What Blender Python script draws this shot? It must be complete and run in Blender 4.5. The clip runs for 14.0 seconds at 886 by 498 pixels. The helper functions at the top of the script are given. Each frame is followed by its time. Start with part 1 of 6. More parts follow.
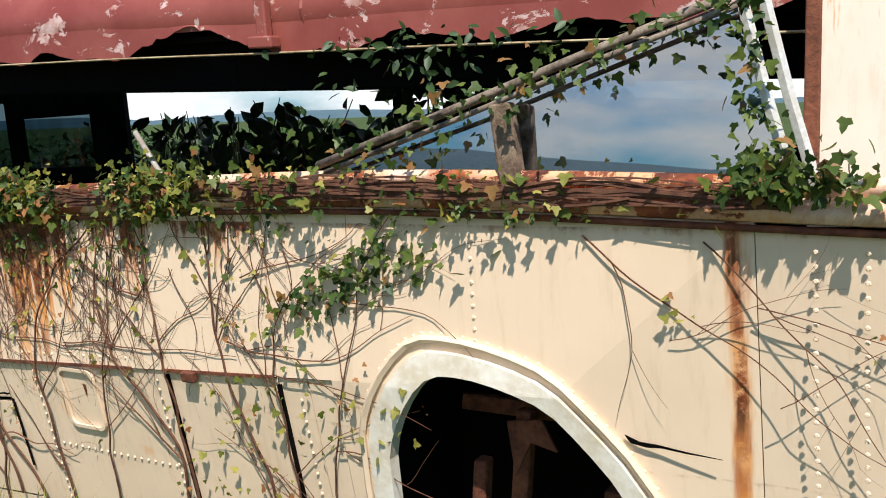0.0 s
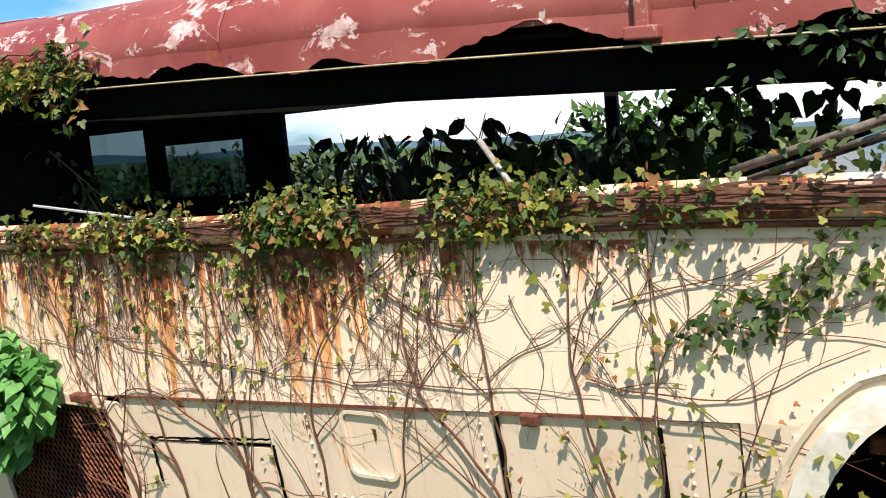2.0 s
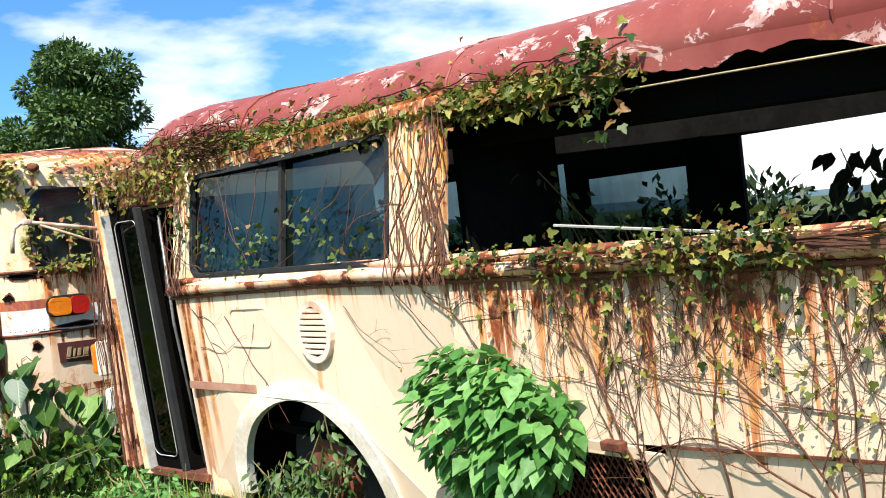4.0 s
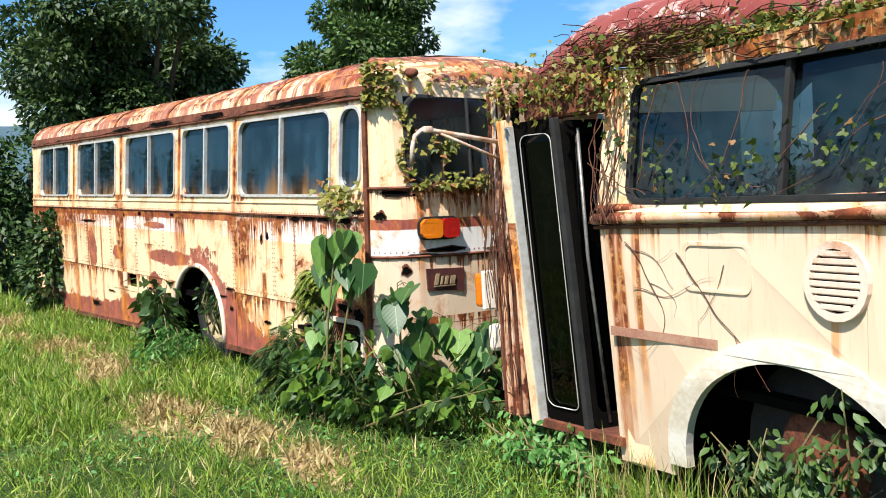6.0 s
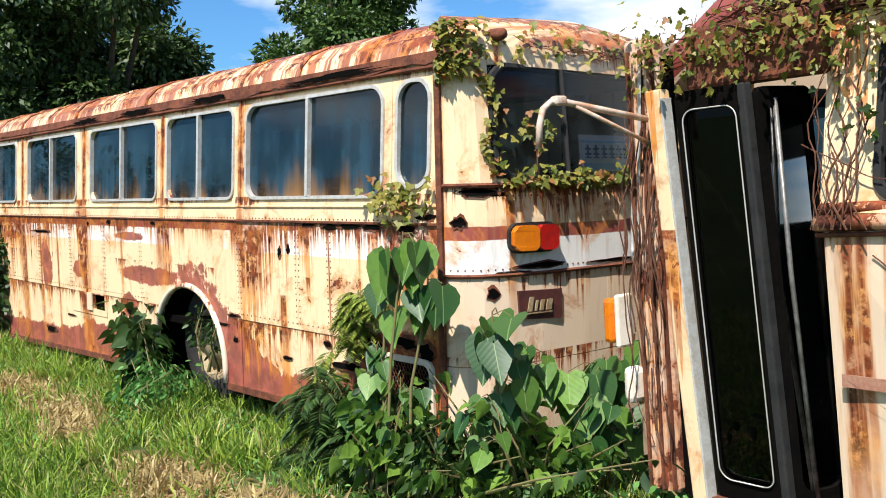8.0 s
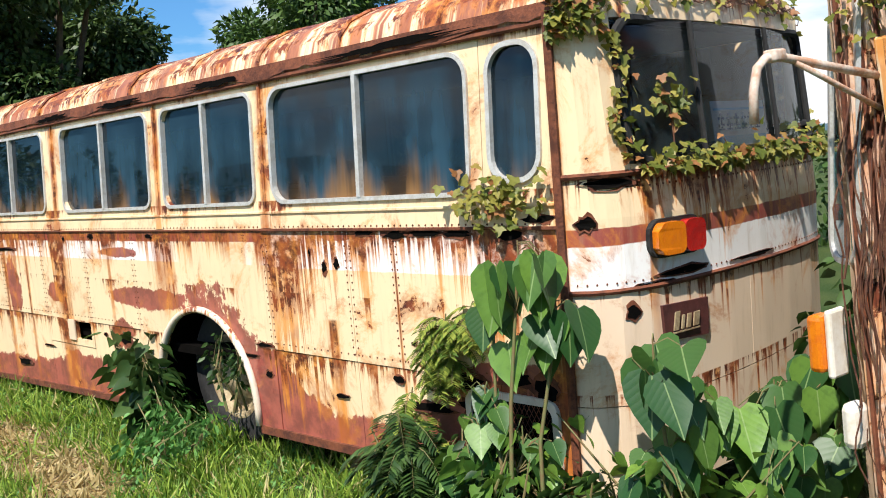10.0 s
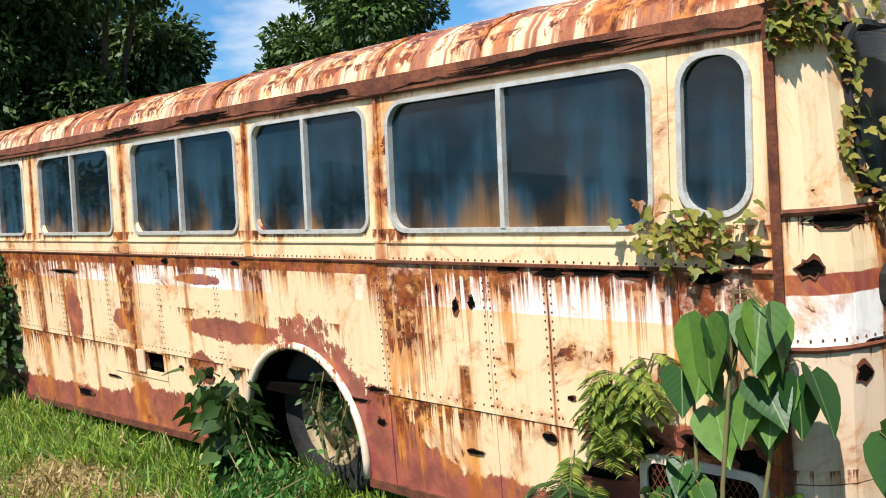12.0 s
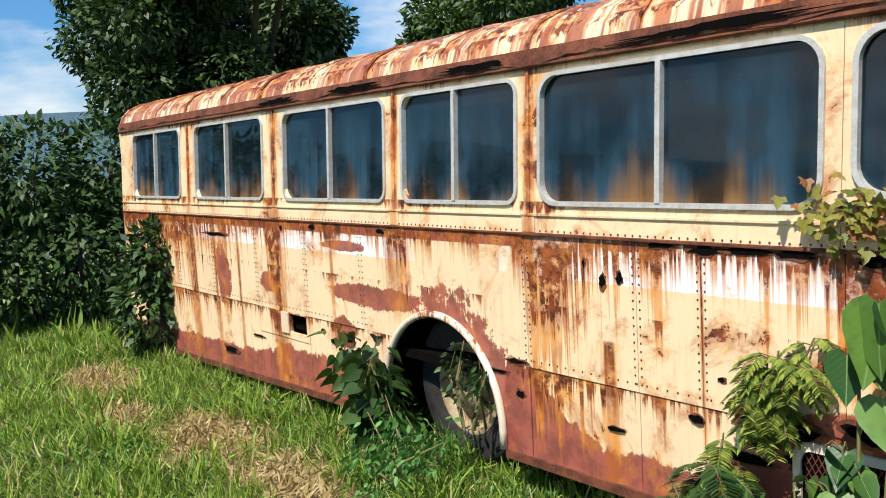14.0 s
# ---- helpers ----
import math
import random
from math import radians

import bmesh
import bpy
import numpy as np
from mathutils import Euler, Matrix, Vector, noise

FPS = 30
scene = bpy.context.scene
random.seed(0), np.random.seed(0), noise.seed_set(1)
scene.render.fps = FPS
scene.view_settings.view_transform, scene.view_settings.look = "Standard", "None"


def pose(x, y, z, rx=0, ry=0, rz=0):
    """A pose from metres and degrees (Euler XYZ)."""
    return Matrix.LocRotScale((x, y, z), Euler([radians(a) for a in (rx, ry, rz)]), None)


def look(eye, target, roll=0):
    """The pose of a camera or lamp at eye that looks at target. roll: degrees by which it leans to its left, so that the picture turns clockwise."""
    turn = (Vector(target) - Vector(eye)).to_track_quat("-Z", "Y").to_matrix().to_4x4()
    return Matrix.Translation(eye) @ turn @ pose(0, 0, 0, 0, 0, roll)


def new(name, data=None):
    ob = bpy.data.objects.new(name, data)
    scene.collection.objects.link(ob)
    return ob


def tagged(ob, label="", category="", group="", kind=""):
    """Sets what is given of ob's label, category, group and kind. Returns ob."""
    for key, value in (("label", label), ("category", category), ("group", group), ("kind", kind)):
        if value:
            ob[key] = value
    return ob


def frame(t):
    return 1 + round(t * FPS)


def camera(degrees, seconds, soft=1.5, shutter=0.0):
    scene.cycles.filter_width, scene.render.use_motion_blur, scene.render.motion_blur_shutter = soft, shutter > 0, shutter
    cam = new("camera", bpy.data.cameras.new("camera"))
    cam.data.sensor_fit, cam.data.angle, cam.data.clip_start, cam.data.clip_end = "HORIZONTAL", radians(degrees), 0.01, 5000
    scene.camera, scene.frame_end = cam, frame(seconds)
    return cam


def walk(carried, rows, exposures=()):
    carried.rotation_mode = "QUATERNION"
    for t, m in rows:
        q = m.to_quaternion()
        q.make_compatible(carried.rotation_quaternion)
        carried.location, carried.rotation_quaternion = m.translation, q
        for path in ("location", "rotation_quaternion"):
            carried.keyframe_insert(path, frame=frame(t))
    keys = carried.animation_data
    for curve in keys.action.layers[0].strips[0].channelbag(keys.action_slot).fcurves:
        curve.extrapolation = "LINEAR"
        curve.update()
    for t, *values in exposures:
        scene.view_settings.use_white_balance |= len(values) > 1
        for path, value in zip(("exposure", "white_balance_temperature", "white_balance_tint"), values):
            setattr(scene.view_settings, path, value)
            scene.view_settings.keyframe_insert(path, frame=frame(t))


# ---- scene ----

cam = camera(52.0, 14.0, soft=1.0)
# The leaning bus stands a little askew; its own axes carry the path, and LEVEL sets them upright over the ground.
LEVEL = Matrix(((0.9998, -0.0003, -0.022, 0.0), (-0.0003, 0.9996, -0.03, 0.0), (0.022, 0.03, 0.9993, 0.28), (0, 0, 0, 1)))
PATH = [
    (0, (0.081, -2.226, 1.807), (-0.953, -0.546, 1.477), -4.0),
    (0.5, (-0.231, -2.324, 1.811), (-1.283, -0.649, 1.513), -3.6),
    (1, (-0.535, -2.403, 1.818), (-1.585, -0.723, 1.54), -3.7),
    (1.5, (-0.792, -2.38, 1.787), (-1.887, -0.725, 1.535), -3.2),
    (2, (-1.099, -2.469, 1.802), (-2.166, -0.798, 1.541), -5.1),
    (2.5, (-1.347, -2.478, 1.771), (-2.484, -0.848, 1.545), -4.6),
    (3, (-1.679, -2.555, 1.805), (-2.942, -1.019, 1.599), -4.4),
    (3.5, (-2.045, -2.643, 1.758), (-3.439, -1.219, 1.597), -6.2),
    (4, (-2.37, -2.7, 1.701), (-3.895, -1.407, 1.634), -6.6),
    (4.2, (-2.498, -2.778, 1.724), (-4.069, -1.542, 1.65), -6.0),
    (6.3, (-4.268, -3.247, 1.667), (-6.067, -2.387, 1.521), -3.9),
    (6.5, (-4.447, -3.224, 1.704), (-6.255, -2.382, 1.56), -4.4),
    (7, (-4.843, -3.24, 1.605), (-6.693, -2.484, 1.525), -3.6),
    (7.2, (-5.042, -3.321, 1.556), (-6.868, -2.508, 1.472), -3.2),
    (9.3, (-6.727, -3.235, 1.803), (-8.393, -2.14, 1.651), -4.6),
    (9.5, (-6.831, -3.239, 1.786), (-8.514, -2.168, 1.643), -4.4),
    (10, (-7.18, -3.325, 1.807), (-8.844, -2.232, 1.612), -6.9),
    (10.5, (-7.466, -3.393, 1.786), (-9.072, -2.22, 1.566), -4.7),
    (11, (-7.732, -3.39, 1.851), (-9.274, -2.14, 1.6), -4.1),
    (11.5, (-7.938, -3.408, 1.951), (-9.481, -2.159, 1.703), -7.4),
    (12, (-8.042, -3.518, 1.975), (-9.722, -2.448, 1.796), -6.8),
    (12.5, (-8.089, -3.579, 1.985), (-9.885, -2.711, 1.842), -6.9),
    (13, (-8.054, -3.648, 1.969), (-9.896, -2.879, 1.848), -5.5),
    (13.5, (-8.084, -3.629, 1.97), (-9.92, -2.851, 1.805), -5.7),
    (14, (-8.091, -3.627, 1.945), (-9.902, -2.8, 1.751), -5.2),
]
walk(cam, [(t, LEVEL @ look(eye, target, roll)) for t, eye, target, roll in PATH],
     exposures=[(0.0, 0.58), (1.0, 0.54), (2.0, 0.88), (4.0, 1.0), (6.5, 0.80), (9.5, 0.66), (14.0, 0.46)])

# ---- light ----
SUN_FROM = Vector((0.34, -0.52, 0.92)).normalized()
world = bpy.data.worlds.new("world")
scene.world = world
world.use_nodes = True
wn, wl = world.node_tree.nodes, world.node_tree.links
wbg = wn["Background"]
wsky = wn.new("ShaderNodeTexSky")
wsky.sky_type, wsky.sun_disc = "NISHITA", False
wsky.sun_elevation = math.asin(SUN_FROM.z)
wsky.sun_rotation = math.atan2(SUN_FROM.x, SUN_FROM.y)
wco = wn.new("ShaderNodeTexCoord")
wmap = wn.new("ShaderNodeMapping")
wmap.inputs["Scale"].default_value = (1.6, 1.6, 5.0)
wno = wn.new("ShaderNodeTexNoise")
wno.inputs["Scale"].default_value, wno.inputs["Detail"].default_value, wno.inputs["Roughness"].default_value = 1.7, 6, 0.55
wra = wn.new("ShaderNodeValToRGB")
wra.color_ramp.elements[0].position, wra.color_ramp.elements[1].position = 0.47, 0.64
wmx = wn.new("ShaderNodeMixRGB")
wmx.inputs[2].default_value = (11.5, 11.9, 12.3, 1)
wl.new(wco.outputs["Generated"], wmap.inputs["Vector"])
wl.new(wmap.outputs[0], wno.inputs["Vector"])
wxyz = wn.new("ShaderNodeSeparateXYZ")
wl.new(wco.outputs["Generated"], wxyz.inputs[0])
wside, wbank, wthin = wn.new("ShaderNodeMath"), wn.new("ShaderNodeMath"), wn.new("ShaderNodeMath")  # clouds stand to the north and south, the west is clear
wside.operation, wbank.operation, wthin.operation = "MULTIPLY", "MULTIPLY_ADD", "SUBTRACT"
wbank.inputs[1].default_value, wthin.inputs[1].default_value = 0.31, 0.115
wl.new(wxyz.outputs[1], wside.inputs[0])
wl.new(wxyz.outputs[1], wside.inputs[1])
wnorth = wn.new("ShaderNodeMath")
wnorth.operation = "MULTIPLY_ADD"
wnorth.inputs[1].default_value = 0.3
wl.new(wxyz.outputs[1], wnorth.inputs[0])
wl.new(wside.outputs[0], wnorth.inputs[2])
wl.new(wnorth.outputs[0], wbank.inputs[0])
wl.new(wno.outputs["Fac"], wbank.inputs[2])
wl.new(wbank.outputs[0], wthin.inputs[0])
wl.new(wthin.outputs[0], wra.inputs["Fac"])
wl.new(wra.outputs["Color"], wmx.inputs[0])
wdeep = wn.new("ShaderNodeMixRGB")
wdeep.blend_type = "MULTIPLY"
wdeep.inputs[0].default_value = 1.0
wdeep.inputs[2].default_value = (0.60, 1.15, 1.68, 1)
wl.new(wsky.outputs[0], wdeep.inputs[1])
wl.new(wdeep.outputs[0], wmx.inputs[1])
wl.new(wmx.outputs[0], wbg.inputs["Color"])
wbg.inputs["Strength"].default_value = 0.062
sun = new("sun", bpy.data.lights.new("sun", "SUN"))
sun.data.energy, sun.data.angle, sun.data.color = 5.0, radians(0.53), (1.0, 0.95, 0.89)
sun.matrix_world = look(SUN_FROM * 40, (0, 0, 0))


# ---- material kit ----
class Kit:
    """A node material under construction."""

    def __init__(self, name):
        self.m = bpy.data.materials.new(name)
        self.m.use_nodes = True
        self.n, self.l = self.m.node_tree.nodes, self.m.node_tree.links
        self.b = self.n["Principled BSDF"]
        self.co = self.n.new("ShaderNodeTexCoord").outputs["Object"]

    def put(self, sock, val):
        if isinstance(val, bpy.types.NodeSocket):
            self.l.new(val, sock)
        elif isinstance(val, (tuple, list)) and len(val) == 3 and sock.type == "RGBA":
            sock.default_value = (*val, 1)
        else:
            sock.default_value = val

    def mapped(self, scale, loc=(0, 0, 0)):
        q = self.n.new("ShaderNodeMapping")
        q.inputs["Scale"].default_value, q.inputs["Location"].default_value = scale, loc
        self.l.new(self.co, q.inputs["Vector"])
        return q.outputs[0]

    def noise(self, scale=5, detail=4, rough=0.55, vec=None, dist=0.0):
        q = self.n.new("ShaderNodeTexNoise")
        q.inputs["Scale"].default_value, q.inputs["Detail"].default_value = scale, detail
        q.inputs["Roughness"].default_value, q.inputs["Distortion"].default_value = rough, dist
        self.l.new(vec or self.co, q.inputs["Vector"])
        return q.outputs["Fac"]

    def ramp(self, fac, a, b, lo=0.0, hi=1.0):
        q = self.n.new("ShaderNodeMapRange")
        q.interpolation_type = "SMOOTHSTEP"
        for k, v in (("Value", fac), ("From Min", a), ("From Max", b), ("To Min", lo), ("To Max", hi)):
            self.put(q.inputs[k], v)
        return q.outputs[0]

    def math(self, op, a, b=0.0):
        q = self.n.new("ShaderNodeMath")
        q.operation = op
        self.put(q.inputs[0], a), self.put(q.inputs[1], b)
        return q.outputs[0]

    def mix(self, fac, a, b):
        q = self.n.new("ShaderNodeMixRGB")
        for i, v in enumerate((fac, a, b)):
            self.put(q.inputs[i], v)
        return q.outputs[0]

    def profile(self, fac, pts, top=1.6):
        """A height that follows straight pieces along fac: (place, height) from low to high."""
        lo, hi = pts[0][0], pts[-1][0]
        q = self.n.new("ShaderNodeValToRGB")
        el = q.color_ramp.elements
        while len(el) < len(pts):
            el.new(0.5)
        for e, (a, v) in zip(el, pts):
            e.position = (a - lo) / (hi - lo)
        for e, (a, v) in zip(el, pts):
            e.color = (v / top, v / top, v / top, 1)
        w = self.n.new("ShaderNodeMapRange")
        for name, v in (("Value", fac), ("From Min", lo), ("From Max", hi)):
            self.put(w.inputs[name], v)
        self.l.new(w.outputs[0], q.inputs["Fac"])
        return self.math("MULTIPLY", q.outputs["Color"], top)

    def xyz(self):
        q = self.n.new("ShaderNodeSeparateXYZ")
        self.l.new(self.co, q.inputs[0])
        return q.outputs

    def bump(self, height, strength=0.3, distance=0.01):
        q = self.n.new("ShaderNodeBump")
        q.inputs["Strength"].default_value, q.inputs["Distance"].default_value = strength, distance
        self.l.new(height, q.inputs["Height"])
        self.l.new(q.outputs[0], self.b.inputs["Normal"])

    def done(self, color, rough=0.6, metal=0.0, spec=0.4):
        self.put(self.b.inputs["Base Color"], color), self.put(self.b.inputs["Roughness"], rough)
        self.put(self.b.inputs["Metallic"], metal)
        self.b.inputs["Specular IOR Level"].default_value = spec
        return self.m


def plain(name, a, b, scale=6, rough=0.6, metal=0.0, bump=0.2, spec=0.4, stretch=(1, 1, 1)):
    k = Kit(name)
    v = k.mapped(stretch)
    n1, n2 = k.noise(scale, 5, 0.6, v), k.noise(scale * 7, 3, 0.6, v)
    k.bump(n2, bump, 0.006)
    f = k.math("ADD", k.math("MULTIPLY", n1, 0.65), k.math("MULTIPLY", n2, 0.35))
    return k.done(k.mix(k.ramp(f, 0.35, 0.65), a, b), k.ramp(n1, 0.3, 0.7, rough - 0.1, min(1, rough + 0.1)), metal, spec)


def rust_colour(k):
    r = k.mix(k.ramp(k.noise(9, 5, 0.65), 0.35, 0.65), (0.26, 0.058, 0.018), (0.065, 0.017, 0.010))
    return k.mix(k.ramp(k.noise(40, 3), 0.5, 0.75), r, (0.30, 0.09, 0.03))


def bus_side_paint(name, bands, amount=0.5, drip_tops=(), red_z=None, grime=(0.40, 0.28, 0.15), columns=(), axis=0, stripes=0.0, worn=(), other_bands=None, red_edge=(), drip_share=(), soil=1.0):
    """Old painted sheet metal: colour bands by height, drips of rust under rails, patches of rust, faded dirt.
    bands: (z from, colour), lowest first. drip_tops: (z, reach, strength). columns: (x, half width, lowest z) of rust runs."""
    k = Kit(name)
    xyz = k.xyz()
    z = xyz[2]
    along = xyz[axis]
    wav = k.math("ADD", z, k.math("MULTIPLY", k.math("SUBTRACT", k.noise(14, 3), 0.5), 0.015))
    col = bands[0][1]
    for zz, c in bands[1:]:
        col = k.mix(k.ramp(wav, zz - 0.003, zz + 0.003), col, c)
    if other_bands:
        there = other_bands[1][0][1]
        for zz, c in other_bands[1][1:]:
            there = k.mix(k.ramp(wav, zz - 0.003, zz + 0.003), there, c)
        col = k.mix(k.ramp(along, other_bands[0] - .002, other_bands[0] + .002), there, col)
        gone = k.math("MULTIPLY", k.ramp(k.noise(1.1, 5, .6, k.mapped((1, 1, .3))), .46, .54), k.ramp(along, other_bands[0], other_bands[0] + .1))
        col = k.mix(k.math("MULTIPLY", gone, k.math("MULTIPLY", k.ramp(z, 1.2, 1.21), k.ramp(z, 1.41, 1.42, 1.0, 0.0))), col, bands[0][1])
    col = k.mix(k.ramp(k.noise(1.3, 5, 0.6), 0.4, 0.8, 0.0, 0.3 * soil), col, grime)
    col = k.mix(k.ramp(k.noise(22, 5, 0.7, k.mapped((1, 1, 0.12))), 0.50, 0.78, 0.0, 0.5 * soil), col, grime)
    if red_z:
        zz, reach = red_z
        edge = k.math("SUBTRACT", k.math("ADD", zz, k.math("MULTIPLY", k.math("SUBTRACT", k.noise(1.1, 6, 0.68, k.mapped((1, 1, .7))), 0.5), reach)), z)
        col = k.mix(k.ramp(edge, -0.008, 0.012), col, k.mix(k.ramp(k.noise(9, 5, 0.65), 0.4, 0.62), (0.33, 0.075, 0.05), (0.17, 0.042, 0.03)))
    if worn or red_edge:
        primer = k.mix(k.ramp(k.noise(7, 6, .7), .38, .62), (0.36, 0.085, 0.06), (0.20, 0.045, 0.035))
        rough_edge = k.math("ADD", k.math("MULTIPLY", k.math("SUBTRACT", k.noise(3.2, 8, .72), .5), .95), k.math("MULTIPLY", k.math("SUBTRACT", k.noise(1.0, 4, .7, k.mapped((26, 26, 1.2))), .5), .22))
    for wx, wz, rx, rz in worn:
        far = k.math("SQRT", k.math("ADD", k.math("POWER", k.math("DIVIDE", k.math("SUBTRACT", along, wx), rx), 2.0), k.math("POWER", k.math("DIVIDE", k.math("SUBTRACT", z, wz), rz), 2.0)))
        far = k.math("ADD", far, k.math("MULTIPLY", rough_edge, 2.1))
        col = k.mix(k.ramp(far, .85, .93, .94, 0.0), col, primer)
    if red_edge:
        over = k.math("SUBTRACT", k.math("ADD", k.profile(along, red_edge), k.math("MULTIPLY", rough_edge, .30)), z)
        col = k.mix(k.ramp(over, -.006, .01, 0.0, .96), col, primer)
    if stripes:
        st = k.math("ADD", k.math("MULTIPLY", k.noise(1.0, 4, 0.7, k.mapped((9, .25, .35))), .7), k.math("MULTIPLY", k.noise(1.0, 3, 0.6, k.mapped((2.2, .1, .1))), .4))
        col = k.mix(k.ramp(st, 0.60 - .08 * stripes, 0.66 - .06 * stripes, 0.0, 0.92), col, k.mix(k.ramp(k.noise(7, 5, .7, k.mapped((1, .3, .3))), .4, .6), (0.22, 0.050, 0.030), (0.40, 0.13, 0.055)))
    rust = rust_colour(k)
    fine = k.noise(1.0, 3, 0.7, k.mapped((30, 30, 0.25)))
    coarse = k.noise(1.0, 4, 0.65, k.mapped((4.3, 4.3, 0.10)))
    drop = k.math("ADD", k.math("MULTIPLY", fine, 0.55), k.math("MULTIPLY", coarse, 0.65))
    jag = k.math("MULTIPLY", k.math("SUBTRACT", k.noise(26, 3, 0.7), 0.5), 0.05)
    total, core = None, None
    for top, reach, strength in drip_tops:
        down = k.math("ADD", k.math("SUBTRACT", top, z), jag)
        below = k.ramp(k.math("SUBTRACT", top, z), -0.004, 0.002)
        length = k.ramp(drop, 0.73 - 0.20 * strength, 0.82 - 0.06 * strength, -0.03, reach)
        if drip_share:
            length = k.math("MULTIPLY", length, k.profile(along, drip_share))
        left = k.math("SUBTRACT", length, down)
        s = k.math("MULTIPLY", k.ramp(left, -0.02, 0.16), below)
        h = k.math("MULTIPLY", k.ramp(k.math("SUBTRACT", k.math("MULTIPLY", length, 0.45), down), -0.01, 0.03), below)
        total = s if total is None else k.math("MAXIMUM", total, s)
        core = h if core is None else k.math("MAXIMUM", core, h)
    for xc, half, low, *head in columns:
        dist = k.math("ADD", k.math("ABSOLUTE", k.math("SUBTRACT", along, xc)), k.math("MULTIPLY", k.math("SUBTRACT", fine, 0.5), half * 2.2))
        s = k.math("MULTIPLY", k.ramp(dist, half * .3, half * 1.3, 1.0, 0.0), k.ramp(z, low - .25, low + .25))
        if head:
            s = k.math("MULTIPLY", s, k.ramp(z, head[0] - .01, head[0] + .01, 1.0, 0.0))
        total = s if total is None else k.math("MAXIMUM", total, s)
        h = k.math("MULTIPLY", k.ramp(dist, half * .1, half * .8, 1.0, 0.0), k.ramp(k.math("ADD", z, jag), low + .3, low + .6))
        if head:
            h = k.math("MULTIPLY", h, s)
        core = h if core is None else k.math("MAXIMUM", core, h)
    stain = k.mix(k.ramp(k.noise(5, 4), 0.4, 0.6), (0.66, 0.25, 0.04), (0.40, 0.11, 0.022))
    if total is not None:
        col = k.mix(k.math("MULTIPLY", total, k.ramp(k.noise(16, 4, 0.6, k.mapped((1, 1, .2))), 0.3, 0.7, 0.55, 0.95)), col, stain)
        col = k.mix(k.math("MULTIPLY", core, k.ramp(k.noise(12, 5, 0.7), 0.37, 0.52)), col, rust)
    p = k.noise(2.6, 9, 0.74, None, 0.5)
    lo = 0.74 - 0.17 * amount
    col = k.mix(k.ramp(p, lo - 0.11, lo + 0.02, 0.0, 0.65), col, stain)
    patch = k.ramp(p, lo + 0.012, lo + 0.03)
    col = k.mix(patch, col, rust)
    k.bump(k.math("ADD", k.math("MULTIPLY", patch, -1.0), k.math("MULTIPLY", k.noise(3.5, 3), 0.8)), 0.45, 0.010)
    return k.done(col, k.ramp(patch, 0, 1, 0.42, 0.85), 0.0, 0.4)


CREAM, CREAM2, WHITE, RED = (0.82, 0.615, 0.375), (0.73, 0.555, 0.39), (0.86, 0.83, 0.78), (0.27, 0.05, 0.04)
side_cream = bus_side_paint("old_cream_paint", [(0, CREAM2)], 0.12, [(1.44, 0.68, 1.22), (.76, .3, .45)], soil=.6,
                            drip_share=((-8.2, .5), (-7.2, .45), (-5.7, .3), (-5.2, 1.3), (-3.2, 1.2), (-2.5, .45), (-1.8, .06), (0, .05)),
                            columns=((-8.06, .06, .0), (-7.88, .03, .4), (-.46, .030, .40), (-4.75, .16, 1.15), (-4.2, .13, 1.2), (-3.55, .12, 1.2), (-3.1, .08, 1.25), (-6.70, .022, .75, 1.0), (-8.0, .03, .3)))
side_rusty = bus_side_paint("rusty_banded_paint", [(0, CREAM), (1.275, WHITE), (1.415, RED), (1.487, CREAM)], 0.74,
                            [(1.60, 0.10, 1.1), (1.49, 0.70, 1.5), (0.76, 0.42, 1.25), (1.12, .4, .8)], soil=.75, other_bands=(2.22, [(0, CREAM), (1.265, WHITE), (1.487, CREAM)]),
                            red_edge=((0, .86), (.55, .84), (.85, .66), (1.1, .44), (1.7, .44), (1.95, .53), (2.13, .72), (2.4, .80), (2.5, .3), (3.6, .3), (3.9, .46), (5.1, .49), (5.7, .36), (6.6, .34), (8.9, .30)),
                            worn=((2.95, .55, .62, .56), (3.75, 1.0, .6, .09), (4.2, .72, .22, .12), (7.3, 1.28, .35, .05), (6.25, 1.0, .18, .30), (5.3, .98, .22, .10), (4.15, 1.33, .3, .04), (1.55, 1.45, .16, .025)),
                            drip_share=((0, .9), (.45, 1.0), (.9, .45), (1.3, .75), (1.75, 1.3), (2.2, 1.4), (2.4, .3), (3.2, .4), (3.45, 1.2), (3.75, .4), (4.9, .5), (5.15, 1.4), (5.5, .6), (6.7, .8), (6.95, 1.3), (8.9, .9)),
                            columns=((2.2, .025, .9), (3.45, .14, 1.0), (5.17, .15, .1), (6.93, .12, .2), (0.05, .12, .2), (1.08, .012, .5), (1.63, .06, .2, .98), (4.3, .03, .8), (7.9, .10, .5), (5.9, .03, .2), (6.4, .04, .2)))
front_rusty = bus_side_paint("rusty_front_paint", [(0, CREAM2), (1.2, WHITE), (1.40, RED), (1.475, CREAM)], 0.75,
                             [(1.70, 0.50, 1.25), (1.2, 0.4, 1.0), (2.5, 0.35, .8), (.75, .4, 1.1)], axis=1, soil=.7, columns=((-.012, .006, .3), (-.3, .03, 1.0)))
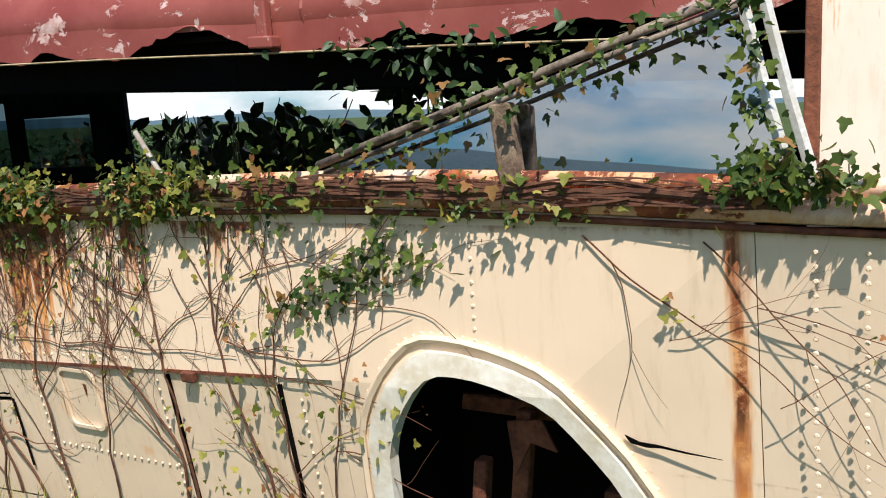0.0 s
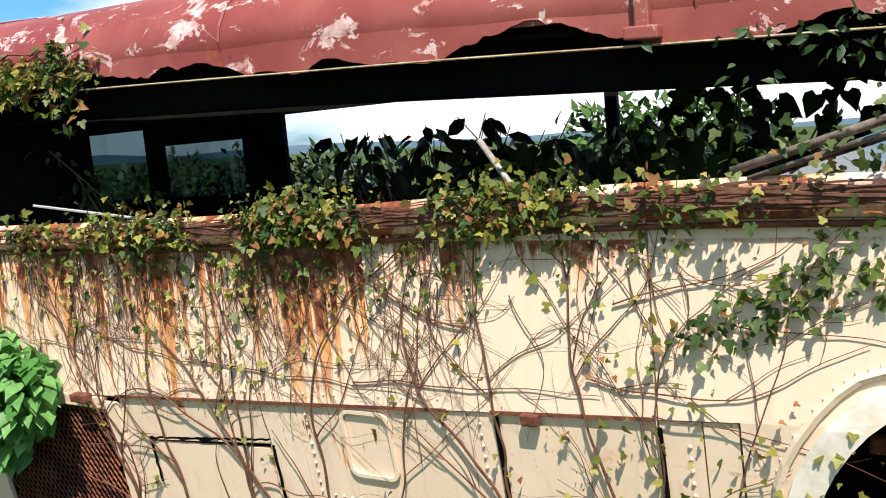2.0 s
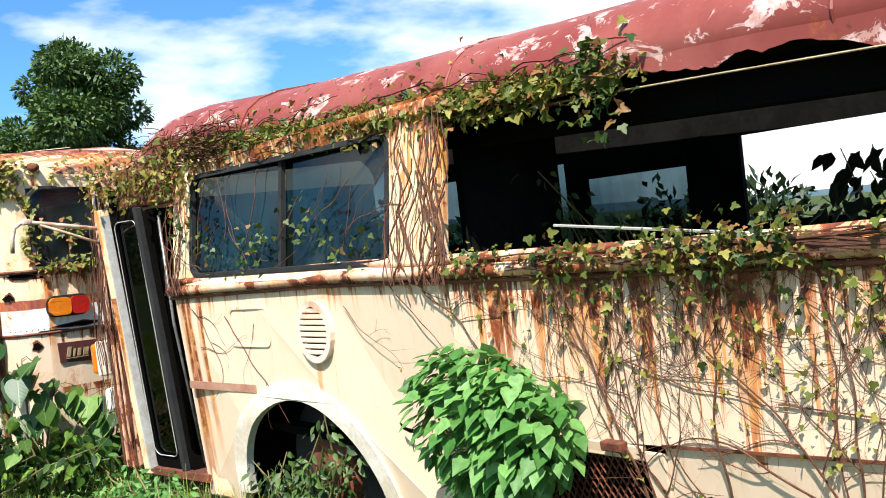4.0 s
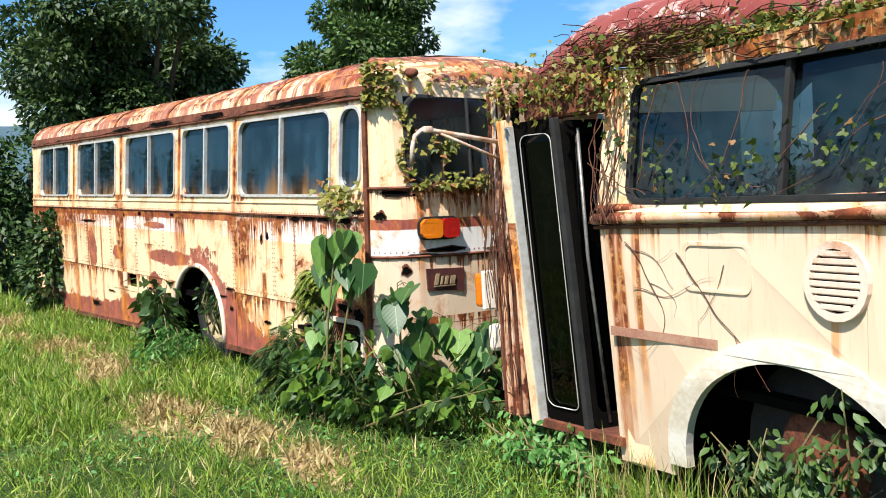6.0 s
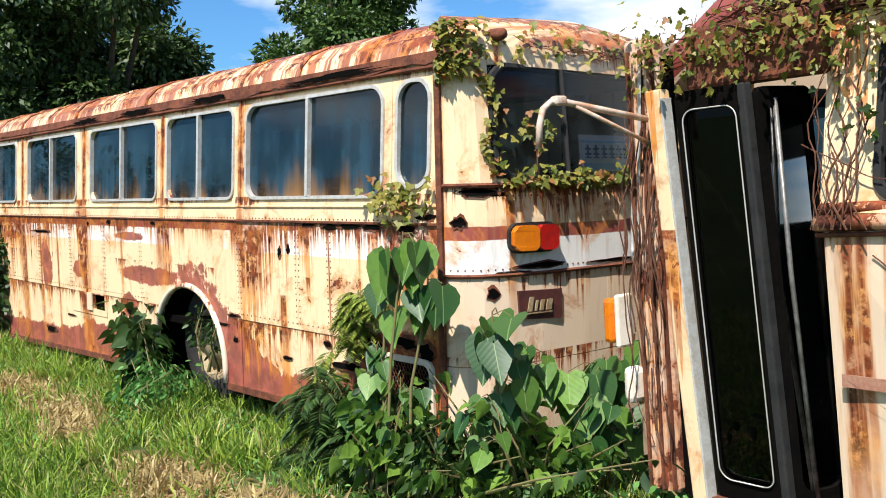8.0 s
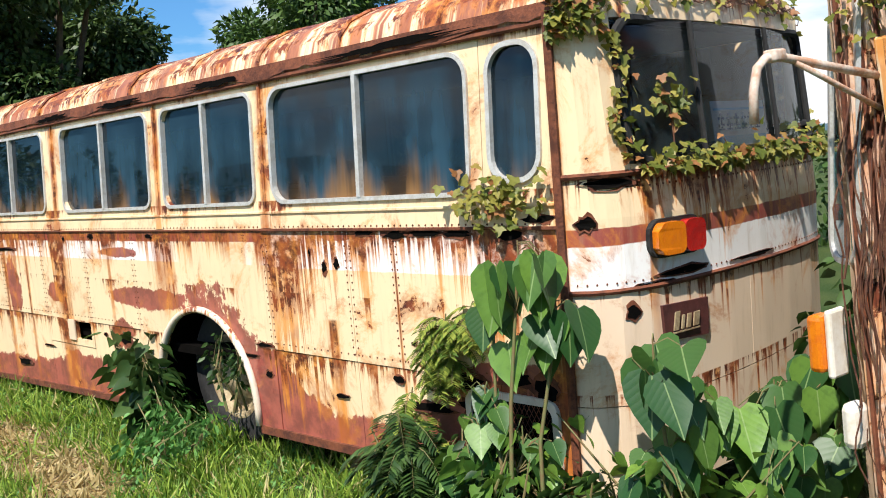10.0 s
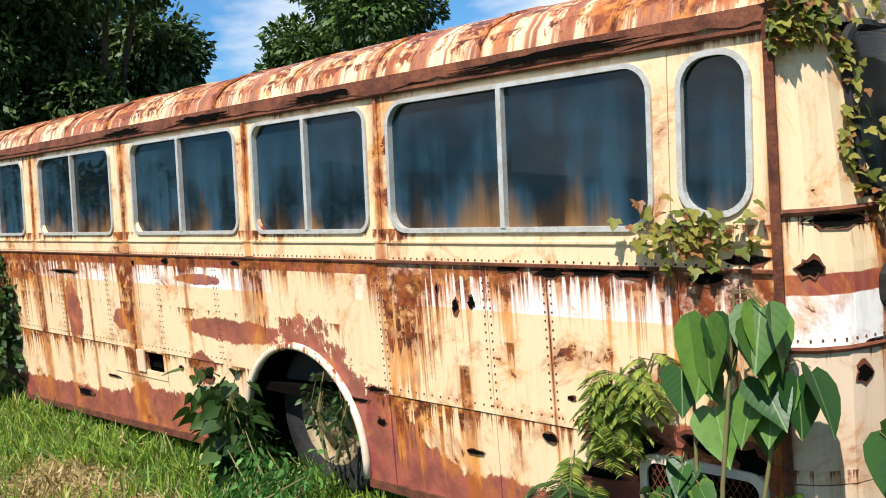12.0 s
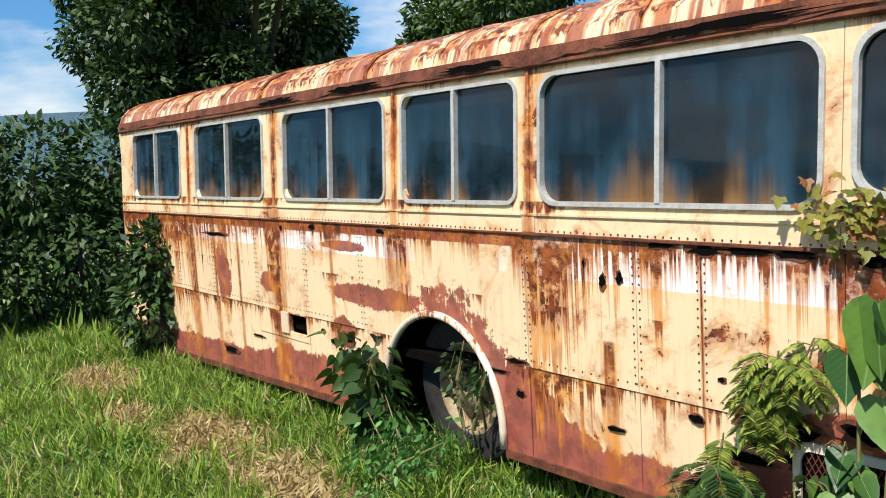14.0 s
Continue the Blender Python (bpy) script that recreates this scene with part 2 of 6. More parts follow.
band_rusty = bus_side_paint("rusty_window_band_paint", [(0, CREAM)], 0.85, [(2.38, 0.20, 1.1), (1.66, 0.2, 1.3)], soil=1.0, columns=((2.18, .05, 1.2), (3.45, .04, 1.2), (5.15, .07, 1.2), (6.93, .05, 1.2), (.02, .04, 1.2)),
                            drip_share=((0, 1.0), (.5, .5), (1.8, .35), (2.18, 1.2), (2.5, .3), (3.45, 1.2), (3.8, .3), (4.9, .4), (5.15, 1.2), (5.5, .4), (6.93, 1.2), (8.9, .8)))
band_cream = bus_side_paint("old_cream_pillar_paint", [(0, CREAM)], 0.8, [(2.3, 0.9, 1.3), (1.4, 1.3, 1.3)], soil=.8)
belt_paint = bus_side_paint("chipped_pale_belt_paint", [(0, (0.70, 0.50, 0.37))], 1.42, soil=1.0)
rear_cream = bus_side_paint("pale_rear_quarter_paint", [(0, (0.76, 0.60, 0.48))], 0.35, [(2.1, .5, .7)], soil=.8)
roof_rusty = bus_side_paint("rust_streaked_roof_paint", [(0, (0.82, 0.63, 0.38))], 0.55, [(2.70, 0.34, 1.5), (2.56, 0.22, 1.3)], stripes=1.25, soil=.9, columns=((.7, .06, 1), (2.2, .07, 1), (3.8, .06, 1), (5.4, .08, 1), (7.0, .08, 1)))
rust_metal = plain("bare_rust", (0.20, 0.06, 0.025), (0.07, 0.022, 0.012), 9, 0.85, 0.0, 0.6)
# near-black for dark metal; also shade put into the colour of recesses
black_metal_and_shade = plain("near_black_metal_and_shade", (0.0022, 0.002, 0.002), (0.005, 0.004, 0.003), 6, 0.9, 0.0, 0.4, 0.05)
# interior surfaces near-black: the shade inside the buses is put into the colour
inner_shade = plain("shade_darkened_lining", (0.012, 0.012, 0.011), (0.006, 0.006, 0.006), 4, 0.9, 0.0, 0.2, 0.05)
alloy = plain("weathered_aluminium", (0.62, 0.61, 0.57), (0.46, 0.42, 0.36), 14, 0.45, 0.3, 0.15)
rubber = plain("old_black_rubber", (0.008, 0.008, 0.008), (0.022, 0.021, 0.02), 12, 0.8)
white_lip = plain("chalky_white_lip_paint", (0.80, 0.74, 0.64), (0.62, 0.52, 0.38), 5, 0.5, 0.0, 0.2)
tyre_mat = plain("grey_tyre_rubber", (0.012, 0.012, 0.012), (0.035, 0.032, 0.03), 8, 0.85, 0.0, 0.5)
rim_mat = plain("faded_rim_paint", (0.42, 0.34, 0.20), (0.22, 0.14, 0.07), 9, 0.7)
amber_mat = plain("amber_plastic", (0.72, 0.20, 0.008), (0.58, 0.13, 0.006), 20, 0.25, 0.0, 0.05, 0.6)
redlens_mat = plain("red_plastic", (0.48, 0.014, 0.01), (0.30, 0.01, 0.008), 20, 0.25, 0.0, 0.05, 0.6)
plate_mat = plain("dark_red_badge", (0.10, 0.03, 0.025), (0.06, 0.02, 0.018), 20, 0.5)
paper_mat = plain("sun_bleached_paper", (0.78, 0.80, 0.78), (0.66, 0.70, 0.70), 8, 0.9)
ink_mat = plain("faded_blue_ink", (0.03, 0.05, 0.16), (0.05, 0.08, 0.2), 8, 0.9)
cyan_mat = plain("pale_blue_print", (0.25, 0.5, 0.72), (0.32, 0.56, 0.75), 8, 0.9)


def red_roof():
    k = Kit("peeling_red_roof_paint")
    col = k.mix(k.ramp(k.noise(2.2, 6, 0.65), 0.35, 0.68), (0.19, 0.036, 0.026), (0.26, 0.068, 0.05))
    flake = k.ramp(k.noise(4.5, 9, 0.72, k.mapped((1, 1.3, 1.6)), 0.6), 0.565, 0.58)
    col = k.mix(flake, col, k.mix(k.ramp(k.noise(20, 4), 0.4, 0.6), (0.55, 0.38, 0.34), (0.40, 0.21, 0.17)))
    bare = k.ramp(k.noise(2.0, 8, 0.7, k.mapped((1, 1, 1), (7, 3, 1))), 0.64, 0.67)
    col = k.mix(bare, col, rust_colour(k))
    k.bump(k.math("SUBTRACT", k.noise(4, 4), flake), 0.4, 0.006)
    return k.done(col, 0.5, 0.0, 0.4)


red_roof_mat = red_roof()


def glass(name, tint, dust, dust_colour, gloss_rough=0.03, ior=1.75):
    """A grimy pane: dark see-through sheet, mirror gloss by angle, and dust."""
    k = Kit(name)
    nt = k.n
    clear, shine, dirt = nt.new("ShaderNodeBsdfTransparent"), nt.new("ShaderNodeBsdfGlossy"), nt.new("ShaderNodeBsdfDiffuse")
    clear.inputs[0].default_value = (*tint, 1)
    shine.inputs["Roughness"].default_value = gloss_rough
    fres = nt.new("ShaderNodeFresnel")
    fres.inputs[0].default_value = ior
    m1, m2 = nt.new("ShaderNodeMixShader"), nt.new("ShaderNodeMixShader")
    k.l.new(fres.outputs[0], m1.inputs[0]), k.l.new(clear.outputs[0], m1.inputs[1]), k.l.new(shine.outputs[0], m1.inputs[2])
    run = k.math("MULTIPLY", k.noise(1, 4, 0.6, k.mapped((9, 9, 0.6))), k.ramp(k.noise(1.7, 3), 0.3, 0.7, 0.3, 1.2))
    sunk = k.math("ADD", k.xyz()[2], k.math("MULTIPLY", k.math("SUBTRACT", k.noise(1.0, 4, .6, k.mapped((5, 5, .3))), .5), .9))
    k.put(dirt.inputs[0], k.mix(k.math("MULTIPLY", k.ramp(k.noise(1.6, 3), 0.40, 0.55), k.ramp(sunk, 1.55, 1.85, 1.0, 0.0)), dust_colour[0], dust_colour[1]))
    k.put(m2.inputs[0], k.math("MULTIPLY", k.ramp(run, 0.18, 0.58, dust * 0.35, dust * 2.0), k.ramp(sunk, 1.75, 2.35, 1.25, .45)))
    k.l.new(m1.outputs[0], m2.inputs[1]), k.l.new(dirt.outputs[0], m2.inputs[2])
    k.l.new(m2.outputs[0], nt["Material Output"].inputs["Surface"])
    return k.m


glass_dark = glass("grimy_window_glass", (0.10, 0.15, 0.18), 0.34, ((0.030, 0.072, 0.105), (0.24, 0.13, 0.055)), ior=1.6)
glass_front = glass("dusty_windscreen_glass", (0.90, 0.94, 0.95), 0.06, ((0.16, 0.22, 0.24), (0.2, 0.22, 0.2)), ior=1.4)
glass_teal_dark = glass("dark_teal_window_glass", (0.08, 0.13, 0.15), 0.15, ((0.02, 0.06, 0.08), (0.05, 0.08, 0.07)), ior=1.5)
glass_black = glass("black_door_glass", (0.006, 0.008, 0.009), 0.02, ((0.01, 0.014, 0.016), (0.012, 0.012, 0.012)), ior=1.4)
glass_teal = glass("teal_windscreen_edge_glass", (0.10, 0.25, 0.28), 0.30, ((0.05, 0.16, 0.18), (0.08, 0.2, 0.2)))
glass_mirror = glass("sky_reflecting_glass", (0.04, 0.08, 0.11), 0.04, ((0.1, 0.14, 0.16), (0.12, 0.14, 0.14)), 0.01)
for nd in glass_mirror.node_tree.nodes:
    if nd.type == "FRESNEL":
        nd.inputs[0].default_value = 5.5


def foliage(name, a, b, c=None, share=0.0, trans=0.35, rough=0.5):
    """Leaves: colour varies leaf by leaf; light shines through."""
    k = Kit(name)
    g = k.n.new("ShaderNodeNewGeometry").outputs["Random Per Island"]
    col = k.mix(k.ramp(g, 0.0, 1.0), a, b)
    if c:
        col = k.mix(k.ramp(k.math("FRACT", k.math("MULTIPLY", g, 7.31)), 1 - share, 1 - share + 0.02), col, c)
    col = k.mix(k.ramp(k.noise(35, 3), 0.35, 0.7, 0.0, 0.35), col, (0.05, 0.07, 0.01))
    k.done(col, rough, 0.0, 0.35)
    tr, mx = k.n.new("ShaderNodeBsdfTranslucent"), k.n.new("ShaderNodeMixShader")
    k.l.new(col, tr.inputs[0])
    mx.inputs[0].default_value = trans
    k.l.new(k.b.outputs[0], mx.inputs[1]), k.l.new(tr.outputs[0], mx.inputs[2])
    k.l.new(mx.outputs[0], k.n["Material Output"].inputs["Surface"])
    return k.m


leaf_vine = foliage("vine_leaf", (0.025, 0.06, 0.012), (0.13, 0.17, 0.03), (0.30, 0.15, 0.05), 0.11)
leaf_yellow = foliage("yellowing_vine_leaf", (0.11, 0.14, 0.02), (0.36, 0.31, 0.06), (0.34, 0.14, 0.05), 0.15)
leaf_bush = foliage("bright_bush_leaf", (0.06, 0.20, 0.035), (0.20, 0.42, 0.11))
leaf_big = foliage("broad_heart_leaf", (0.05, 0.14, 0.02), (0.20, 0.34, 0.05))
leaf_fern = foliage("feathery_weed_leaf", (0.09, 0.17, 0.025), (0.36, 0.40, 0.07))
leaf_tree = foliage("tree_leaf", (0.016, 0.045, 0.012), (0.075, 0.125, 0.03), None, 0, 0.2)
leaf_tree2 = foliage("light_tree_leaf", (0.022, 0.06, 0.014), (0.09, 0.16, 0.03), None, 0, 0.2)
leaf_hedge = foliage("hedge_leaf", (0.012, 0.040, 0.010), (0.06, 0.12, 0.025), None, 0, 0.2)
# leaf green darkened in its colour for plants in the shade of the bus
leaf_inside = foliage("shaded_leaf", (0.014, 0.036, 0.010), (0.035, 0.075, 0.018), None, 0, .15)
grass_mat = foliage("grass_blade", (0.10, 0.22, 0.022), (0.36, 0.48, 0.07), (0.60, 0.50, 0.22), 0.10, 0.3)
straw_mat = foliage("dry_grass_blade", (0.38, 0.28, 0.11), (0.60, 0.47, 0.22), None, 0, 0.3)
stem_mat = plain("dry_vine_stem", (0.075, 0.024, 0.014), (0.16, 0.07, 0.036), 30, 0.85)
stem_green = plain("green_stem", (0.13, 0.16, 0.05), (0.18, 0.11, 0.05), 20, 0.7)
bark_mat = plain("grey_brown_bark", (0.10, 0.075, 0.05), (0.05, 0.037, 0.026), 8, 0.9, 0.0, 0.6)


# worn places in the grass: (x, y, half length, half width)
DRY = ((-14.7, -2.6, .75, .40), (-13.4, -2.35, .8, .32), (-11.2, -2.1, .75, .36), (-12.8, -2.4, .55, .3), (-16.9, -3.15, .9, .35), (-10.3, -1.75, .6, .28), (-15.6, -3.1, .5, .25), (-17.3, -3.2, .5, .3), (-9.4, -1.5, .5, .22))


def dryness(x, y):
    """0 in lush grass, up to 1 in the worn places."""
    w = .35 * noise.noise(Vector((x * 3.1, y * 3.1, 5))) + .25 * noise.noise(Vector((x * 8, y * 8, 3)))
    return max(0.0, max(1.15 - math.hypot((x - a) / c, (y - b) / d) + w for a, b, c, d in DRY))


def ground_material():
    k = Kit("grassy_soil")
    x, y, z = k.xyz()
    col = k.mix(k.ramp(k.noise(0.9, 5), 0.35, 0.65), (0.030, 0.055, 0.014), (0.055, 0.075, 0.022))
    torn = k.math("MULTIPLY", k.math("SUBTRACT", k.noise(4, 6, .7), .5), 1.4)
    for a, b, c, d in DRY:
        far = k.math("SQRT", k.math("ADD", k.math("POWER", k.math("DIVIDE", k.math("SUBTRACT", x, a), c), 2.0), k.math("POWER", k.math("DIVIDE", k.math("SUBTRACT", y, b), d), 2.0)))
        col = k.mix(k.ramp(k.math("ADD", far, torn), .75, 1.2, 1.0, 0.0), col, k.mix(k.ramp(k.noise(18, 5, .7), .4, .6), (0.36, 0.26, 0.13), (0.20, 0.12, 0.06)))
    k.bump(k.noise(30, 4), 0.6, 0.03)
    return k.done(col, 0.95, 0.0, 0.1)


ground_mat = ground_material()
# woodland shifted to blue: the haze of distance is put into the colour
hill_mat = plain("hazy_wooded_hill", (0.035, 0.075, 0.10), (0.06, 0.11, 0.13), 0.25, 0.95, 0.0, 0.3)


# ---- mesh kit ----
from mathutils.geometry import tessellate_polygon


def mesh_of(bm, mats, smooth=False):
    me = bpy.data.meshes.new("m")
    bm.to_mesh(me)
    bm.free()
    for m in mats if isinstance(mats, (list, tuple)) else (mats,):
        me.materials.append(m)
    if smooth:
        me.polygons.foreach_set("use_smooth", [True] * len(me.polygons))
    return me


def part(name, bm, mat, parent, label="", smooth=False, kind=""):
    """One mesh object under a thing or a part."""
    me = bm if isinstance(bm, bpy.types.Mesh) else mesh_of(bm, mat, smooth)
    me.name = name
    ob = new(name, me)
    ob.parent = parent
    if label or kind:
        tagged(ob, label, kind=kind)
    return ob


def thing(name, label, category, m=None, group="", kind=""):
    ob = new(name)
    ob.empty_display_size = 0.2
    if m is not None:
        ob.matrix_world = m
    return tagged(ob, label, category, group, kind)


def box(bm, x0, x1, y0, y1, z0, z1, bev=0.0, f=None):
    r = bmesh.ops.create_cube(bm, size=1)
    vs = r["verts"]
    for v in vs:
        v.co = Vector((x0 + (v.co.x + .5) * (x1 - x0), y0 + (v.co.y + .5) * (y1 - y0), z0 + (v.co.z + .5) * (z1 - z0)))
    if bev:
        es = list({e for v in vs for e in v.link_edges})
        r = bmesh.ops.bevel(bm, geom=es, offset=bev, segments=2, affect="EDGES", profile=0.5)
        vs = list({v for fc in r["faces"] for v in fc.verts} | {v for v in vs if v.is_valid})
    if f:
        for v in vs:
            v.co = f(v.co)
    return bm


def boxes(*args, bev=0.0, f=None):
    bm = bmesh.new()
    for a in args:
        box(bm, *a, bev=bev, f=f)
    return bm


def tube(bm, pts, r, sides=6, cap=True):
    """A round bar along points; r: one radius or one for each point."""
    pts = [Vector(q) for q in pts]
    rs = r if isinstance(r, (list, tuple)) else [r] * len(pts)
    rings, last = [], None
    for i, q in enumerate(pts):
        t = (pts[min(i + 1, len(pts) - 1)] - pts[max(i - 1, 0)]).normalized()
        a = t.orthogonal().normalized() if last is None else (last - t * last.dot(t)).normalized()
        last = a
        b = t.cross(a)
        rings.append([bm.verts.new(q + (a * math.cos(2 * math.pi * k / sides) + b * math.sin(2 * math.pi * k / sides)) * rs[i]) for k in range(sides)])
    for p0, p1 in zip(rings, rings[1:]):
        for k in range(sides):
            bm.faces.new((p0[k], p0[(k + 1) % sides], p1[(k + 1) % sides], p1[k]))
    if cap:
        bm.faces.new(rings[0][::-1]), bm.faces.new(rings[-1])
    return bm


def rrect(x0, z0, x1, z1, r, n=5):
    out = []
    for cx, cz, a0 in ((x1 - r, z0 + r, -90), (x1 - r, z1 - r, 0), (x0 + r, z1 - r, 90), (x0 + r, z0 + r, 180)):
        for i in range(n + 1):
            a = radians(a0 + 90 * i / n)
            out.append((cx + r * math.cos(a), cz + r * math.sin(a)))
    return out


def ellipse(cx, cz, a, b, n=20, a0=0, a1=360):
    return [(cx + a * math.cos(radians(a0 + (a1 - a0) * i / n)), cz + b * math.sin(radians(a0 + (a1 - a0) * i / n))) for i in range(n if a1 - a0 == 360 else n + 1)]


def plate(outer, holes, t, f, bm=None):
    """A sheet cut to an outline, with holes; f(s, z, depth) gives the place in the round."""
    bm = bm or bmesh.new()
    loops = [outer, *holes]
    flat = [q for lp in loops for q in lp]
    tris = tessellate_polygon([[Vector((a, b, 0)) for a, b in lp] for lp in loops])
    fr = [bm.verts.new(f(a, b, 0.0)) for a, b in flat]
    bk = [bm.verts.new(f(a, b, t)) for a, b in flat]
    fs = []
    for tri in tris:
        try:
            fs.append(bm.faces.new([fr[i] for i in tri]))
            fs.append(bm.faces.new([bk[i] for i in reversed(tri)]))
        except ValueError:
            pass
    o = 0
    for lp in loops:
        m = len(lp)
        for i in range(m):
            j = (i + 1) % m
            fs.append(bm.faces.new((fr[o + i], fr[o + j], bk[o + j], bk[o + i])))
        o += m
    bmesh.ops.recalc_face_normals(bm, faces=fs)
    return bm


def pane_sheet(outer, f):
    """One sheet of glass cut to an outline, facing outward."""
    bm = bmesh.new()
    tris = tessellate_polygon([[Vector((a, b, 0)) for a, b in outer]])
    vs = [bm.verts.new(f(a, b, 0.0)) for a, b in outer]
    for tri in tris:
        bm.faces.new([vs[i] for i in tri])
    a, b = outer[0]
    out = f(a, b, -1.0) - f(a, b, 0.0)
    bm.normal_update()
    for fc in bm.faces:
        if fc.normal.dot(out) < 0:
            fc.normal_flip()
    return bm


def rivets(points, normal, r, mat, parent):
    """Small domed heads in rows, joined."""
    n = Vector(normal).normalized()
    a = n.orthogonal().normalized()
    b = n.cross(a)
    vs, fs = [], []
    for q in points:
        q, o = Vector(q), len(vs)
        for k in range(6):
            d = a * math.cos(k * math.pi / 3) + b * math.sin(k * math.pi / 3)
            vs.append(q + d * r)
        for k in range(6):
            d = a * math.cos(k * math.pi / 3) + b * math.sin(k * math.pi / 3)
            vs.append(q + d * r * 0.6 + n * r * 0.6)
        fs += [(o + k, o + (k + 1) % 6, o + 6 + (k + 1) % 6, o + 6 + k) for k in range(6)] + [tuple(o + 6 + k for k in range(6))]
    me = bpy.data.meshes.new("rivets")
    me.from_pydata(vs, [], fs)
    me.materials.append(mat)
    ob = part("riveting", me, None, parent, "rows of small rusty rivets", kind="stuff")
    return ob


LEAF_OVAL = ([(0, 0, 0), (-.22, .3, .06), (-.2, .62, .05), (0, 1, -.08), (.2, .62, .05), (.22, .3, .06), (0, .5, 0)],
             [(0, 6, 1), (1, 6, 2), (2, 6, 3), (3, 6, 4), (4, 6, 5), (5, 6, 0)])
LEAF_HEART = ([(0, .08, 0), (-.2, -.04, .02), (-.42, .14, .07), (-.4, .42, .07), (-.2, .74, .02), (0, 1.08, -.1), (.2, .74, .02), (.4, .42, .07), (.42, .14, .07), (.2, -.04, .02), (0, .5, -.02)],
              [(0, 10, 1), (1, 10, 2), (2, 10, 3), (3, 10, 4), (4, 10, 5), (5, 10, 6), (6, 10, 7), (7, 10, 8), (8, 10, 9), (9, 10, 0)])
LEAF_LOBED = ([(0, 0, 0), (-.3, -.06, .05), (-.52, .3, .03), (-.26, .42, .04), (-.2, .72, 0), (0, 1, -.1), (.2, .72, 0), (.26, .42, .04), (.52, .3, .03), (.3, -.06, .05), (0, .4, 0)],
              [(0, 10, 1), (1, 10, 2), (2, 10, 3), (3, 10, 4), (4, 10, 5), (5, 10, 6), (6, 10, 7), (7, 10, 8), (8, 10, 9), (9, 10, 0)])
LEAF_SLIM = ([(0, 0, 0), (-.09, .4, .02), (0, 1, -.1), (.09, .4, .02)], [(0, 2, 1), (0, 3, 2)])
LEAF_QUAD = ([(0, 0, 0), (-.24, .45, .05), (0, 1, -.06), (.24, .45, .05)], [(0, 3, 1), (1, 3, 2)])


def leaf_mesh(P, T, N, size, form, mat):
    """Many leaves in one mesh: places, tip directions, face directions, lengths."""
    P, T, N, size = np.asarray(P, float), np.asarray(T, float), np.asarray(N, float), np.asarray(size, float)
    T /= np.linalg.norm(T, axis=1, keepdims=True) + 1e-9
    X = np.cross(T, N)
    X /= np.linalg.norm(X, axis=1, keepdims=True) + 1e-9
    N = np.cross(X, T)
    v, fc = np.array(form[0], float), form[1]
    k, n = len(v), len(P)
    V = P[:, None] + size[:, None, None] * (v[None, :, 0:1] * X[:, None] + v[None, :, 1:2] * T[:, None] + v[None, :, 2:3] * N[:, None])
    tri = np.array(fc)
    F = (np.arange(n)[:, None, None] * k + tri[None]).reshape(-1, 3)
    me = bpy.data.meshes.new("leaves")
    me.vertices.add(n * k)
    me.vertices.foreach_set("co", V.reshape(-1))
    me.loops.add(len(F) * 3)
    me.loops.foreach_set("vertex_index", F.reshape(-1).astype(np.int32))
    me.polygons.add(len(F))
    me.polygons.foreach_set("loop_start", np.arange(0, len(F) * 3, 3, dtype=np.int32))
    me.materials.append(mat)
    me.update(calc_edges=True)
    me.validate()
    return me


def leaves(name, P, T, N, size, form, mat, parent, label=""):
    return part(name, leaf_mesh(P, T, N, size, form, mat), None, parent, label, kind="stuff")


rng = np.random.default_rng(7)


def unit(n):
    v = rng.normal(size=(n, 3))
    return v / np.linalg.norm(v, axis=1, keepdims=True)


def crown_points(blobs, n, shell=0.55):
    """Places and outward directions in a clump of blobs: (centre, radii, share)."""
    w = np.array([b[2] for b in blobs], float)
    pick = rng.choice(len(blobs), n, p=w / w.sum())
    d = unit(n)
    r = shell + (1 - shell) * rng.random(n) ** 0.5
    r *= 1 + 0.12 * np.sin(d[:, 0] * 9 + pick) * np.cos(d[:, 2] * 7 + pick * 2)
    c, rad = np.array([b[0] for b in blobs], float)[pick], np.array([b[1] for b in blobs], float)[pick]
    return c + d * rad * r[:, None], d


# ---- ground and distance ----
def build_ground():
    bm = bmesh.new()
    xs = [-3000, -300, -60] + [-40 + 1.0 * i for i in range(61)] + [60, 300, 3000]
    ys = [-3000, -300, -60] + [-20 + 1.0 * i for i in range(46)] + [60, 300, 3000]
    grid = [[bm.verts.new((x, y, -0.02 + 0.05 * noise.noise(Vector((x * .35, y * .35, 0))) if abs(x) < 50 and abs(y) < 50 else -0.05)) for y in ys] for x in xs]
    for i in range(len(xs) - 1):
        for j in range(len(ys) - 1):
            bm.faces.new((grid[i][j], grid[i + 1][j], grid[i + 1][j + 1], grid[i][j + 1]))
    ob = new("ground", mesh_of(bm, ground_mat, True))
    tagged(ob, "rough grassy field with patches of dry soil", "ground", kind="structure")


build_ground()


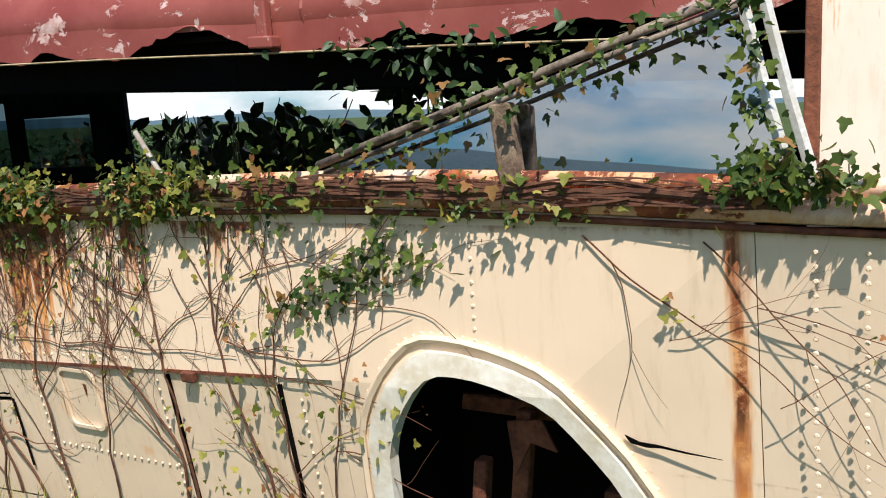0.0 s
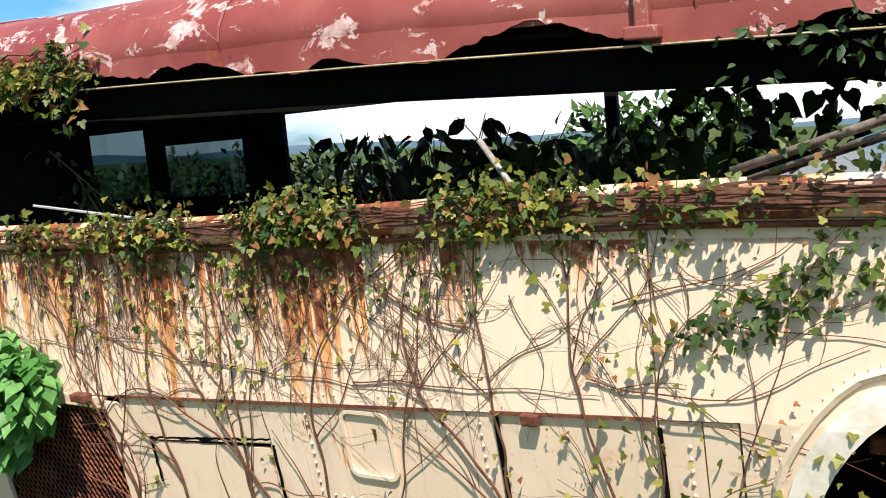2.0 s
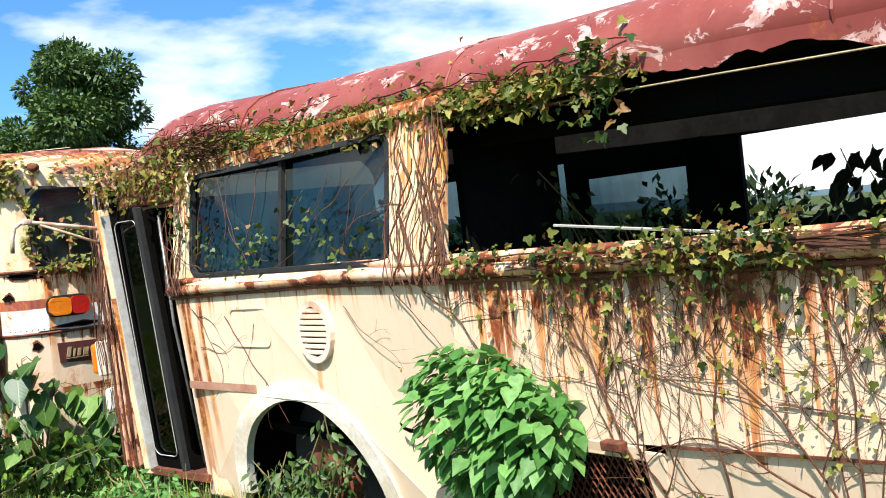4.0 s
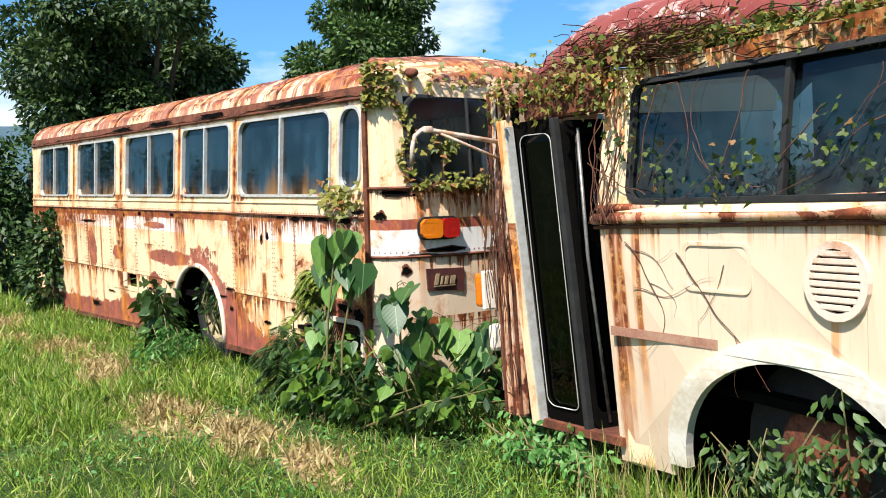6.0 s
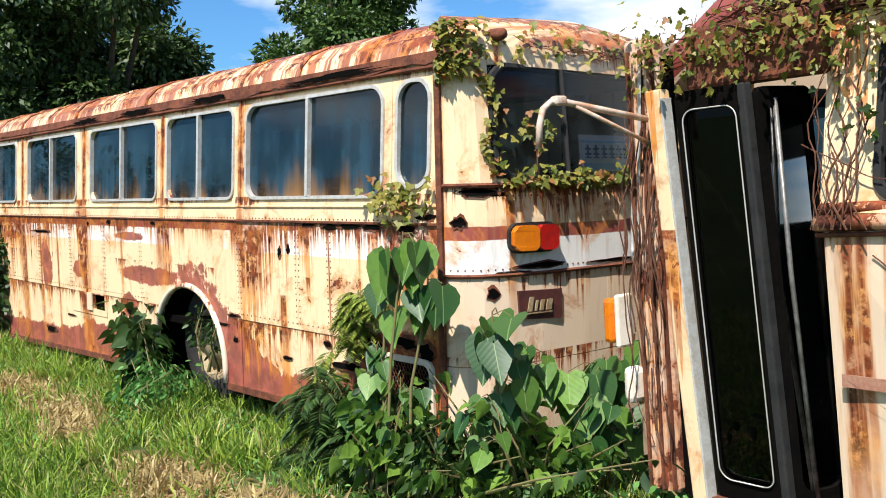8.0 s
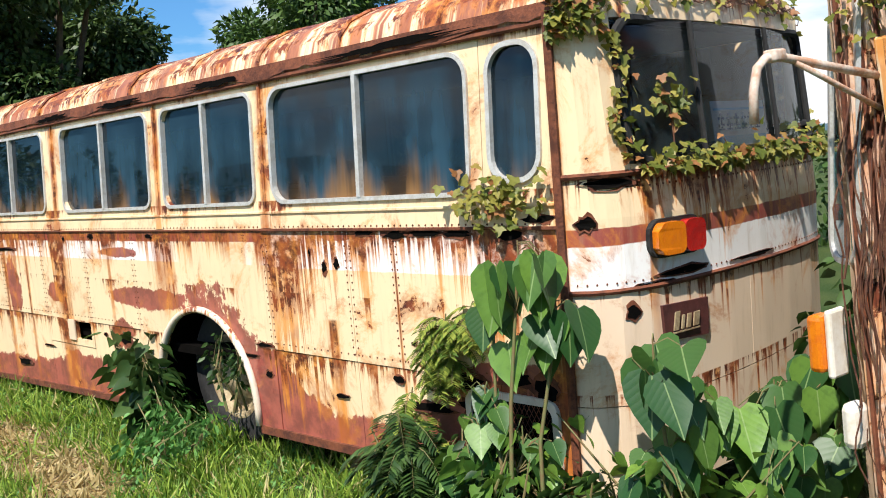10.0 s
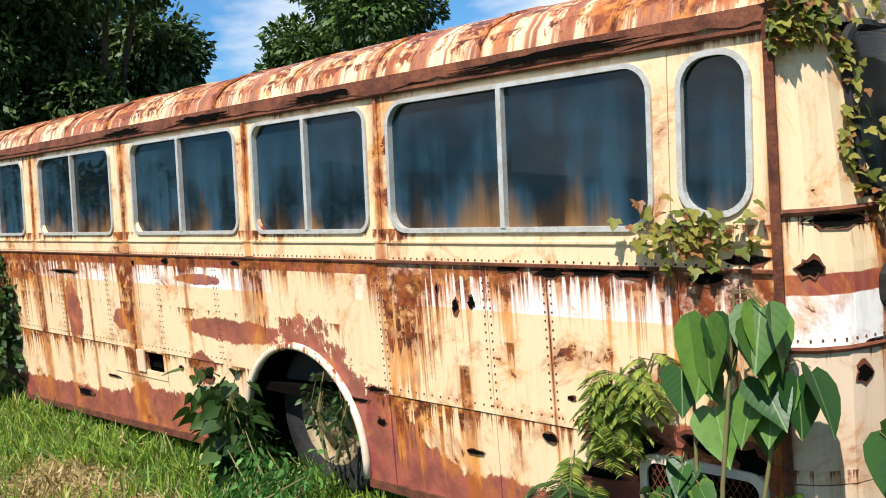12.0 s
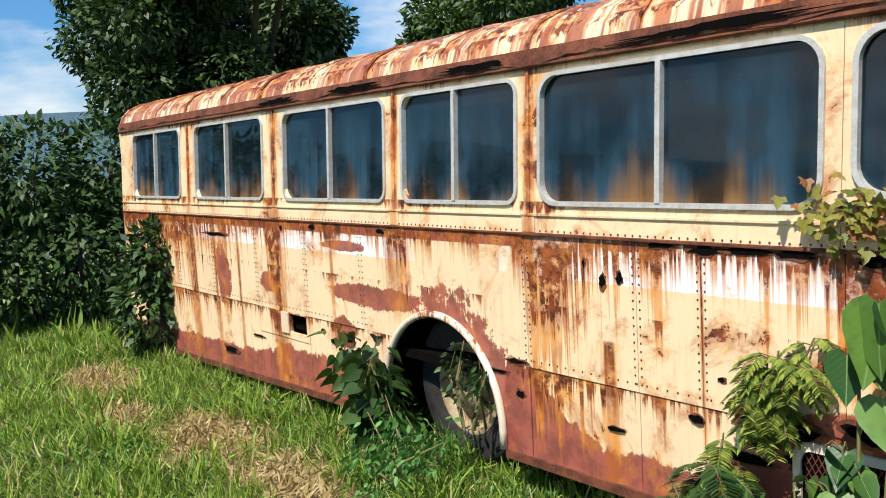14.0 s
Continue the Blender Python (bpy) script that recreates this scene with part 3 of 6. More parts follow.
def build_hills():
    bm = bmesh.new()
    n = 96
    prev = None
    rows = []
    for i in range(n):
        a = 2 * math.pi * i / n
        R = 420
        h = (3 if math.sin(a) > .35 else 36) + (4 if math.sin(a) > .35 else 22) * noise.noise(Vector((math.cos(a) * 2.1, math.sin(a) * 2.1, 3))) + (4 if math.sin(a) > .35 else 12) * noise.noise(Vector((math.cos(a) * 7, math.sin(a) * 7, 9)))
        rows.append([bm.verts.new((R * k * math.cos(a), R * k * math.sin(a), hh)) for k, hh in ((1.0, -2), (1.12, h * .55), (1.3, h), (1.6, h * .4))])
    for i in range(n):
        p0, p1 = rows[i], rows[(i + 1) % n]
        for k in range(3):
            bm.faces.new((p0[k], p1[k], p1[k + 1], p0[k + 1]))
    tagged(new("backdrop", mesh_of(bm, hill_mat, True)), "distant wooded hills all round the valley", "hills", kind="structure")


build_hills()


# ---- the rusty banded bus, standing upright ----
B_AT = Matrix(((-0.9785, 0.2063, 0, -10.16), (-0.2063, -0.9785, 0, -0.81), (0, 0, 1, 0), (0, 0, 0, 1)))
bus_b = thing("bus", "rust-streaked cream bus with red and white bands in grass", "bus", B_AT, "derelict buses")
B_LONG, B_WIDE = 8.9, 2.35


def fb(s, z, dep):
    """The near side of the rusty bus: upright below the rail, leaning in above it."""
    return Vector((s, -dep - max(0.0, z - 1.49) * 0.055, z))


def skirt_z(s):
    return 0.27 - 0.03 * min(max(s - 1.4, 0), 6.5)


def glazed(parent, x0, z0, x1, z1, r, f, panes, frame_mat, pane_mat, fw=0.028, label="", bar_mat=None):
    """A window: rubber and metal frame, its panes and the bar between them."""
    w = part("window", plate(rrect(x0, z0, x1, z1, r, 6), [rrect(x0 + fw, z0 + fw, x1 - fw, z1 - fw, max(r - fw, .02), 6)], 0.035, lambda s, z, d: f(s, z, d - 0.014)), frame_mat, parent, label)
    xs = [x0 + fw * .6 + (x1 - x0 - 1.2 * fw) * i / panes for i in range(panes + 1)]
    rr = max(r - fw, .03)
    for i in range(panes):
        a, b = xs[i], xs[i + 1]
        o = rrect(a, z0 + fw * .6, b, z1 - fw * .6, 0.02, 1)
        if panes == 1:
            o = rrect(a, z0 + fw * .6, b, z1 - fw * .6, rr, 5)
        elif i == 0:
            o = [q for q in rrect(a, z0 + fw * .6, b + rr, z1 - fw * .6, rr, 5) if q[0] <= a + rr + 1e-6] 
            o = [(b, z0 + fw * .6), (b, z1 - fw * .6)] + o
        else:
            o = [q for q in rrect(a - rr, z0 + fw * .6, b, z1 - fw * .6, rr, 5) if q[0] >= b - rr - 1e-6]
            o = o + [(a, z1 - fw * .6), (a, z0 + fw * .6)]
        dd = 0.012 + 0.010 * i
        p = part("pane", pane_sheet(o, lambda s, z, d: f(s, z, d + dd)), pane_mat, w)
        if 0 < i:
            part("bar", boxes((a - .014, a + .014, -.02, .012, z0 + fw, z1 - fw), f=lambda c: f(c.x, c.z, c.y)), bar_mat or alloy, w)
    return w


WIN_B = [(0.51, 2.10), (2.26, 3.36), (3.54, 4.98), (5.32, 6.75), (7.11, 8.47)]
B_WZ0, B_WZ1 = 1.64, 2.32


rim_pale = bus_side_paint("pale_chipped_lip", [(0, (0.78, 0.66, 0.52))], 0.6, [(1.0, .5, .9)])


def build_bus_b():
    root = bus_b
    # window band, one sheet for each window
    cuts = [0.44, 2.18, 3.45, 5.15, 6.93, B_LONG]
    for i, (a, b) in enumerate(WIN_B):
        part("window_panel", plate([(cuts[i] + .002, 1.49), (cuts[i + 1] - .002, 1.49), (cuts[i + 1] - .002, 2.36), (cuts[i] + .002, 2.36)], [rrect(a + .01, B_WZ0 + .01, b - .01, B_WZ1 - .01, .13)], 0.04, fb), band_rusty, root)
        glazed(root, a, B_WZ0, b, B_WZ1, .13 if i == 0 else .09, fb, 2, alloy, glass_dark, 0.022, "sliding window with dim grimy glass in a metal frame")
        part("lining", boxes((a - .05, b + .05, -.045, -.041, 1.2, 1.62)), inner_shade, root)
    part("window_panel", plate([(0.0, 1.49), (.438, 1.49), (.438, 2.36), (0.0, 2.36)], [rrect(.10, 1.70, .39, 2.31, .12)], 0.04, fb), band_rusty, root)
    glazed(root, .09, 1.69, .40, 2.32, .13, fb, 1, alloy, glass_dark, 0.024, "narrow quarter window with a rounded foot")
    # sheets below the rail
    seams = [0.0, 0.42, 1.08, 1.45, 2.22, 3.9, 4.7, 5.55, 6.45, 7.3, B_LONG]
    for a, b in zip(seams, seams[1:]):
        a, b = a + .002, b - .002
        if a < 3.05 < b:
            arch = ellipse(3.05, .36, .60, .60, 18, 180, 0)
            o = [(a, 1.488), (a, skirt_z(a))] + [(2.45, skirt_z(2.45))] + arch + [(3.65, skirt_z(3.65)), (b, skirt_z(b)), (b, 1.488)]
            part("side_panel", plate(o, [], .03, fb), side_rusty, root)
        else:
            holes = [rrect(4.74, .60, 5.02, .75, .01, 1)] if a < 4.8 < b else []
            part("side_panel", plate([(a, .762), (b, .762), (b, 1.488), (a, 1.488)], [], .03, fb), side_rusty, root) if not holes else part("side_panel", plate([(a, .55), (b, .55), (b, 1.488), (a, 1.488)], holes, .03, fb), side_rusty, root, "side sheet with a small square hole rusted open")
            top = .546 if holes else .758
            lo = .006
            part("skirt_panel", plate([(a, skirt_z(a)), (b, skirt_z(b)), (b, top), (a, top)], [], .03, lambda s, z, d: fb(s, z, d + lo)), side_rusty, root, "lower sheet, rusted red along its foot")
    part("flap", boxes((5.02, 5.14, 0, .014, .59, .76), bev=.003), side_cream, root, "small hinged fuel flap standing open")
    # rails and strips
    part("drip_rail", boxes((0.0, 2.24, -.004, .016, 1.482, 1.498), (2.24, B_LONG, -.004, .010, 1.484, 1.496), bev=.003), rust_metal, root, "rusted rail under the windows")
    part("window_sill_rail", boxes((0.0, B_LONG, -.01, .010, 1.585, 1.60), bev=.003, f=lambda c: Vector((c.x, c.y - .005, c.z))), band_rusty, root)
    for a, b in ((0, 2.44), (3.66, 4.7), (4.7, 5.8), (5.8, 7), (7, B_LONG)):
        part("sill_beam", boxes((a, b - .003, -.06, .012, -.03, .02), f=lambda c: Vector((c.x, c.y, c.z + skirt_z(c.x)))), rust_metal, root, "dark rusted bottom edge")
    part("arch_lip", tube(bmesh.new(), [fb(a, b, -.012) for a, b in [(3.65, skirt_z(3.6) + .02), *ellipse(3.05, .36, .60, .60, 24, 0, 180), (2.45, skirt_z(2.45) + .02)]], .024, 6), rim_pale, root, "chipped pale wheel arch lip", True)
    for xc in (2.18, 3.45, 5.15, 6.93):
        part("pillar_cap", boxes((xc - .05, xc + .05, -.004, .006, 1.50, 1.585), (xc - .012, xc + .012, -.01, .01, 1.60, 2.36), bev=.002, f=lambda c: Vector((c.x, c.y - max(0, c.z - 1.49) * .055, c.z))), band_rusty, root, "rusted pillar strip")
    pts = []
    for sx in (1.08, 1.45, 2.22, 3.9, 4.7, 5.55, 6.45, 7.3):
        for i in range(17):
            z = .8 + i * .04
            if not 2.4 < sx < 3.7:
                pts += [(sx - .02, 0, z), (sx + .02, 0, z)]
    pts += [(x * .045 + .02, 0, 1.508) for x in range(197)]
    pts += [(x * .06 + .02, .0, .80) for x in range(148) if not 2.4 < x * .06 < 3.75]
    rivets(pts, (0, 1, 0), .006, rust_metal, root)
    # roof: bays with ribs between them
    prof = [(0.0, 2.36), (-.005, 2.42), (-.04, 2.52), (-.12, 2.60), (-.26, 2.66), (-.5, 2.71), (-.85, 2.75), (-1.2, 2.765)]
    prof = prof + [(-B_WIDE - y, z) for y, z in prof[-2::-1]]
    bays = [.20, .7, 1.45, 2.2, 3.0, 3.8, 4.6, 5.4, 6.2, 7.0, 7.8, B_LONG]
    for a, b in zip(bays, bays[1:]):
        bm = bmesh.new()
        nx = 5
        lead = lambda y: .02 + .22 * min(1, min(-y, B_WIDE + y) / .25) if a == bays[0] else a
        g = [[bm.verts.new((lead(y) + .004 + (b - lead(y) - .008) * i / nx, y - .048, z + .012 * noise.noise(Vector((a + i * .2, y * 3, z * 3))) + (-.004 if i in (0, nx) else .006))) for y, z in prof] for i in range(nx + 1)]
        for i in range(nx):
            for j in range(len(prof) - 1):
                bm.faces.new((g[i][j], g[i][j + 1], g[i + 1][j + 1], g[i + 1][j]))
        bmesh.ops.recalc_face_normals(bm, faces=bm.faces[:])
        part("roof_panel", bm, roof_rusty, root, "", True)
        part("roof_rib", tube(bmesh.new(), [(b, y - .045, z + .002) for y, z in prof], .012, 5), roof_rusty, root)
    bm = bmesh.new()
    # ragged rusted edge hanging over the gutter
    xs = [i * .06 for i in range(149)]
    up = [bm.verts.new((x, -.03, 2.45)) for x in xs]
    dn = [bm.verts.new((x, -.018, 2.385 + .05 * noise.noise(Vector((x * 2.1, 4, 0))) + .015 * noise.noise(Vector((x * 11, 1, 0))))) for x in xs]
    for i in range(len(xs) - 1):
        bm.faces.new((up[i], up[i + 1], dn[i + 1], dn[i]))
    part("roof_edge", bm, rust_metal, root, "ragged rusted eave")
    part("gutter", tube(bmesh.new(), [(0, -.035, 2.365), (B_LONG, -.035, 2.365)], .016, 6), rust_metal, root)
    # floor, far side, ends
    part("floor_pan", boxes((.0, B_LONG, -B_WIDE + .05, -.06, .62, .68)), black_metal_and_shade, root)
    part("far_side", boxes((.0, B_LONG, -B_WIDE, -B_WIDE + .03, .3, 2.40)), side_rusty, root)
    part("rear_end", boxes((B_LONG - .03, B_LONG, -B_WIDE + .03, -.03, .25, 2.42), bev=.01), side_rusty, root)
    part("ceiling_lining", boxes((.05, B_LONG - .05, -B_WIDE + .1, -.1, 2.38, 2.40)), inner_shade, root)
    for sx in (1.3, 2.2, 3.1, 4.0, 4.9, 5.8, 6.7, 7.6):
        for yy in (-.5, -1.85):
            part("seat_back", boxes((sx, sx + .09, yy - .42, yy + .36, 1.05, 1.72), bev=.03), inner_shade, root)
    # wheel well coloured near-black for the shade inside the arch
    part("wheel_well", plate(ellipse(3.05, .36, .63, .63, 20, 0, 180) + [(2.40, .2), (2.44, .2)] + ellipse(3.05, .36, .61, .61, 20, 180, 0) + [(3.66, .2), (3.70, .2)], [], .55, lambda s, z, d: Vector((s, -.035 - d, z))), black_metal_and_shade, root)
    part("well_back", boxes((2.4, 3.7, -.62, -.59, .2, 1.0)), black_metal_and_shade, root)
    # wheel
    for wx, wy in ((3.03, -.20), (3.03, -B_WIDE + .35), (7.6, -B_WIDE + .35), (7.6, -.15)):
        bm = bmesh.new()
        ring = [(.29, 0), (.34, .02), (.44, .03), (.49, .0), (.5, -.06), (.49, -.18), (.3, -.22)]
        n = 36
        g = [[bm.verts.new((wx + r * math.cos(2 * math.pi * i / n), wy + y, .46 + r * math.sin(2 * math.pi * i / n))) for r, y in ring] for i in range(n)]
        for i in range(n):
            for j in range(len(ring) - 1):
                bm.faces.new((g[i][j], g[i][j + 1], g[(i + 1) % n][j + 1], g[(i + 1) % n][j]))
        bmesh.ops.recalc_face_normals(bm, faces=bm.faces[:])
        w = part("tyre", bm, tyre_mat, root, "", True)
        bm = bmesh.new()
        ring = [(.30, .0), (.27, .012), (.25, -.04), (.19, -.06), (.17, -.02), (.12, .0), (.10, .03), (.001, .035)]
        g = [[bm.verts.new((wx + r * math.cos(2 * math.pi * i / n), wy + y, .46 + r * math.sin(2 * math.pi * i / n))) for r, y in ring] for i in range(n)]
        for i in range(n):
            for j in range(len(ring) - 1):
                bm.faces.new((g[i][j], g[i][j + 1], g[(i + 1) % n][j + 1], g[(i + 1) % n][j]))
        bmesh.ops.recalc_face_normals(bm, faces=bm.faces[:])
        part("rim", bm, rim_mat, w, "faded cream steel rim", True)


build_bus_b()


def rust_holes():
    """Eaten-through spots with a curled lip, along the seams of the rusty bus: ragged near-black plates carry the shade
    inside.
    """
    R = random.Random(3)

    def ragged(x, z, w, h, n=14):
        out = []
        for i in range(n):
            a = 2 * math.pi * i / n
            q = R.uniform(.55, 1.15)
            out.append((x + w * q * math.cos(a), z + h * q * math.sin(a)))
        return out
    spots = [(.62, 1.465, .10, .018), (.85, 1.47, .12, .016), (1.05, 1.462, .09, .02), (1.30, 1.47, .08, .012), (.30, 1.46, .10, .03), (.12, 1.53, .09, .02), (1.55, 1.30, .022, .028), (1.66, 1.28, .022, .035), (1.78, 1.36, .012, .02),
             (1.12, .70, .05, .02), (.98, .90, .02, .012), (2.32, .78, .08, .014), (2.5, .70, .10, .013), (2.30, .60, .04, .02), (4.15, .66, .10, .035), (4.32, .62, .05, .02), (4.48, .68, .025, .015), (3.62, 1.452, .05, .02), (4.55, 1.45, .045, .022), (5.05, 1.43, .02, .02),
             (6.35, 1.33, .25, .014), (7.5, .95, .06, .02), (5.6, .50, .12, .008), (6.2, .30, .14, .03), (.55, .62, .16, .035), (.45, .48, .14, .05), (.80, .66, .08, .02), (1.6, .55, .05, .012), (.72, .76, .20, .05), (.35, .80, .12, .04), (.90, .58, .16, .03), (.15, .76, .08, .05)]
    for x, z, w, h in spots:
        part("rust_hole", plate(ragged(x, z, w * 1.25, h * 1.5), [], .004, lambda s, zz, d: fb(s, zz, d - .0035)), rust_metal, bus_b, "rusted-through spot")
        part("rust_hole", plate(ragged(x, z, w, h), [], .004, lambda s, zz, d: fb(s, zz, d - .006)), black_metal_and_shade, bus_b, "near-black patch for the shade in a rust hole")
    for x, w in ((3.9, .35), (1.0, .55), (5.0, .3), (2.6, .3)):
        part("rust_hole", plate(ragged(x, 2.405, w, .022, 26), [], .004, lambda s, zz, d: Vector((s, -.012 + d, zz))), black_metal_and_shade, bus_b, "near-black patch for shade in the torn roof edge gap")


rust_holes()

# plan of the front, from the near corner round to the far one: (x, y)
FRONT = [(0.0, -.012), (-.10, -.05), (-.19, -.14), (-.25, -.28), (-.29, -.5), (-.32, -.85), (-.33, -1.175)]
FRONT = FRONT + [(x, -B_WIDE - y) for x, y in FRONT[-2::-1]]
_len = [0.0]
for _a, _b in zip(FRONT, FRONT[1:]):
    _len.append(_len[-1] + math.hypot(_b[0] - _a[0], _b[1] - _a[1]))
F_LONG = _len[-1]


def ff(s, z, dep=0.0):
    """A place on the bowed front, s along it from the near corner; leaning back above the rail."""
    s = min(max(s, 0.0), F_LONG)
    i = min(max(k for k in range(len(_len)) if _len[k] <= s + 1e-9), len(FRONT) - 2)
    u = (s - _len[i]) / (_len[i + 1] - _len[i])
    a, b = Vector(FRONT[i]), Vector(FRONT[i + 1])
    q, t = a.lerp(b, u), (b - a).normalized()
    nrm = Vector((t.y, -t.x))
    q = q - nrm * dep
    return Vector((q.x + max(0, z - 1.5) * .10 * min(1, s / .3, (F_LONG - s) / .3), q.y, z))


def skin(s0, s1, z0, z1, thick, holes=(), bulge=0.0, ns=None, ff=ff):
    """A bowed sheet in small facets, leaving out the facets inside the holes (s0, z0, s1, z1)."""
    bm = bmesh.new()
    ss = sorted({round(s0 + (s1 - s0) * i / (ns or 24), 4) for i in range((ns or 24) + 1)} | {h[k] for h in holes for k in (0, 2)})
    zs = sorted({round(z0 + (z1 - z0) * i / 8, 4) for i in range(9)} | {h[k] for h in holes for k in (1, 3)})
    vs = {}
    for dep in {0.0, thick}:
        for s in ss:
            for z in zs:
                vs[s, z, dep] = bm.verts.new(ff(s, z, dep))
    solid = lambda a, b: not any(h[0] < a < h[2] and h[1] < b < h[3] for h in holes)
    fs = []
    for a, b in zip(ss, ss[1:]):
        for c, d in zip(zs, zs[1:]):
            if solid((a + b) / 2, (c + d) / 2):
                for dep in {0.0, thick}:
                    fs.append(bm.faces.new([vs[k] for k in ((a, c, dep), (b, c, dep), (b, d, dep), (a, d, dep))]))
    edge = [e for e in bm.edges if len(e.link_faces) == 1]
    rev = {v: k for k, v in vs.items()}
    for e in edge:
        k0, k1 = rev[e.verts[0]], rev[e.verts[1]]
        if k0[2] == 0.0 and thick:
            fs.append(bm.faces.new((e.verts[0], e.verts[1], vs[k1[0], k1[1], thick], vs[k0[0], k0[1], thick])))
    bmesh.ops.delete(bm, geom=[v for v in bm.verts if not v.link_faces], context="VERTS")
    bmesh.ops.recalc_face_normals(bm, faces=bm.faces[:])
    if not thick and sum(fc.normal.x for fc in bm.faces) > 0:
        bmesh.ops.reverse_faces(bm, faces=bm.faces[:])
    return bm


def build_bus_b_front():
    root = bus_b
    S0, S1 = .34, F_LONG - .34
    W0, W1 = 1.74, 2.36
    part("front_corner_post", skin(0.0, .335, 1.705, 2.46, .03, ns=10), front_rusty, root, "rust-streaked corner post")
    part("front_corner_post", skin(F_LONG - .335, F_LONG, 1.705, 2.46, .03, ns=10), front_rusty, root)
    part("front_header", skin(.338, F_LONG - .338, 2.365, 2.47, .03, ns=40), front_rusty, root)
    part("front_sill", skin(.338, F_LONG - .338, 1.66, 1.735, .03, ns=40), front_rusty, root, "rust-eaten ledge below the windscreen")
    part("front_panel", skin(0.0, F_LONG, 1.205, 1.70, .03, holes=((.12, 1.64, .38, 1.69),), ns=40), front_rusty, root, "front sheet with red stripe and rust-eaten hole")
    part("front_lower_panel", skin(0.0, F_LONG * .45, .70, 1.198, .03, ns=40), front_rusty, root)
    part("front_lower_panel", skin(F_LONG * .45 + .004, F_LONG, .70, 1.198, .03, ns=40), front_rusty, root)
    part("front_skirt", skin(0.0, F_LONG, .28, .695, .03, ns=40), front_rusty, root)
    part("front_rail", tube(bmesh.new(), [ff(F_LONG * i / 24, 1.201, -.006) for i in range(25)], .012, 5), rust_metal, root, "ragged rusted seam")
    part("front_rail", tube(bmesh.new(), [ff(F_LONG * i / 24, 1.70, -.008) for i in range(25)], .014, 5), rust_metal, root)
    part("corner_strip", tube(bmesh.new(), [(0.005, .004, z) for z in (.3, .8, 1.4, 1.9, 2.4)], .02, 6), rust_metal, root, "rusted corner strip")
    # bowed dome above the windscreen
    bm = bmesh.new()
    n, rows = 24, 6
    side = [(0.0, 2.36), (-.01, 2.46), (-.08, 2.56), (-.25, 2.655), (-.6, 2.715), (-1.175, 2.75)]
    g = []
    for i in range(n + 1):
        s = F_LONG * i / n
        b0 = ff(s, 2.46)
        col = []
        for j in range(rows + 1):
            u = j / rows
            ang = u * math.pi / 2
            topy = max(min(b0.y, -.25), -B_WIDE + .25)
            tz = 2.66 + .09 * (1 - abs(topy + B_WIDE / 2) / (B_WIDE / 2))
            q = Vector((b0.x + (.24 - b0.x) * (1 - math.cos(ang)), b0.y + (topy - b0.y) * (1 - math.cos(ang)), 2.46 + (tz - 2.46) * math.sin(ang)))
            col.append(bm.verts.new(q))
        g.append(col)
    for i in range(n):
        for j in range(rows):
            bm.faces.new((g[i][j], g[i + 1][j], g[i + 1][j + 1], g[i][j + 1]))
    bmesh.ops.recalc_face_normals(bm, faces=bm.faces[:])
    part("front_dome", bm, roof_rusty, root, "rounded roof front with rust runs", True)
    # windscreen
    ws = part("windscreen", tube(bmesh.new(), [ff(s, z, -.004) for s, z in [*[q for q in rrect(S0, W0, S1, W1, .12, 5)], (S1, W0 + .12)]], .022, 6), rubber, root, "two-part windscreen in black rubber")
    mid = [S0, .86, 1.62, 2.2, S1]
    for a, b in zip(mid, mid[1:]):
        part("pane", skin(a, b, W0, W1, 0.0, ns=8, ff=lambda s, z, d=0.0: ff(s, z, d + .012)), glass_front, ws, "", True)
        if b < S1:
            part("bar", tube(bmesh.new(), [ff(b + .02 * (z - W0), z, -.004) for z in (W0, 2.05, W1)], .014, 6), rubber, ws)
    # lamp, badge, marker
    lamp = part("indicator_lamp", tube(bmesh.new(), [ff(.50, 1.405, -.005), ff(.50, 1.405, -.03)], .001, 4), rubber, root)
    bm = plate(rrect(.37, 1.32, .70, 1.49, .06, 4), [], .03, lambda s, z, d: ff(s, z, d - .03))
    part("bezel", bm, rubber, lamp)
    part("amber_lens", plate(rrect(.385, 1.335, .545, 1.475, .035, 4), [], .045, lambda s, z, d: ff(s, z, d - .072)), amber_mat, lamp, "amber plastic lens")
    part("red_lens", plate(rrect(.547, 1.335, .685, 1.475, .035, 4), [], .045, lambda s, z, d: ff(s, z, d - .068)), redlens_mat, lamp, "red plastic lens")
    bd = part("badge", plate([(.44, .95), (.74, .93), (.75, .96), (.75, 1.10), (.43, 1.11)], [], .015, lambda s, z, d: ff(s, z, d - .016)), plate_mat, root, "dark red badge plate")
    part("emblem_bar", boxes((.49, .52, -.024, -.017, .99, 1.07), (.54, .555, -.024, -.017, .99, 1.05), (.575, .60, -.024, -.017, .99, 1.05), (.62, .66, -.024, -.017, .99, 1.05), (.49, .67, -.024, -.017, .975, .982), f=lambda c: ff(c.x + (c.z - 1.0) * .2, c.z, c.y)), rim_mat, bd, "pale raised strokes")
    part("marker_lamp", tube(bmesh.new(), [ff(.42, 2.53, .05) + Vector((.02, 0, 0)), ff(.42, 2.53, -.06)], [.045, .03], 10), rust_metal, root, "rusted roof marker lamp", True)
    # sign behind the glass
    sg = new("window_sign", mesh_of(plate([(1.0, 1.77), (1.56, 1.77), (1.56, 1.99), (1.0, 1.99)], [], .004, lambda s, z, d: ff(s, z, d + .026)), paper_mat))
    sg.parent = root
    tagged(sg, "white paper sign with dark blue lettering behind the windscreen")
    bars = []
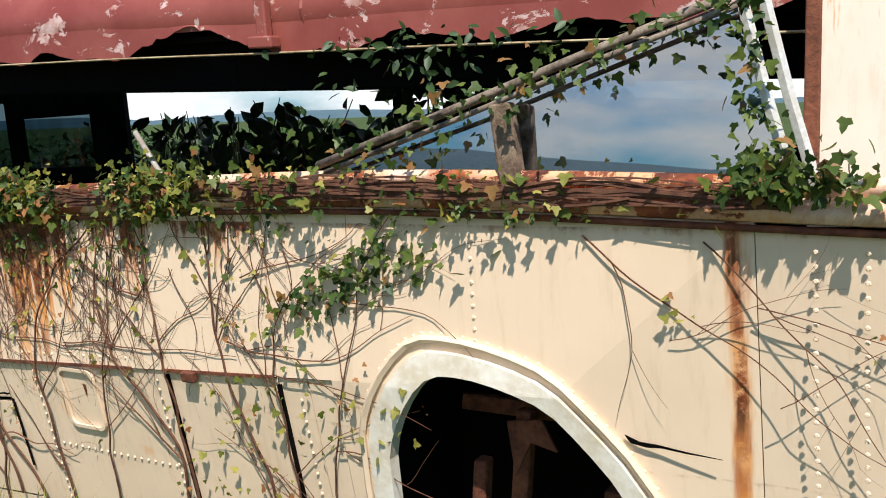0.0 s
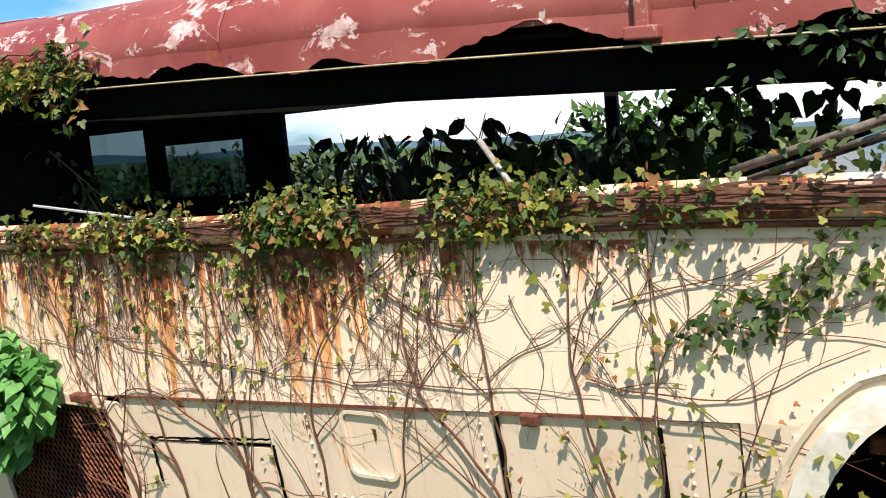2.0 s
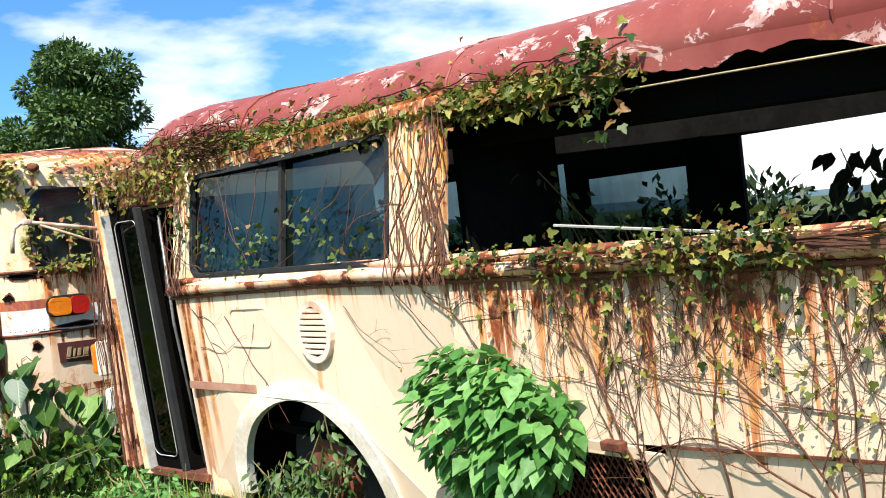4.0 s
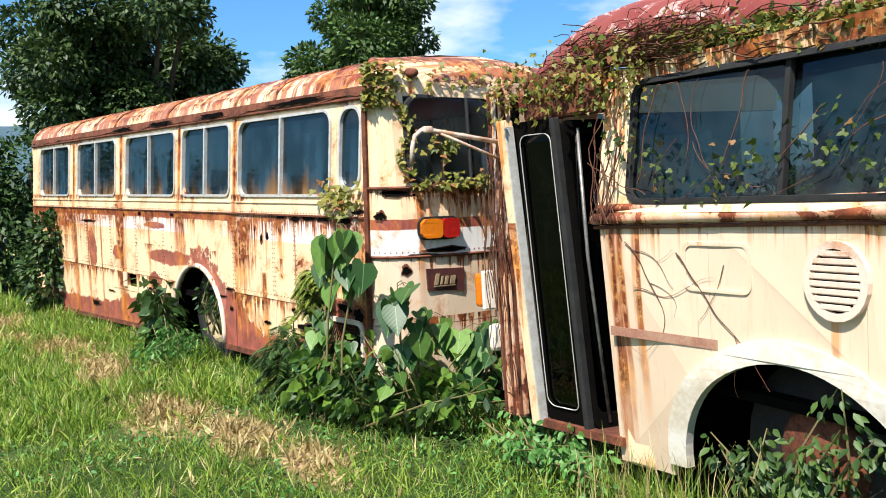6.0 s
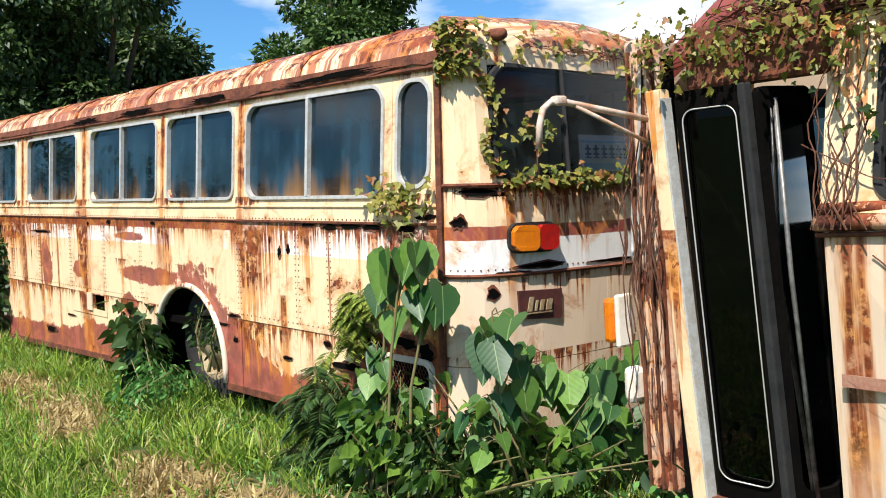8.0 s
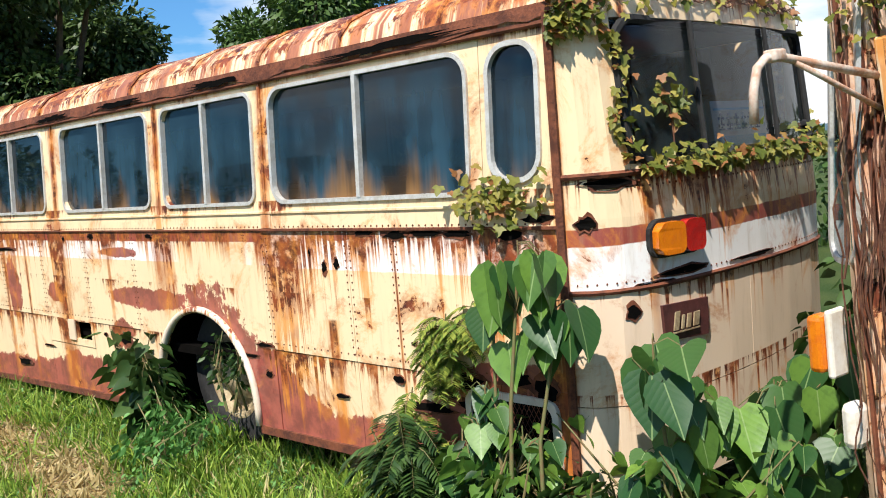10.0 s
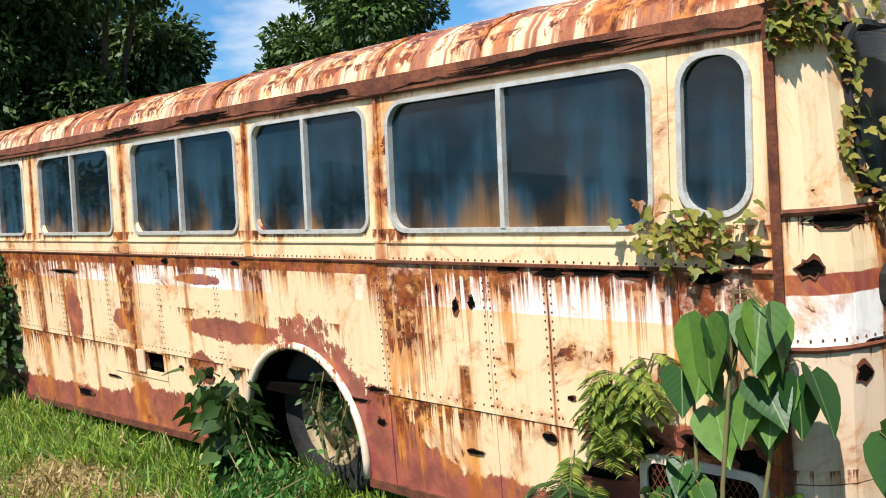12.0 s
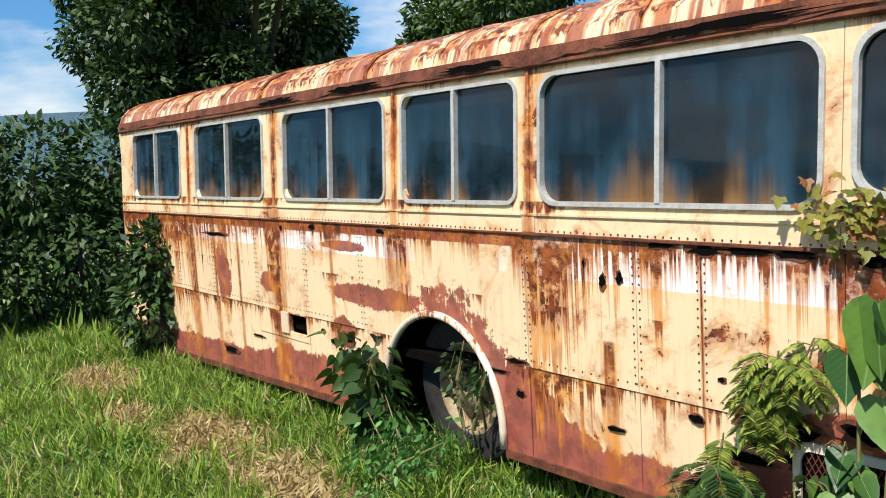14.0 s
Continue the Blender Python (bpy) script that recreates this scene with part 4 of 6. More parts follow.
    for i in range(6):
        x = 1.05 + i * .075
        bars += [(x, x + .05, .021, .025, 1.90, 1.912), (x, x + .05, .021, .025, 1.868, 1.88), (x + .018, x + .03, .021, .025, 1.85, 1.93), (x, x + .05, .021, .025, 1.85, 1.858)]
    part("lettering", boxes(*bars, f=lambda c: ff(c.x, c.z, c.y)), ink_mat, sg, "dark blue characters")
    part("print_band", boxes((1.02, 1.54, .021, .025, 1.775, 1.82), f=lambda c: ff(c.x, c.z, c.y)), cyan_mat, sg)
    part("print_band", boxes((1.02, 1.54, .021, .025, 1.945, 1.955), f=lambda c: ff(c.x, c.z, c.y)), cyan_mat, sg)
    pts = [ff(F_LONG * i / 60, 1.235, 0) for i in range(61)] + [ff(F_LONG * i / 60, 1.64, 0) for i in range(8, 61)]
    rivets(pts, (-1, .2, 0), .006, rust_metal, root)


build_bus_b_front()


def corner_mesh():
    """Wire mesh in a pale rounded frame beside the front corner, below the seam."""
    # closed plate, near-black to give the shade behind the wires
    g = part("grille", plate(rrect(.10, .26, .62, .70, .06, 4), [], .004, lambda s, z, d: fb(s, z, d - .004)), black_metal_and_shade, bus_b, "near-black plate for the shade behind rusty wire mesh")
    part("frame", plate(rrect(.08, .24, .64, .72, .07, 5), [rrect(.115, .275, .605, .685, .05, 5)], .02, lambda s, z, d: fb(s, z, d - .018)), rim_pale, g, "chipped pale rounded frame")
    bm = bmesh.new()
    for i in range(44):
        for sg in (1, -1):
            pts = []
            for k in range(9):
                z = .28 + .40 * k / 8
                x = -.15 + i * .028 + (.40 * k / 8 if sg > 0 else .40 - .40 * k / 8) * .6
                if .12 < x < .60:
                    pts.append(fb(x, z, -.010))
            if len(pts) > 1:
                tube(bm, pts, .0022, 3, False)
    part("mesh", bm, rust_metal, g, "crossed rusted wires")


corner_mesh()


def front_holes():
    R = random.Random(9)
    for s, z, w, h in ((.22, 1.665, .13, .022), (.10, 1.50, .05, .03), (.62, 1.245, .17, .016), (.40, 1.21, .14, .012), (.28, 1.10, .04, .03), (1.2, 1.235, .2, .008)):
        o = [(s + w * R.uniform(.6, 1.1) * math.cos(i * .449), z + h * R.uniform(.6, 1.2) * math.sin(i * .449)) for i in range(14)]
        part("rust_hole", plate([(s + (a - s) * 1.2, z + (c - z) * 1.6) for a, c in o], [], .004, lambda q, zz, d: ff(q, zz, d - .005)), rust_metal, bus_b, "rusted-through spot")
        # near-black plate over the rust, for the shade inside the hole
        part("rust_hole", plate(o, [], .004, lambda q, zz, d: ff(q, zz, d - .008)), black_metal_and_shade, bus_b, "near-black patch for the shade in a rust hole")


front_holes()


# ---- the leaning cream bus with the red roof ----
bus_a = thing("bus", "derelict cream bus with peeling red roof and climbing vines", "bus", LEVEL, "derelict buses")
A_WIDE, A_FRONT, A_REAR = 2.4, -9.0, 1.6


def bend(x):
    return -0.035 * max(0.0, -5.9 - x) ** 2


def fa(s, z, dep):
    """The near side of the leaning bus: bent outward towards its front, tucked in below the seam."""
    return Vector((s, bend(s) + dep + max(0.0, seam_z(s) - z) * .16, z))


def seam_z(s):
    return 0.77 + 0.055 * (min(max(s, -8), 0) + 4.5)


def belt_z(s):
    return 1.455 + .07 * math.exp(-((s + 1.7) / 1.6) ** 2) - .02 * max(0, -6.5 - s)


def floor_z(s):
    return -.12 - .022 * s - .03


def red_z(s):
    return 2.04 - .052 * (s + 2) + .035 * min(1, max(0, (s + 6) / 2.5))


ARCH_F = (-6.96, .10, .80, .76)
ARCH_R0 = [(-1.66, .1), (-1.645, .68), (-1.60, .82), (-1.50, .97), (-1.40, 1.055), (-1.27, 1.06), (-1.12, 1.035), (-.97, .985), (-.86, .88), (-.74, .74), (-.62, .50), (-.55, .1)]


def rounded(pts, times=2):
    for _ in range(times):
        out = [pts[0]]
        for a, c in zip(pts, pts[1:]):
            out += [(a[0] * .75 + c[0] * .25, a[1] * .75 + c[1] * .25), (a[0] * .25 + c[0] * .75, a[1] * .25 + c[1] * .75)]
        pts = out + [pts[-1]]
    return pts


ARCH_R = rounded(ARCH_R0, 1)


def cut_line(xs, zf):
    return [(x, zf(x)) for x in xs]


def build_bus_a():
    root = bus_a
    skin_a = side_cream
    # sheets of the near side between belt and seam
    cols = [-8.17, -7.62, -6.3, -5.55, -4.44, -3.41, -2.65, -1.99]
    for a, b in zip(cols, cols[1:]):
        a, b = a + .002, b - .002
        n = max(2, int((b - a) / .2))
        xs = [a + (b - a) * i / n for i in range(n + 1)]
        if a > -5.6:
            part("side_panel", plate(cut_line(xs, seam_z) + cut_line(xs[::-1], lambda x: belt_z(x) - .03), [], .025, fa), skin_a, root)
    # front sheets with the wheel arch cut out
    cx, cz, ra, rb = ARCH_F
    xs = [-8.17 + .1 * i for i in range(27)]
    o = [(-8.02, .02), (-7.76, .02)] + ellipse(cx, cz, ra, rb, 24, 180, 0)[1:-1] + [(-6.16, .02), (-5.57, .06), (-5.57, belt_z(-5.57) - .03)] + cut_line(xs[::-1], lambda x: belt_z(x) - .03) + [(-8.10, .8)]
    for a, b in ((-8.2, -7.4), (-7.4, -6.55), (-6.55, -5.5)):
        # cut the outline into bays so that the sheet follows the bend
        lo = [q for q in ellipse(cx, cz, ra, rb, 30, 180, 0) if a + .02 < q[0] < b - .02]
        aa = max(a, -8.15) + .0015
        bb = min(b, -5.57) - .0015

        def edge(x):
            return cz + rb * math.sqrt(max(0, 1 - ((x - cx) / ra) ** 2)) if abs(x - cx) < ra else .03
        low = [(aa, edge(aa))] + ([(-7.765, .03)] if a < -7.765 < b else []) + lo + ([(-6.155, .03)] if a < -6.155 < b else []) + [(bb, edge(bb))]
        n = 6
        top = [(bb + (aa - bb) * i / n, belt_z(bb + (aa - bb) * i / n) - .03) for i in range(n + 1)]
        part("side_panel", plate(low + top, [], .025, fa), skin_a, root)
    # rear sheets, with the other arch
    low = [(-1.985, seam_z(-1.99))] + [(-1.75, seam_z(-1.75)), (-1.75, .1)] + ARCH_R + [(-.41, .1), (-.41, belt_z(-.4) - .03)]
    n = 8
    part("side_panel", plate(low + [(-.41 - 1.575 * i / n, belt_z(-.41 - 1.575 * i / n) - .03) for i in range(1, n + 1)], [], .025, fa), skin_a, root)
    part("side_panel", plate([(-.407, .0), (.5, .0), (.5, 1.44), (-.407, 1.44)], [], .025, fa), skin_a, root)
    part("side_panel", plate([(.503, .0), (A_REAR, .0), (A_REAR, 1.44), (.503, 1.44)], [], .025, fa), skin_a, root)
    part("rear_quarter", plate([(-.29, 1.45), (A_REAR, 1.45), (A_REAR, 2.1), (-.30, 2.1)], [], .025, lambda s, z, d: fa(s, z, d + (z - 1.45) * .12)), rear_cream, root, "cream rear quarter sheet with rusted edge")
    part("rear_strip", boxes((-.30, -.265, -.012, .02, 1.47, 2.1), bev=.004, f=lambda c: fa(c.x, c.z, c.y + (c.z - 1.45) * .12)), rust_metal, root)
    # lower sheets below the seam
    lows = [(-4.44, -3.41), (-3.41, -2.65), (-2.65, -2.53), (-2.53, -1.99), (-1.99, -1.86), (-1.86, -1.755)]
    for a, b in lows:
        a, b = a + .003, b - .003
        o = [(a, .0), (b, .0), (b, seam_z(b) - .006), (a, seam_z(a) - .006)]
        holes = [[(-4.28, .10), (-3.58, .14), (-3.58, .64), (-4.28, .58)]] if a < -4 else []
        part("skirt_panel", plate(o, holes, .02, lambda s, z, d: fa(s, z, d + .008)), skin_a, root, "cream lower sheet, stained by weather")
    part("hatch", plate([(-4.27, .11), (-3.59, .15), (-3.59, .62), (-4.27, .57)], [], .02, lambda s, z, d: fa(s, z, d + .004)), skin_a, root, "loose service hatch with rust-eaten top edge")
    up = [(-4.29 + .02 * i, .595 + .0020 * i + .010 * noise.noise(Vector((i * .7, 1, 0)))) for i in range(37)]
    dn = [(x, z - .008 - .028 * max(0, noise.noise(Vector((x * 9, 5, 0))))) for x, z in up]
    part("rusted_edge", plate(up + dn[::-1], [], .004, lambda s, z, d: fa(s, z, d - .004)), black_metal_and_shade, root, "ragged rusted edge above the hatch")
    lf = [(-3.565 + .006 * noise.noise(Vector((i * .9, 3, 0))), .64 - .03 * i) for i in range(12)]
    part("rusted_edge", plate(lf + [(x + .012, z) for x, z in lf[::-1]], [], .004, lambda s, z, d: fa(s, z, d - .004)), black_metal_and_shade, root)
    lf = [(-4.285 + .006 * noise.noise(Vector((i * .9, 8, 0))), .59 - .03 * i) for i in range(8)]
    part("rusted_edge", plate(lf + [(x + .012, z) for x, z in lf[::-1]], [], .004, lambda s, z, d: fa(s, z, d - .004)), black_metal_and_shade, root)
    for hx, hz in ((-3.19, .56),):
        o, h = rrect(hx, hz, hx + .22, hz + .27, .04, 4), rrect(hx + .014, hz + .014, hx + .206, hz + .256, .03, 4)
        part("hatch_rim", plate(o, [h], .012, lambda s, z, d: fa(s, z, d - .006)), skin_a, root)
    for a, b in ((-4.44, -2.72), (-2.55, -2.0)):
        part("seam_strip", boxes((a, b, -.006, .01, -.006, .006), f=lambda c: fa(c.x, seam_z(c.x) + c.z, c.y)), rust_metal, root, "thin dark seam")
    for a, zt in ((-2.535, .86), (-1.985, .88)):
        part("seam_strip", boxes((a - .006, a + .006, -.004, .01, .0, zt), f=lambda c: fa(c.x, c.z, c.y)), black_metal_and_shade, root, "dark upright flap gap")
    # grille and its frame
    # near-black plate behind the strands, shade of the space within
    g = part("grille", boxes((-5.5, -4.53, .03, .035, .02, .70), f=lambda c: fa(c.x, c.z, c.y)), black_metal_and_shade, root, "rusty expanded mesh grille")
    bm = bmesh.new()
    for i in range(52):
        for sgn in (1, -1):
            x = -6.1 + i * .035
            pts = []
            for k in range(8):
                zz = .02 + .68 * k / 7
                xx = x + (zz * .55 if sgn > 0 else (.70 - zz) * .55)
                if -5.5 < xx < -4.53:
                    pts.append(fa(xx, zz, .016))
            if len(pts) > 1:
                tube(bm, pts, .0045, 3, False)
    part("mesh", bm, rust_metal, g, "crossed rusted strands")
    part("grille_frame", boxes((-4.53, -4.44, -.006, .02, .0, .74), (-5.57, -4.53, -.006, .02, .70, .76), (-5.57, -5.5, -.006, .02, .02, .70), bev=.006, f=lambda c: fa(c.x, c.z, c.y)), skin_a, root)
    part("bracket", boxes((-4.70, -4.60, -.05, .0, .735, .775), bev=.006, f=lambda c: fa(c.x, c.z, c.y)), rust_metal, root, "small rusty hinge bracket")
    part("bracket", boxes((-2.43, -2.37, -.03, .0, .85, .89), bev=.006, f=lambda c: fa(c.x, c.z, c.y)), rust_metal, root)
    # belt: ledge, moulding and rail
    n = 44
    xs = [-8.17 + (A_REAR + 8.17) * i / n for i in range(n + 1)]
    for nm, dz, dy, r, m, lb in (("belt_moulding", 0, -.012, .034, belt_paint, "cream belt moulding with rusted patches"), ("belt_rail", -.045, -.014, .010, rust_metal, "thin dark rail"), ("belt_ledge", .055, .02, .026, belt_paint, "pale chipped window ledge")):
        part(nm, tube(bmesh.new(), [fa(x, belt_z(x) + dz, dy) for x in xs], r, 6), m, root, lb, True)
    # front arch lip and rear arch lip
    bm = bmesh.new()
    o, h = ellipse(cx, cz, ra + .005, rb + .005, 30, 180, 0), ellipse(cx, cz, ra - .115, rb - .105, 30, 0, 180)
    part("arch_lip", plate(o + h, [], .05, lambda s, z, d: fa(s, z, d - .02)), white_lip, root, "broad chalky white wheel arch lip")
    inner = [((x + 1.1) * .87 - 1.1 + .005, .1 + (z - .1) * .925) for x, z in ARCH_R]
    part("arch_lip", plate(ARCH_R + inner[::-1], [], .05, lambda s, z, d: fa(s, z, d - .02)), white_lip, root, "white wheel arch lip with a torn edge")
    part("arch_flange", tube(bmesh.new(), [fa(-1.1 + (x + 1.1) * 1.05, .1 + (z - .1) * 1.04, -.006) for x, z in ARCH_R], .014, 5), skin_a, root)
    rp = [fa(-1.1 + (x + 1.1) * 1.07, .1 + (z - .1) * 1.055, 0) for x, z in ARCH_R]
    pts = [rp[i].lerp(rp[i + 1], u) for i in range(3, len(rp) - 1) for u in (0, .5)]
    for sx in (-1.2, -.27, -.158):
        pts += [fa(sx, z, 0) for z in np.arange(.62 if sx > -1 else 1.1, 1.42, .035)]
    for sx in (-2.60, -3.36, -1.9):
        pts += [fa(sx, z, 0.004) for z in np.arange(.15, .85, .04)]
    pts += [fa(sx, seam_z(sx) + .04, 0) for sx in np.arange(-4.4, -2.7, .05)] + [fa(sx, .46, .006) for sx in np.arange(-3.3, -2.6, .04)]
    rivets(pts, (0, -1, 0), .007, side_cream, root)
    # round louvred vent and pressed panel
    v = part("vent", plate(ellipse(-6.68, 1.16, .16, .175, 24), [ellipse(-6.68, 1.16, .125, .14, 24)], .04, lambda s, z, d: fa(s, z, d - .03)), rear_cream, root, "oval louvred vent, rust running from it")
    # near-black backing paints the shade between the slats
    part("backing", plate(ellipse(-6.68, 1.16, .126, .141, 24), [], .004, lambda s, z, d: fa(s, z, d - .004)), black_metal_and_shade, v)
    for i in range(8):
        z = 1.045 + i * .033
        h = .125 * math.sqrt(max(.02, 1 - ((z - 1.16) / .14) ** 2))
        part("slat", boxes((-6.68 - h, -6.68 + h, -.032, -.006, z - .0125, z + .0125), bev=.003, f=lambda c: fa(c.x, c.z - .3 * (c.y + .02), c.y)), rear_cream, v)
    part("pressed_panel", plate(rrect(-7.56, 1.06, -7.14, 1.31, .05, 5), [rrect(-7.54, 1.08, -7.16, 1.29, .04, 5)], .012, lambda s, z, d: fa(s, z, d - .008)), side_cream, root)
    part("red_strip", boxes((-8.09, -7.36, -.004, .0, .775, .825), f=lambda c: fa(c.x, c.z, c.y)), plain("faded_red_strip", (0.30, 0.12, 0.08), (0.42, 0.25, 0.16), 8, 0.6), root, "faded red strip above the wheel arch")
    # slit and hole are near-black plates, their inner shade painted on the sheet
    part("torn_slit", plate([(-.76, .868), (-.745, .845), (-.70, .838), (-.66, .842), (-.60, .836), (-.50, .832), (-.60, .841), (-.67, .850), (-.72, .852)], [], .004, lambda s, z, d: fa(s, z, d - .005)), black_metal_and_shade, root, "torn slit with its shade painted near-black")
    part("rust_hole", plate([(-6.04, .71), (-6.0, .685), (-5.93, .68), (-5.87, .69), (-5.9, .665), (-5.97, .66), (-6.03, .675)], [], .004, lambda s, z, d: fa(s, z, d - .005)), black_metal_and_shade, root, "jagged hole with its shade painted near-black")
    # window band: front window, pillars
    fw = lambda s, z, d: fa(s, z, d + max(0, z - 1.45) * .14 + .01)
    part("window_panel", plate([(-8.17, 1.46), (-5.58, 1.46), (-5.58, 2.30), (-8.17, 2.24)], [rrect(-7.95, 1.51, -6.0, 2.16, .10, 5)], .03, fw), band_cream, root, "rusted cream window surround")
    w = glazed(root, -7.96, 1.50, -5.99, 2.17, .10, fw, 2, rubber, glass_teal_dark, .03, "two-pane window with dark grimy glass, vines across it", rubber)
    part("pillar", boxes((-5.97, -5.60, -.03, .05, 1.49, 2.28), bev=.015, f=lambda c: fw(c.x, c.z, c.y)), band_cream, root, "rusted body pillar wrapped in dry stems")
    # door post, doorway, folded door leaf, front post
    post = lambda s, z, d: fa(s, z, d + .01)
    part("door_post", boxes((-8.17, -7.97, -.02, .05, .02, 2.2), bev=.025, f=lambda c: fa(c.x + .06 * max(0, 1.4 - c.z), c.z, c.y + max(0, c.z - 1.45) * .14)), band_cream, root, "rust-streaked door post")
    door = part("door", plate(rrect(-8.785, .16, -8.44, 2.02, .04, 4), [rrect(-8.75, .26, -8.48, 1.94, .06, 5)], .035, lambda s, z, d: fa(s + .05 * (1.2 - z), z, d + .02)), black_metal_and_shade, root, "dark folding door leaf pushed open")
    part("pane", pane_sheet(rrect(-8.76, .25, -8.47, 1.95, .06, 5), lambda s, z, d: fa(s + .05 * (1.2 - z), z, d + .04)), glass_black, door)
    ring = rrect(-8.745, .265, -8.485, 1.935, .055, 5)
    part("chrome_edge", tube(bmesh.new(), [fa(a + .05 * (1.2 - c), c, .012) for a, c in ring + ring[:1]], .0035, 5), alloy, door, "thin bright edging", True)
    part("edge_rubber", boxes((-8.452, -8.415, -.02, .03, .14, 2.02), bev=.008, f=lambda c: fa(c.x + .05 * (1.2 - c.z), c.z, c.y)), rubber, door)
    door2 = part("door", plate(rrect(-.02, .16, .30, 2.0, .04, 4), [rrect(.02, .26, .26, 1.92, .06, 5)], .035, lambda s, z, d: fa(-8.42 + .05 * (1.2 - z), z, .05) + Vector((.12 * s + d * .9, s * .9, 0))), black_metal_and_shade, root, "second door leaf folded inward")
    part("pane", pane_sheet(rrect(.015, .25, .265, 1.93, .06, 5), lambda s, z, d: fa(-8.40 + .05 * (1.2 - z), z, .05) + Vector((.12 * s + d, s * .9, 0))), glass_black, door2)
    part("grab_pole", tube(bmesh.new(), [fa(-8.33, .2, .12), fa(-8.36, 1.2, .1), fa(-8.42, 1.95, .12)], .011, 8), plain("tarnished_steel", (0.30, 0.29, 0.27), (0.12, 0.11, 0.10), 18, 0.4, 0.5), root, "tarnished door pole", True)
    part("step", boxes((-8.75, -8.1, .05, .5, .12, .17), (-8.75, -8.1, .5, .55, .17, .5), (-8.75, -8.1, .5, 1.4, .45, .5), f=lambda c: Vector((c.x, c.y + bend(c.x), c.z))), rust_metal, root, "rusted entrance step")
    lean = lambda c: fa(c.x + .02 * (1.2 - c.z), c.z, c.y + max(0, c.z - 1.45) * .10)
    part("door_stile", boxes((-8.875, -8.795, -.035, .03, .12, 2.04), bev=.01, f=lambda c: fa(c.x + .04 * (1.2 - c.z) - .03 * max(0, c.z - 1.2), c.z, c.y)), band_cream, root, "cream door edge streaked with rust")
    part("edge_strip", boxes((-8.793, -8.783, -.042, .02, .16, 2.0), bev=.003, f=lambda c: fa(c.x + .04 * (1.2 - c.z) - .03 * max(0, c.z - 1.2), c.z, c.y)), alloy, root, "thin bright door edging")
    # strip added between post and stile, near-black where only shade lies
    part("door_gap_shade", boxes((-8.93, -8.88, .015, .04, .14, 2.2), f=lean), black_metal_and_shade, root, "near-black strip for the shade beside the door")
    part("front_post", boxes((-9.10, -8.935, -.03, .06, .14, 2.3), bev=.03, f=lean), belt_paint, root, "rust-streaked front corner post")
    for px, wd, mt in ((-9.065, .012, rust_metal), (-9.03, .016, belt_paint), (-8.995, .010, rust_metal), (-8.965, .014, belt_paint), (-8.94, .008, rust_metal)):
        part("post_strip", boxes((px - wd / 2, px + wd / 2, -.046, -.02, .16, 2.24), bev=.003, f=lean), mt, root)
    part("front_corner", plate([(-9.0, .3), (-8.99, 2.3), (-8.74, 2.3), (-8.74, .3)][::-1], [], .02, lambda s, z, d: Vector((-9.02 + (s + 9.0) * .3 - .1 + .02 * (1.2 - z), bend(-9.0) + .03 + (s + 9.0) * 3.2, z))), side_cream, root)
    part("door_header", boxes((-8.8, -8.15, -.02, .06, 2.02, 2.30), bev=.02, f=lambda c: fa(c.x, c.z, c.y + .08)), rust_metal, root)
    # windscreen edge wrapping round the corner
    wr = part("windscreen", plate(rrect(0, 1.24, .26, 2.22, .10, 5), [rrect(.02, 1.26, .24, 2.20, .08, 5)], .02, lambda s, z, d: Vector((-9.06 - s * .80 - d + .08 * (z - 1.24), bend(-9.0) + .02 + s * .58, z))), alloy, root, "wrap-round windscreen edge in a bright frame")
    part("pane", pane_sheet(rrect(.015, 1.255, .245, 2.205, .08, 5), lambda s, z, d: Vector((-9.065 - s * .80 - d + .08 * (z - 1.24), bend(-9.0) + .02 + s * .58, z))), glass_teal, wr)
    # amber corner lamp
    lp = part("corner_lamp", boxes((-9.25, -9.185, -.40, -.31, .85, 1.07), bev=.02), amber_mat, root, "amber corner indicator lamp")
    part("lamp_housing", boxes((-9.183, -9.155, -.385, -.28, .83, 1.09), bev=.012), white_lip, lp)
    part("bumper_end", boxes((-9.16, -9.09, -.37, -.27, .56, .74), bev=.03), white_lip, root)
    # mirror arm
    bm = bmesh.new()
    tube(bm, [(-8.93, -.33, 1.91), (-8.97, -.60, 1.965), (-8.99, -.78, 2.0), (-9.0, -.84, 2.0), (-9.005, -.88, 1.97), (-9.01, -.90, 1.90), (-9.01, -.91, 1.80)], .015, 8)
    tube(bm, [(-8.94, -.32, 1.80), (-8.96, -.52, 1.89), (-8.98, -.72, 1.98)], .010, 8)
    box(bm, -9.02, -8.97, -.83, -.77, 1.985, 2.025, .008)
    part("mirror_arm", bm, plain("chipped_pale_pole", (0.66, 0.56, 0.46), (0.45, 0.22, 0.12), 12, 0.5), root, "bent pale mirror arm", True)
    # roof
    xs = [A_FRONT - .05 + (A_REAR - A_FRONT + .05) * i / 40 for i in range(41)]
    prof = [(0.17, 0.0), (.155, .05), (.17, .11), (.22, .19), (.31, .26), (.45, .31), (.75, .36), (1.2, .38)]
    prof = prof + [(A_WIDE - y, z) for y, z in prof[-2::-1]]
    seams = [0, 6, 13, 20, 27, 34, 40]
    for i0, i1 in zip(seams, seams[1:]):
        bm = bmesh.new()
        rows = []
        for i in range(i0, i1 + 1):
            x = xs[i]
            drop = .35 * max(0, (-8.3 - x) / .75) ** 2
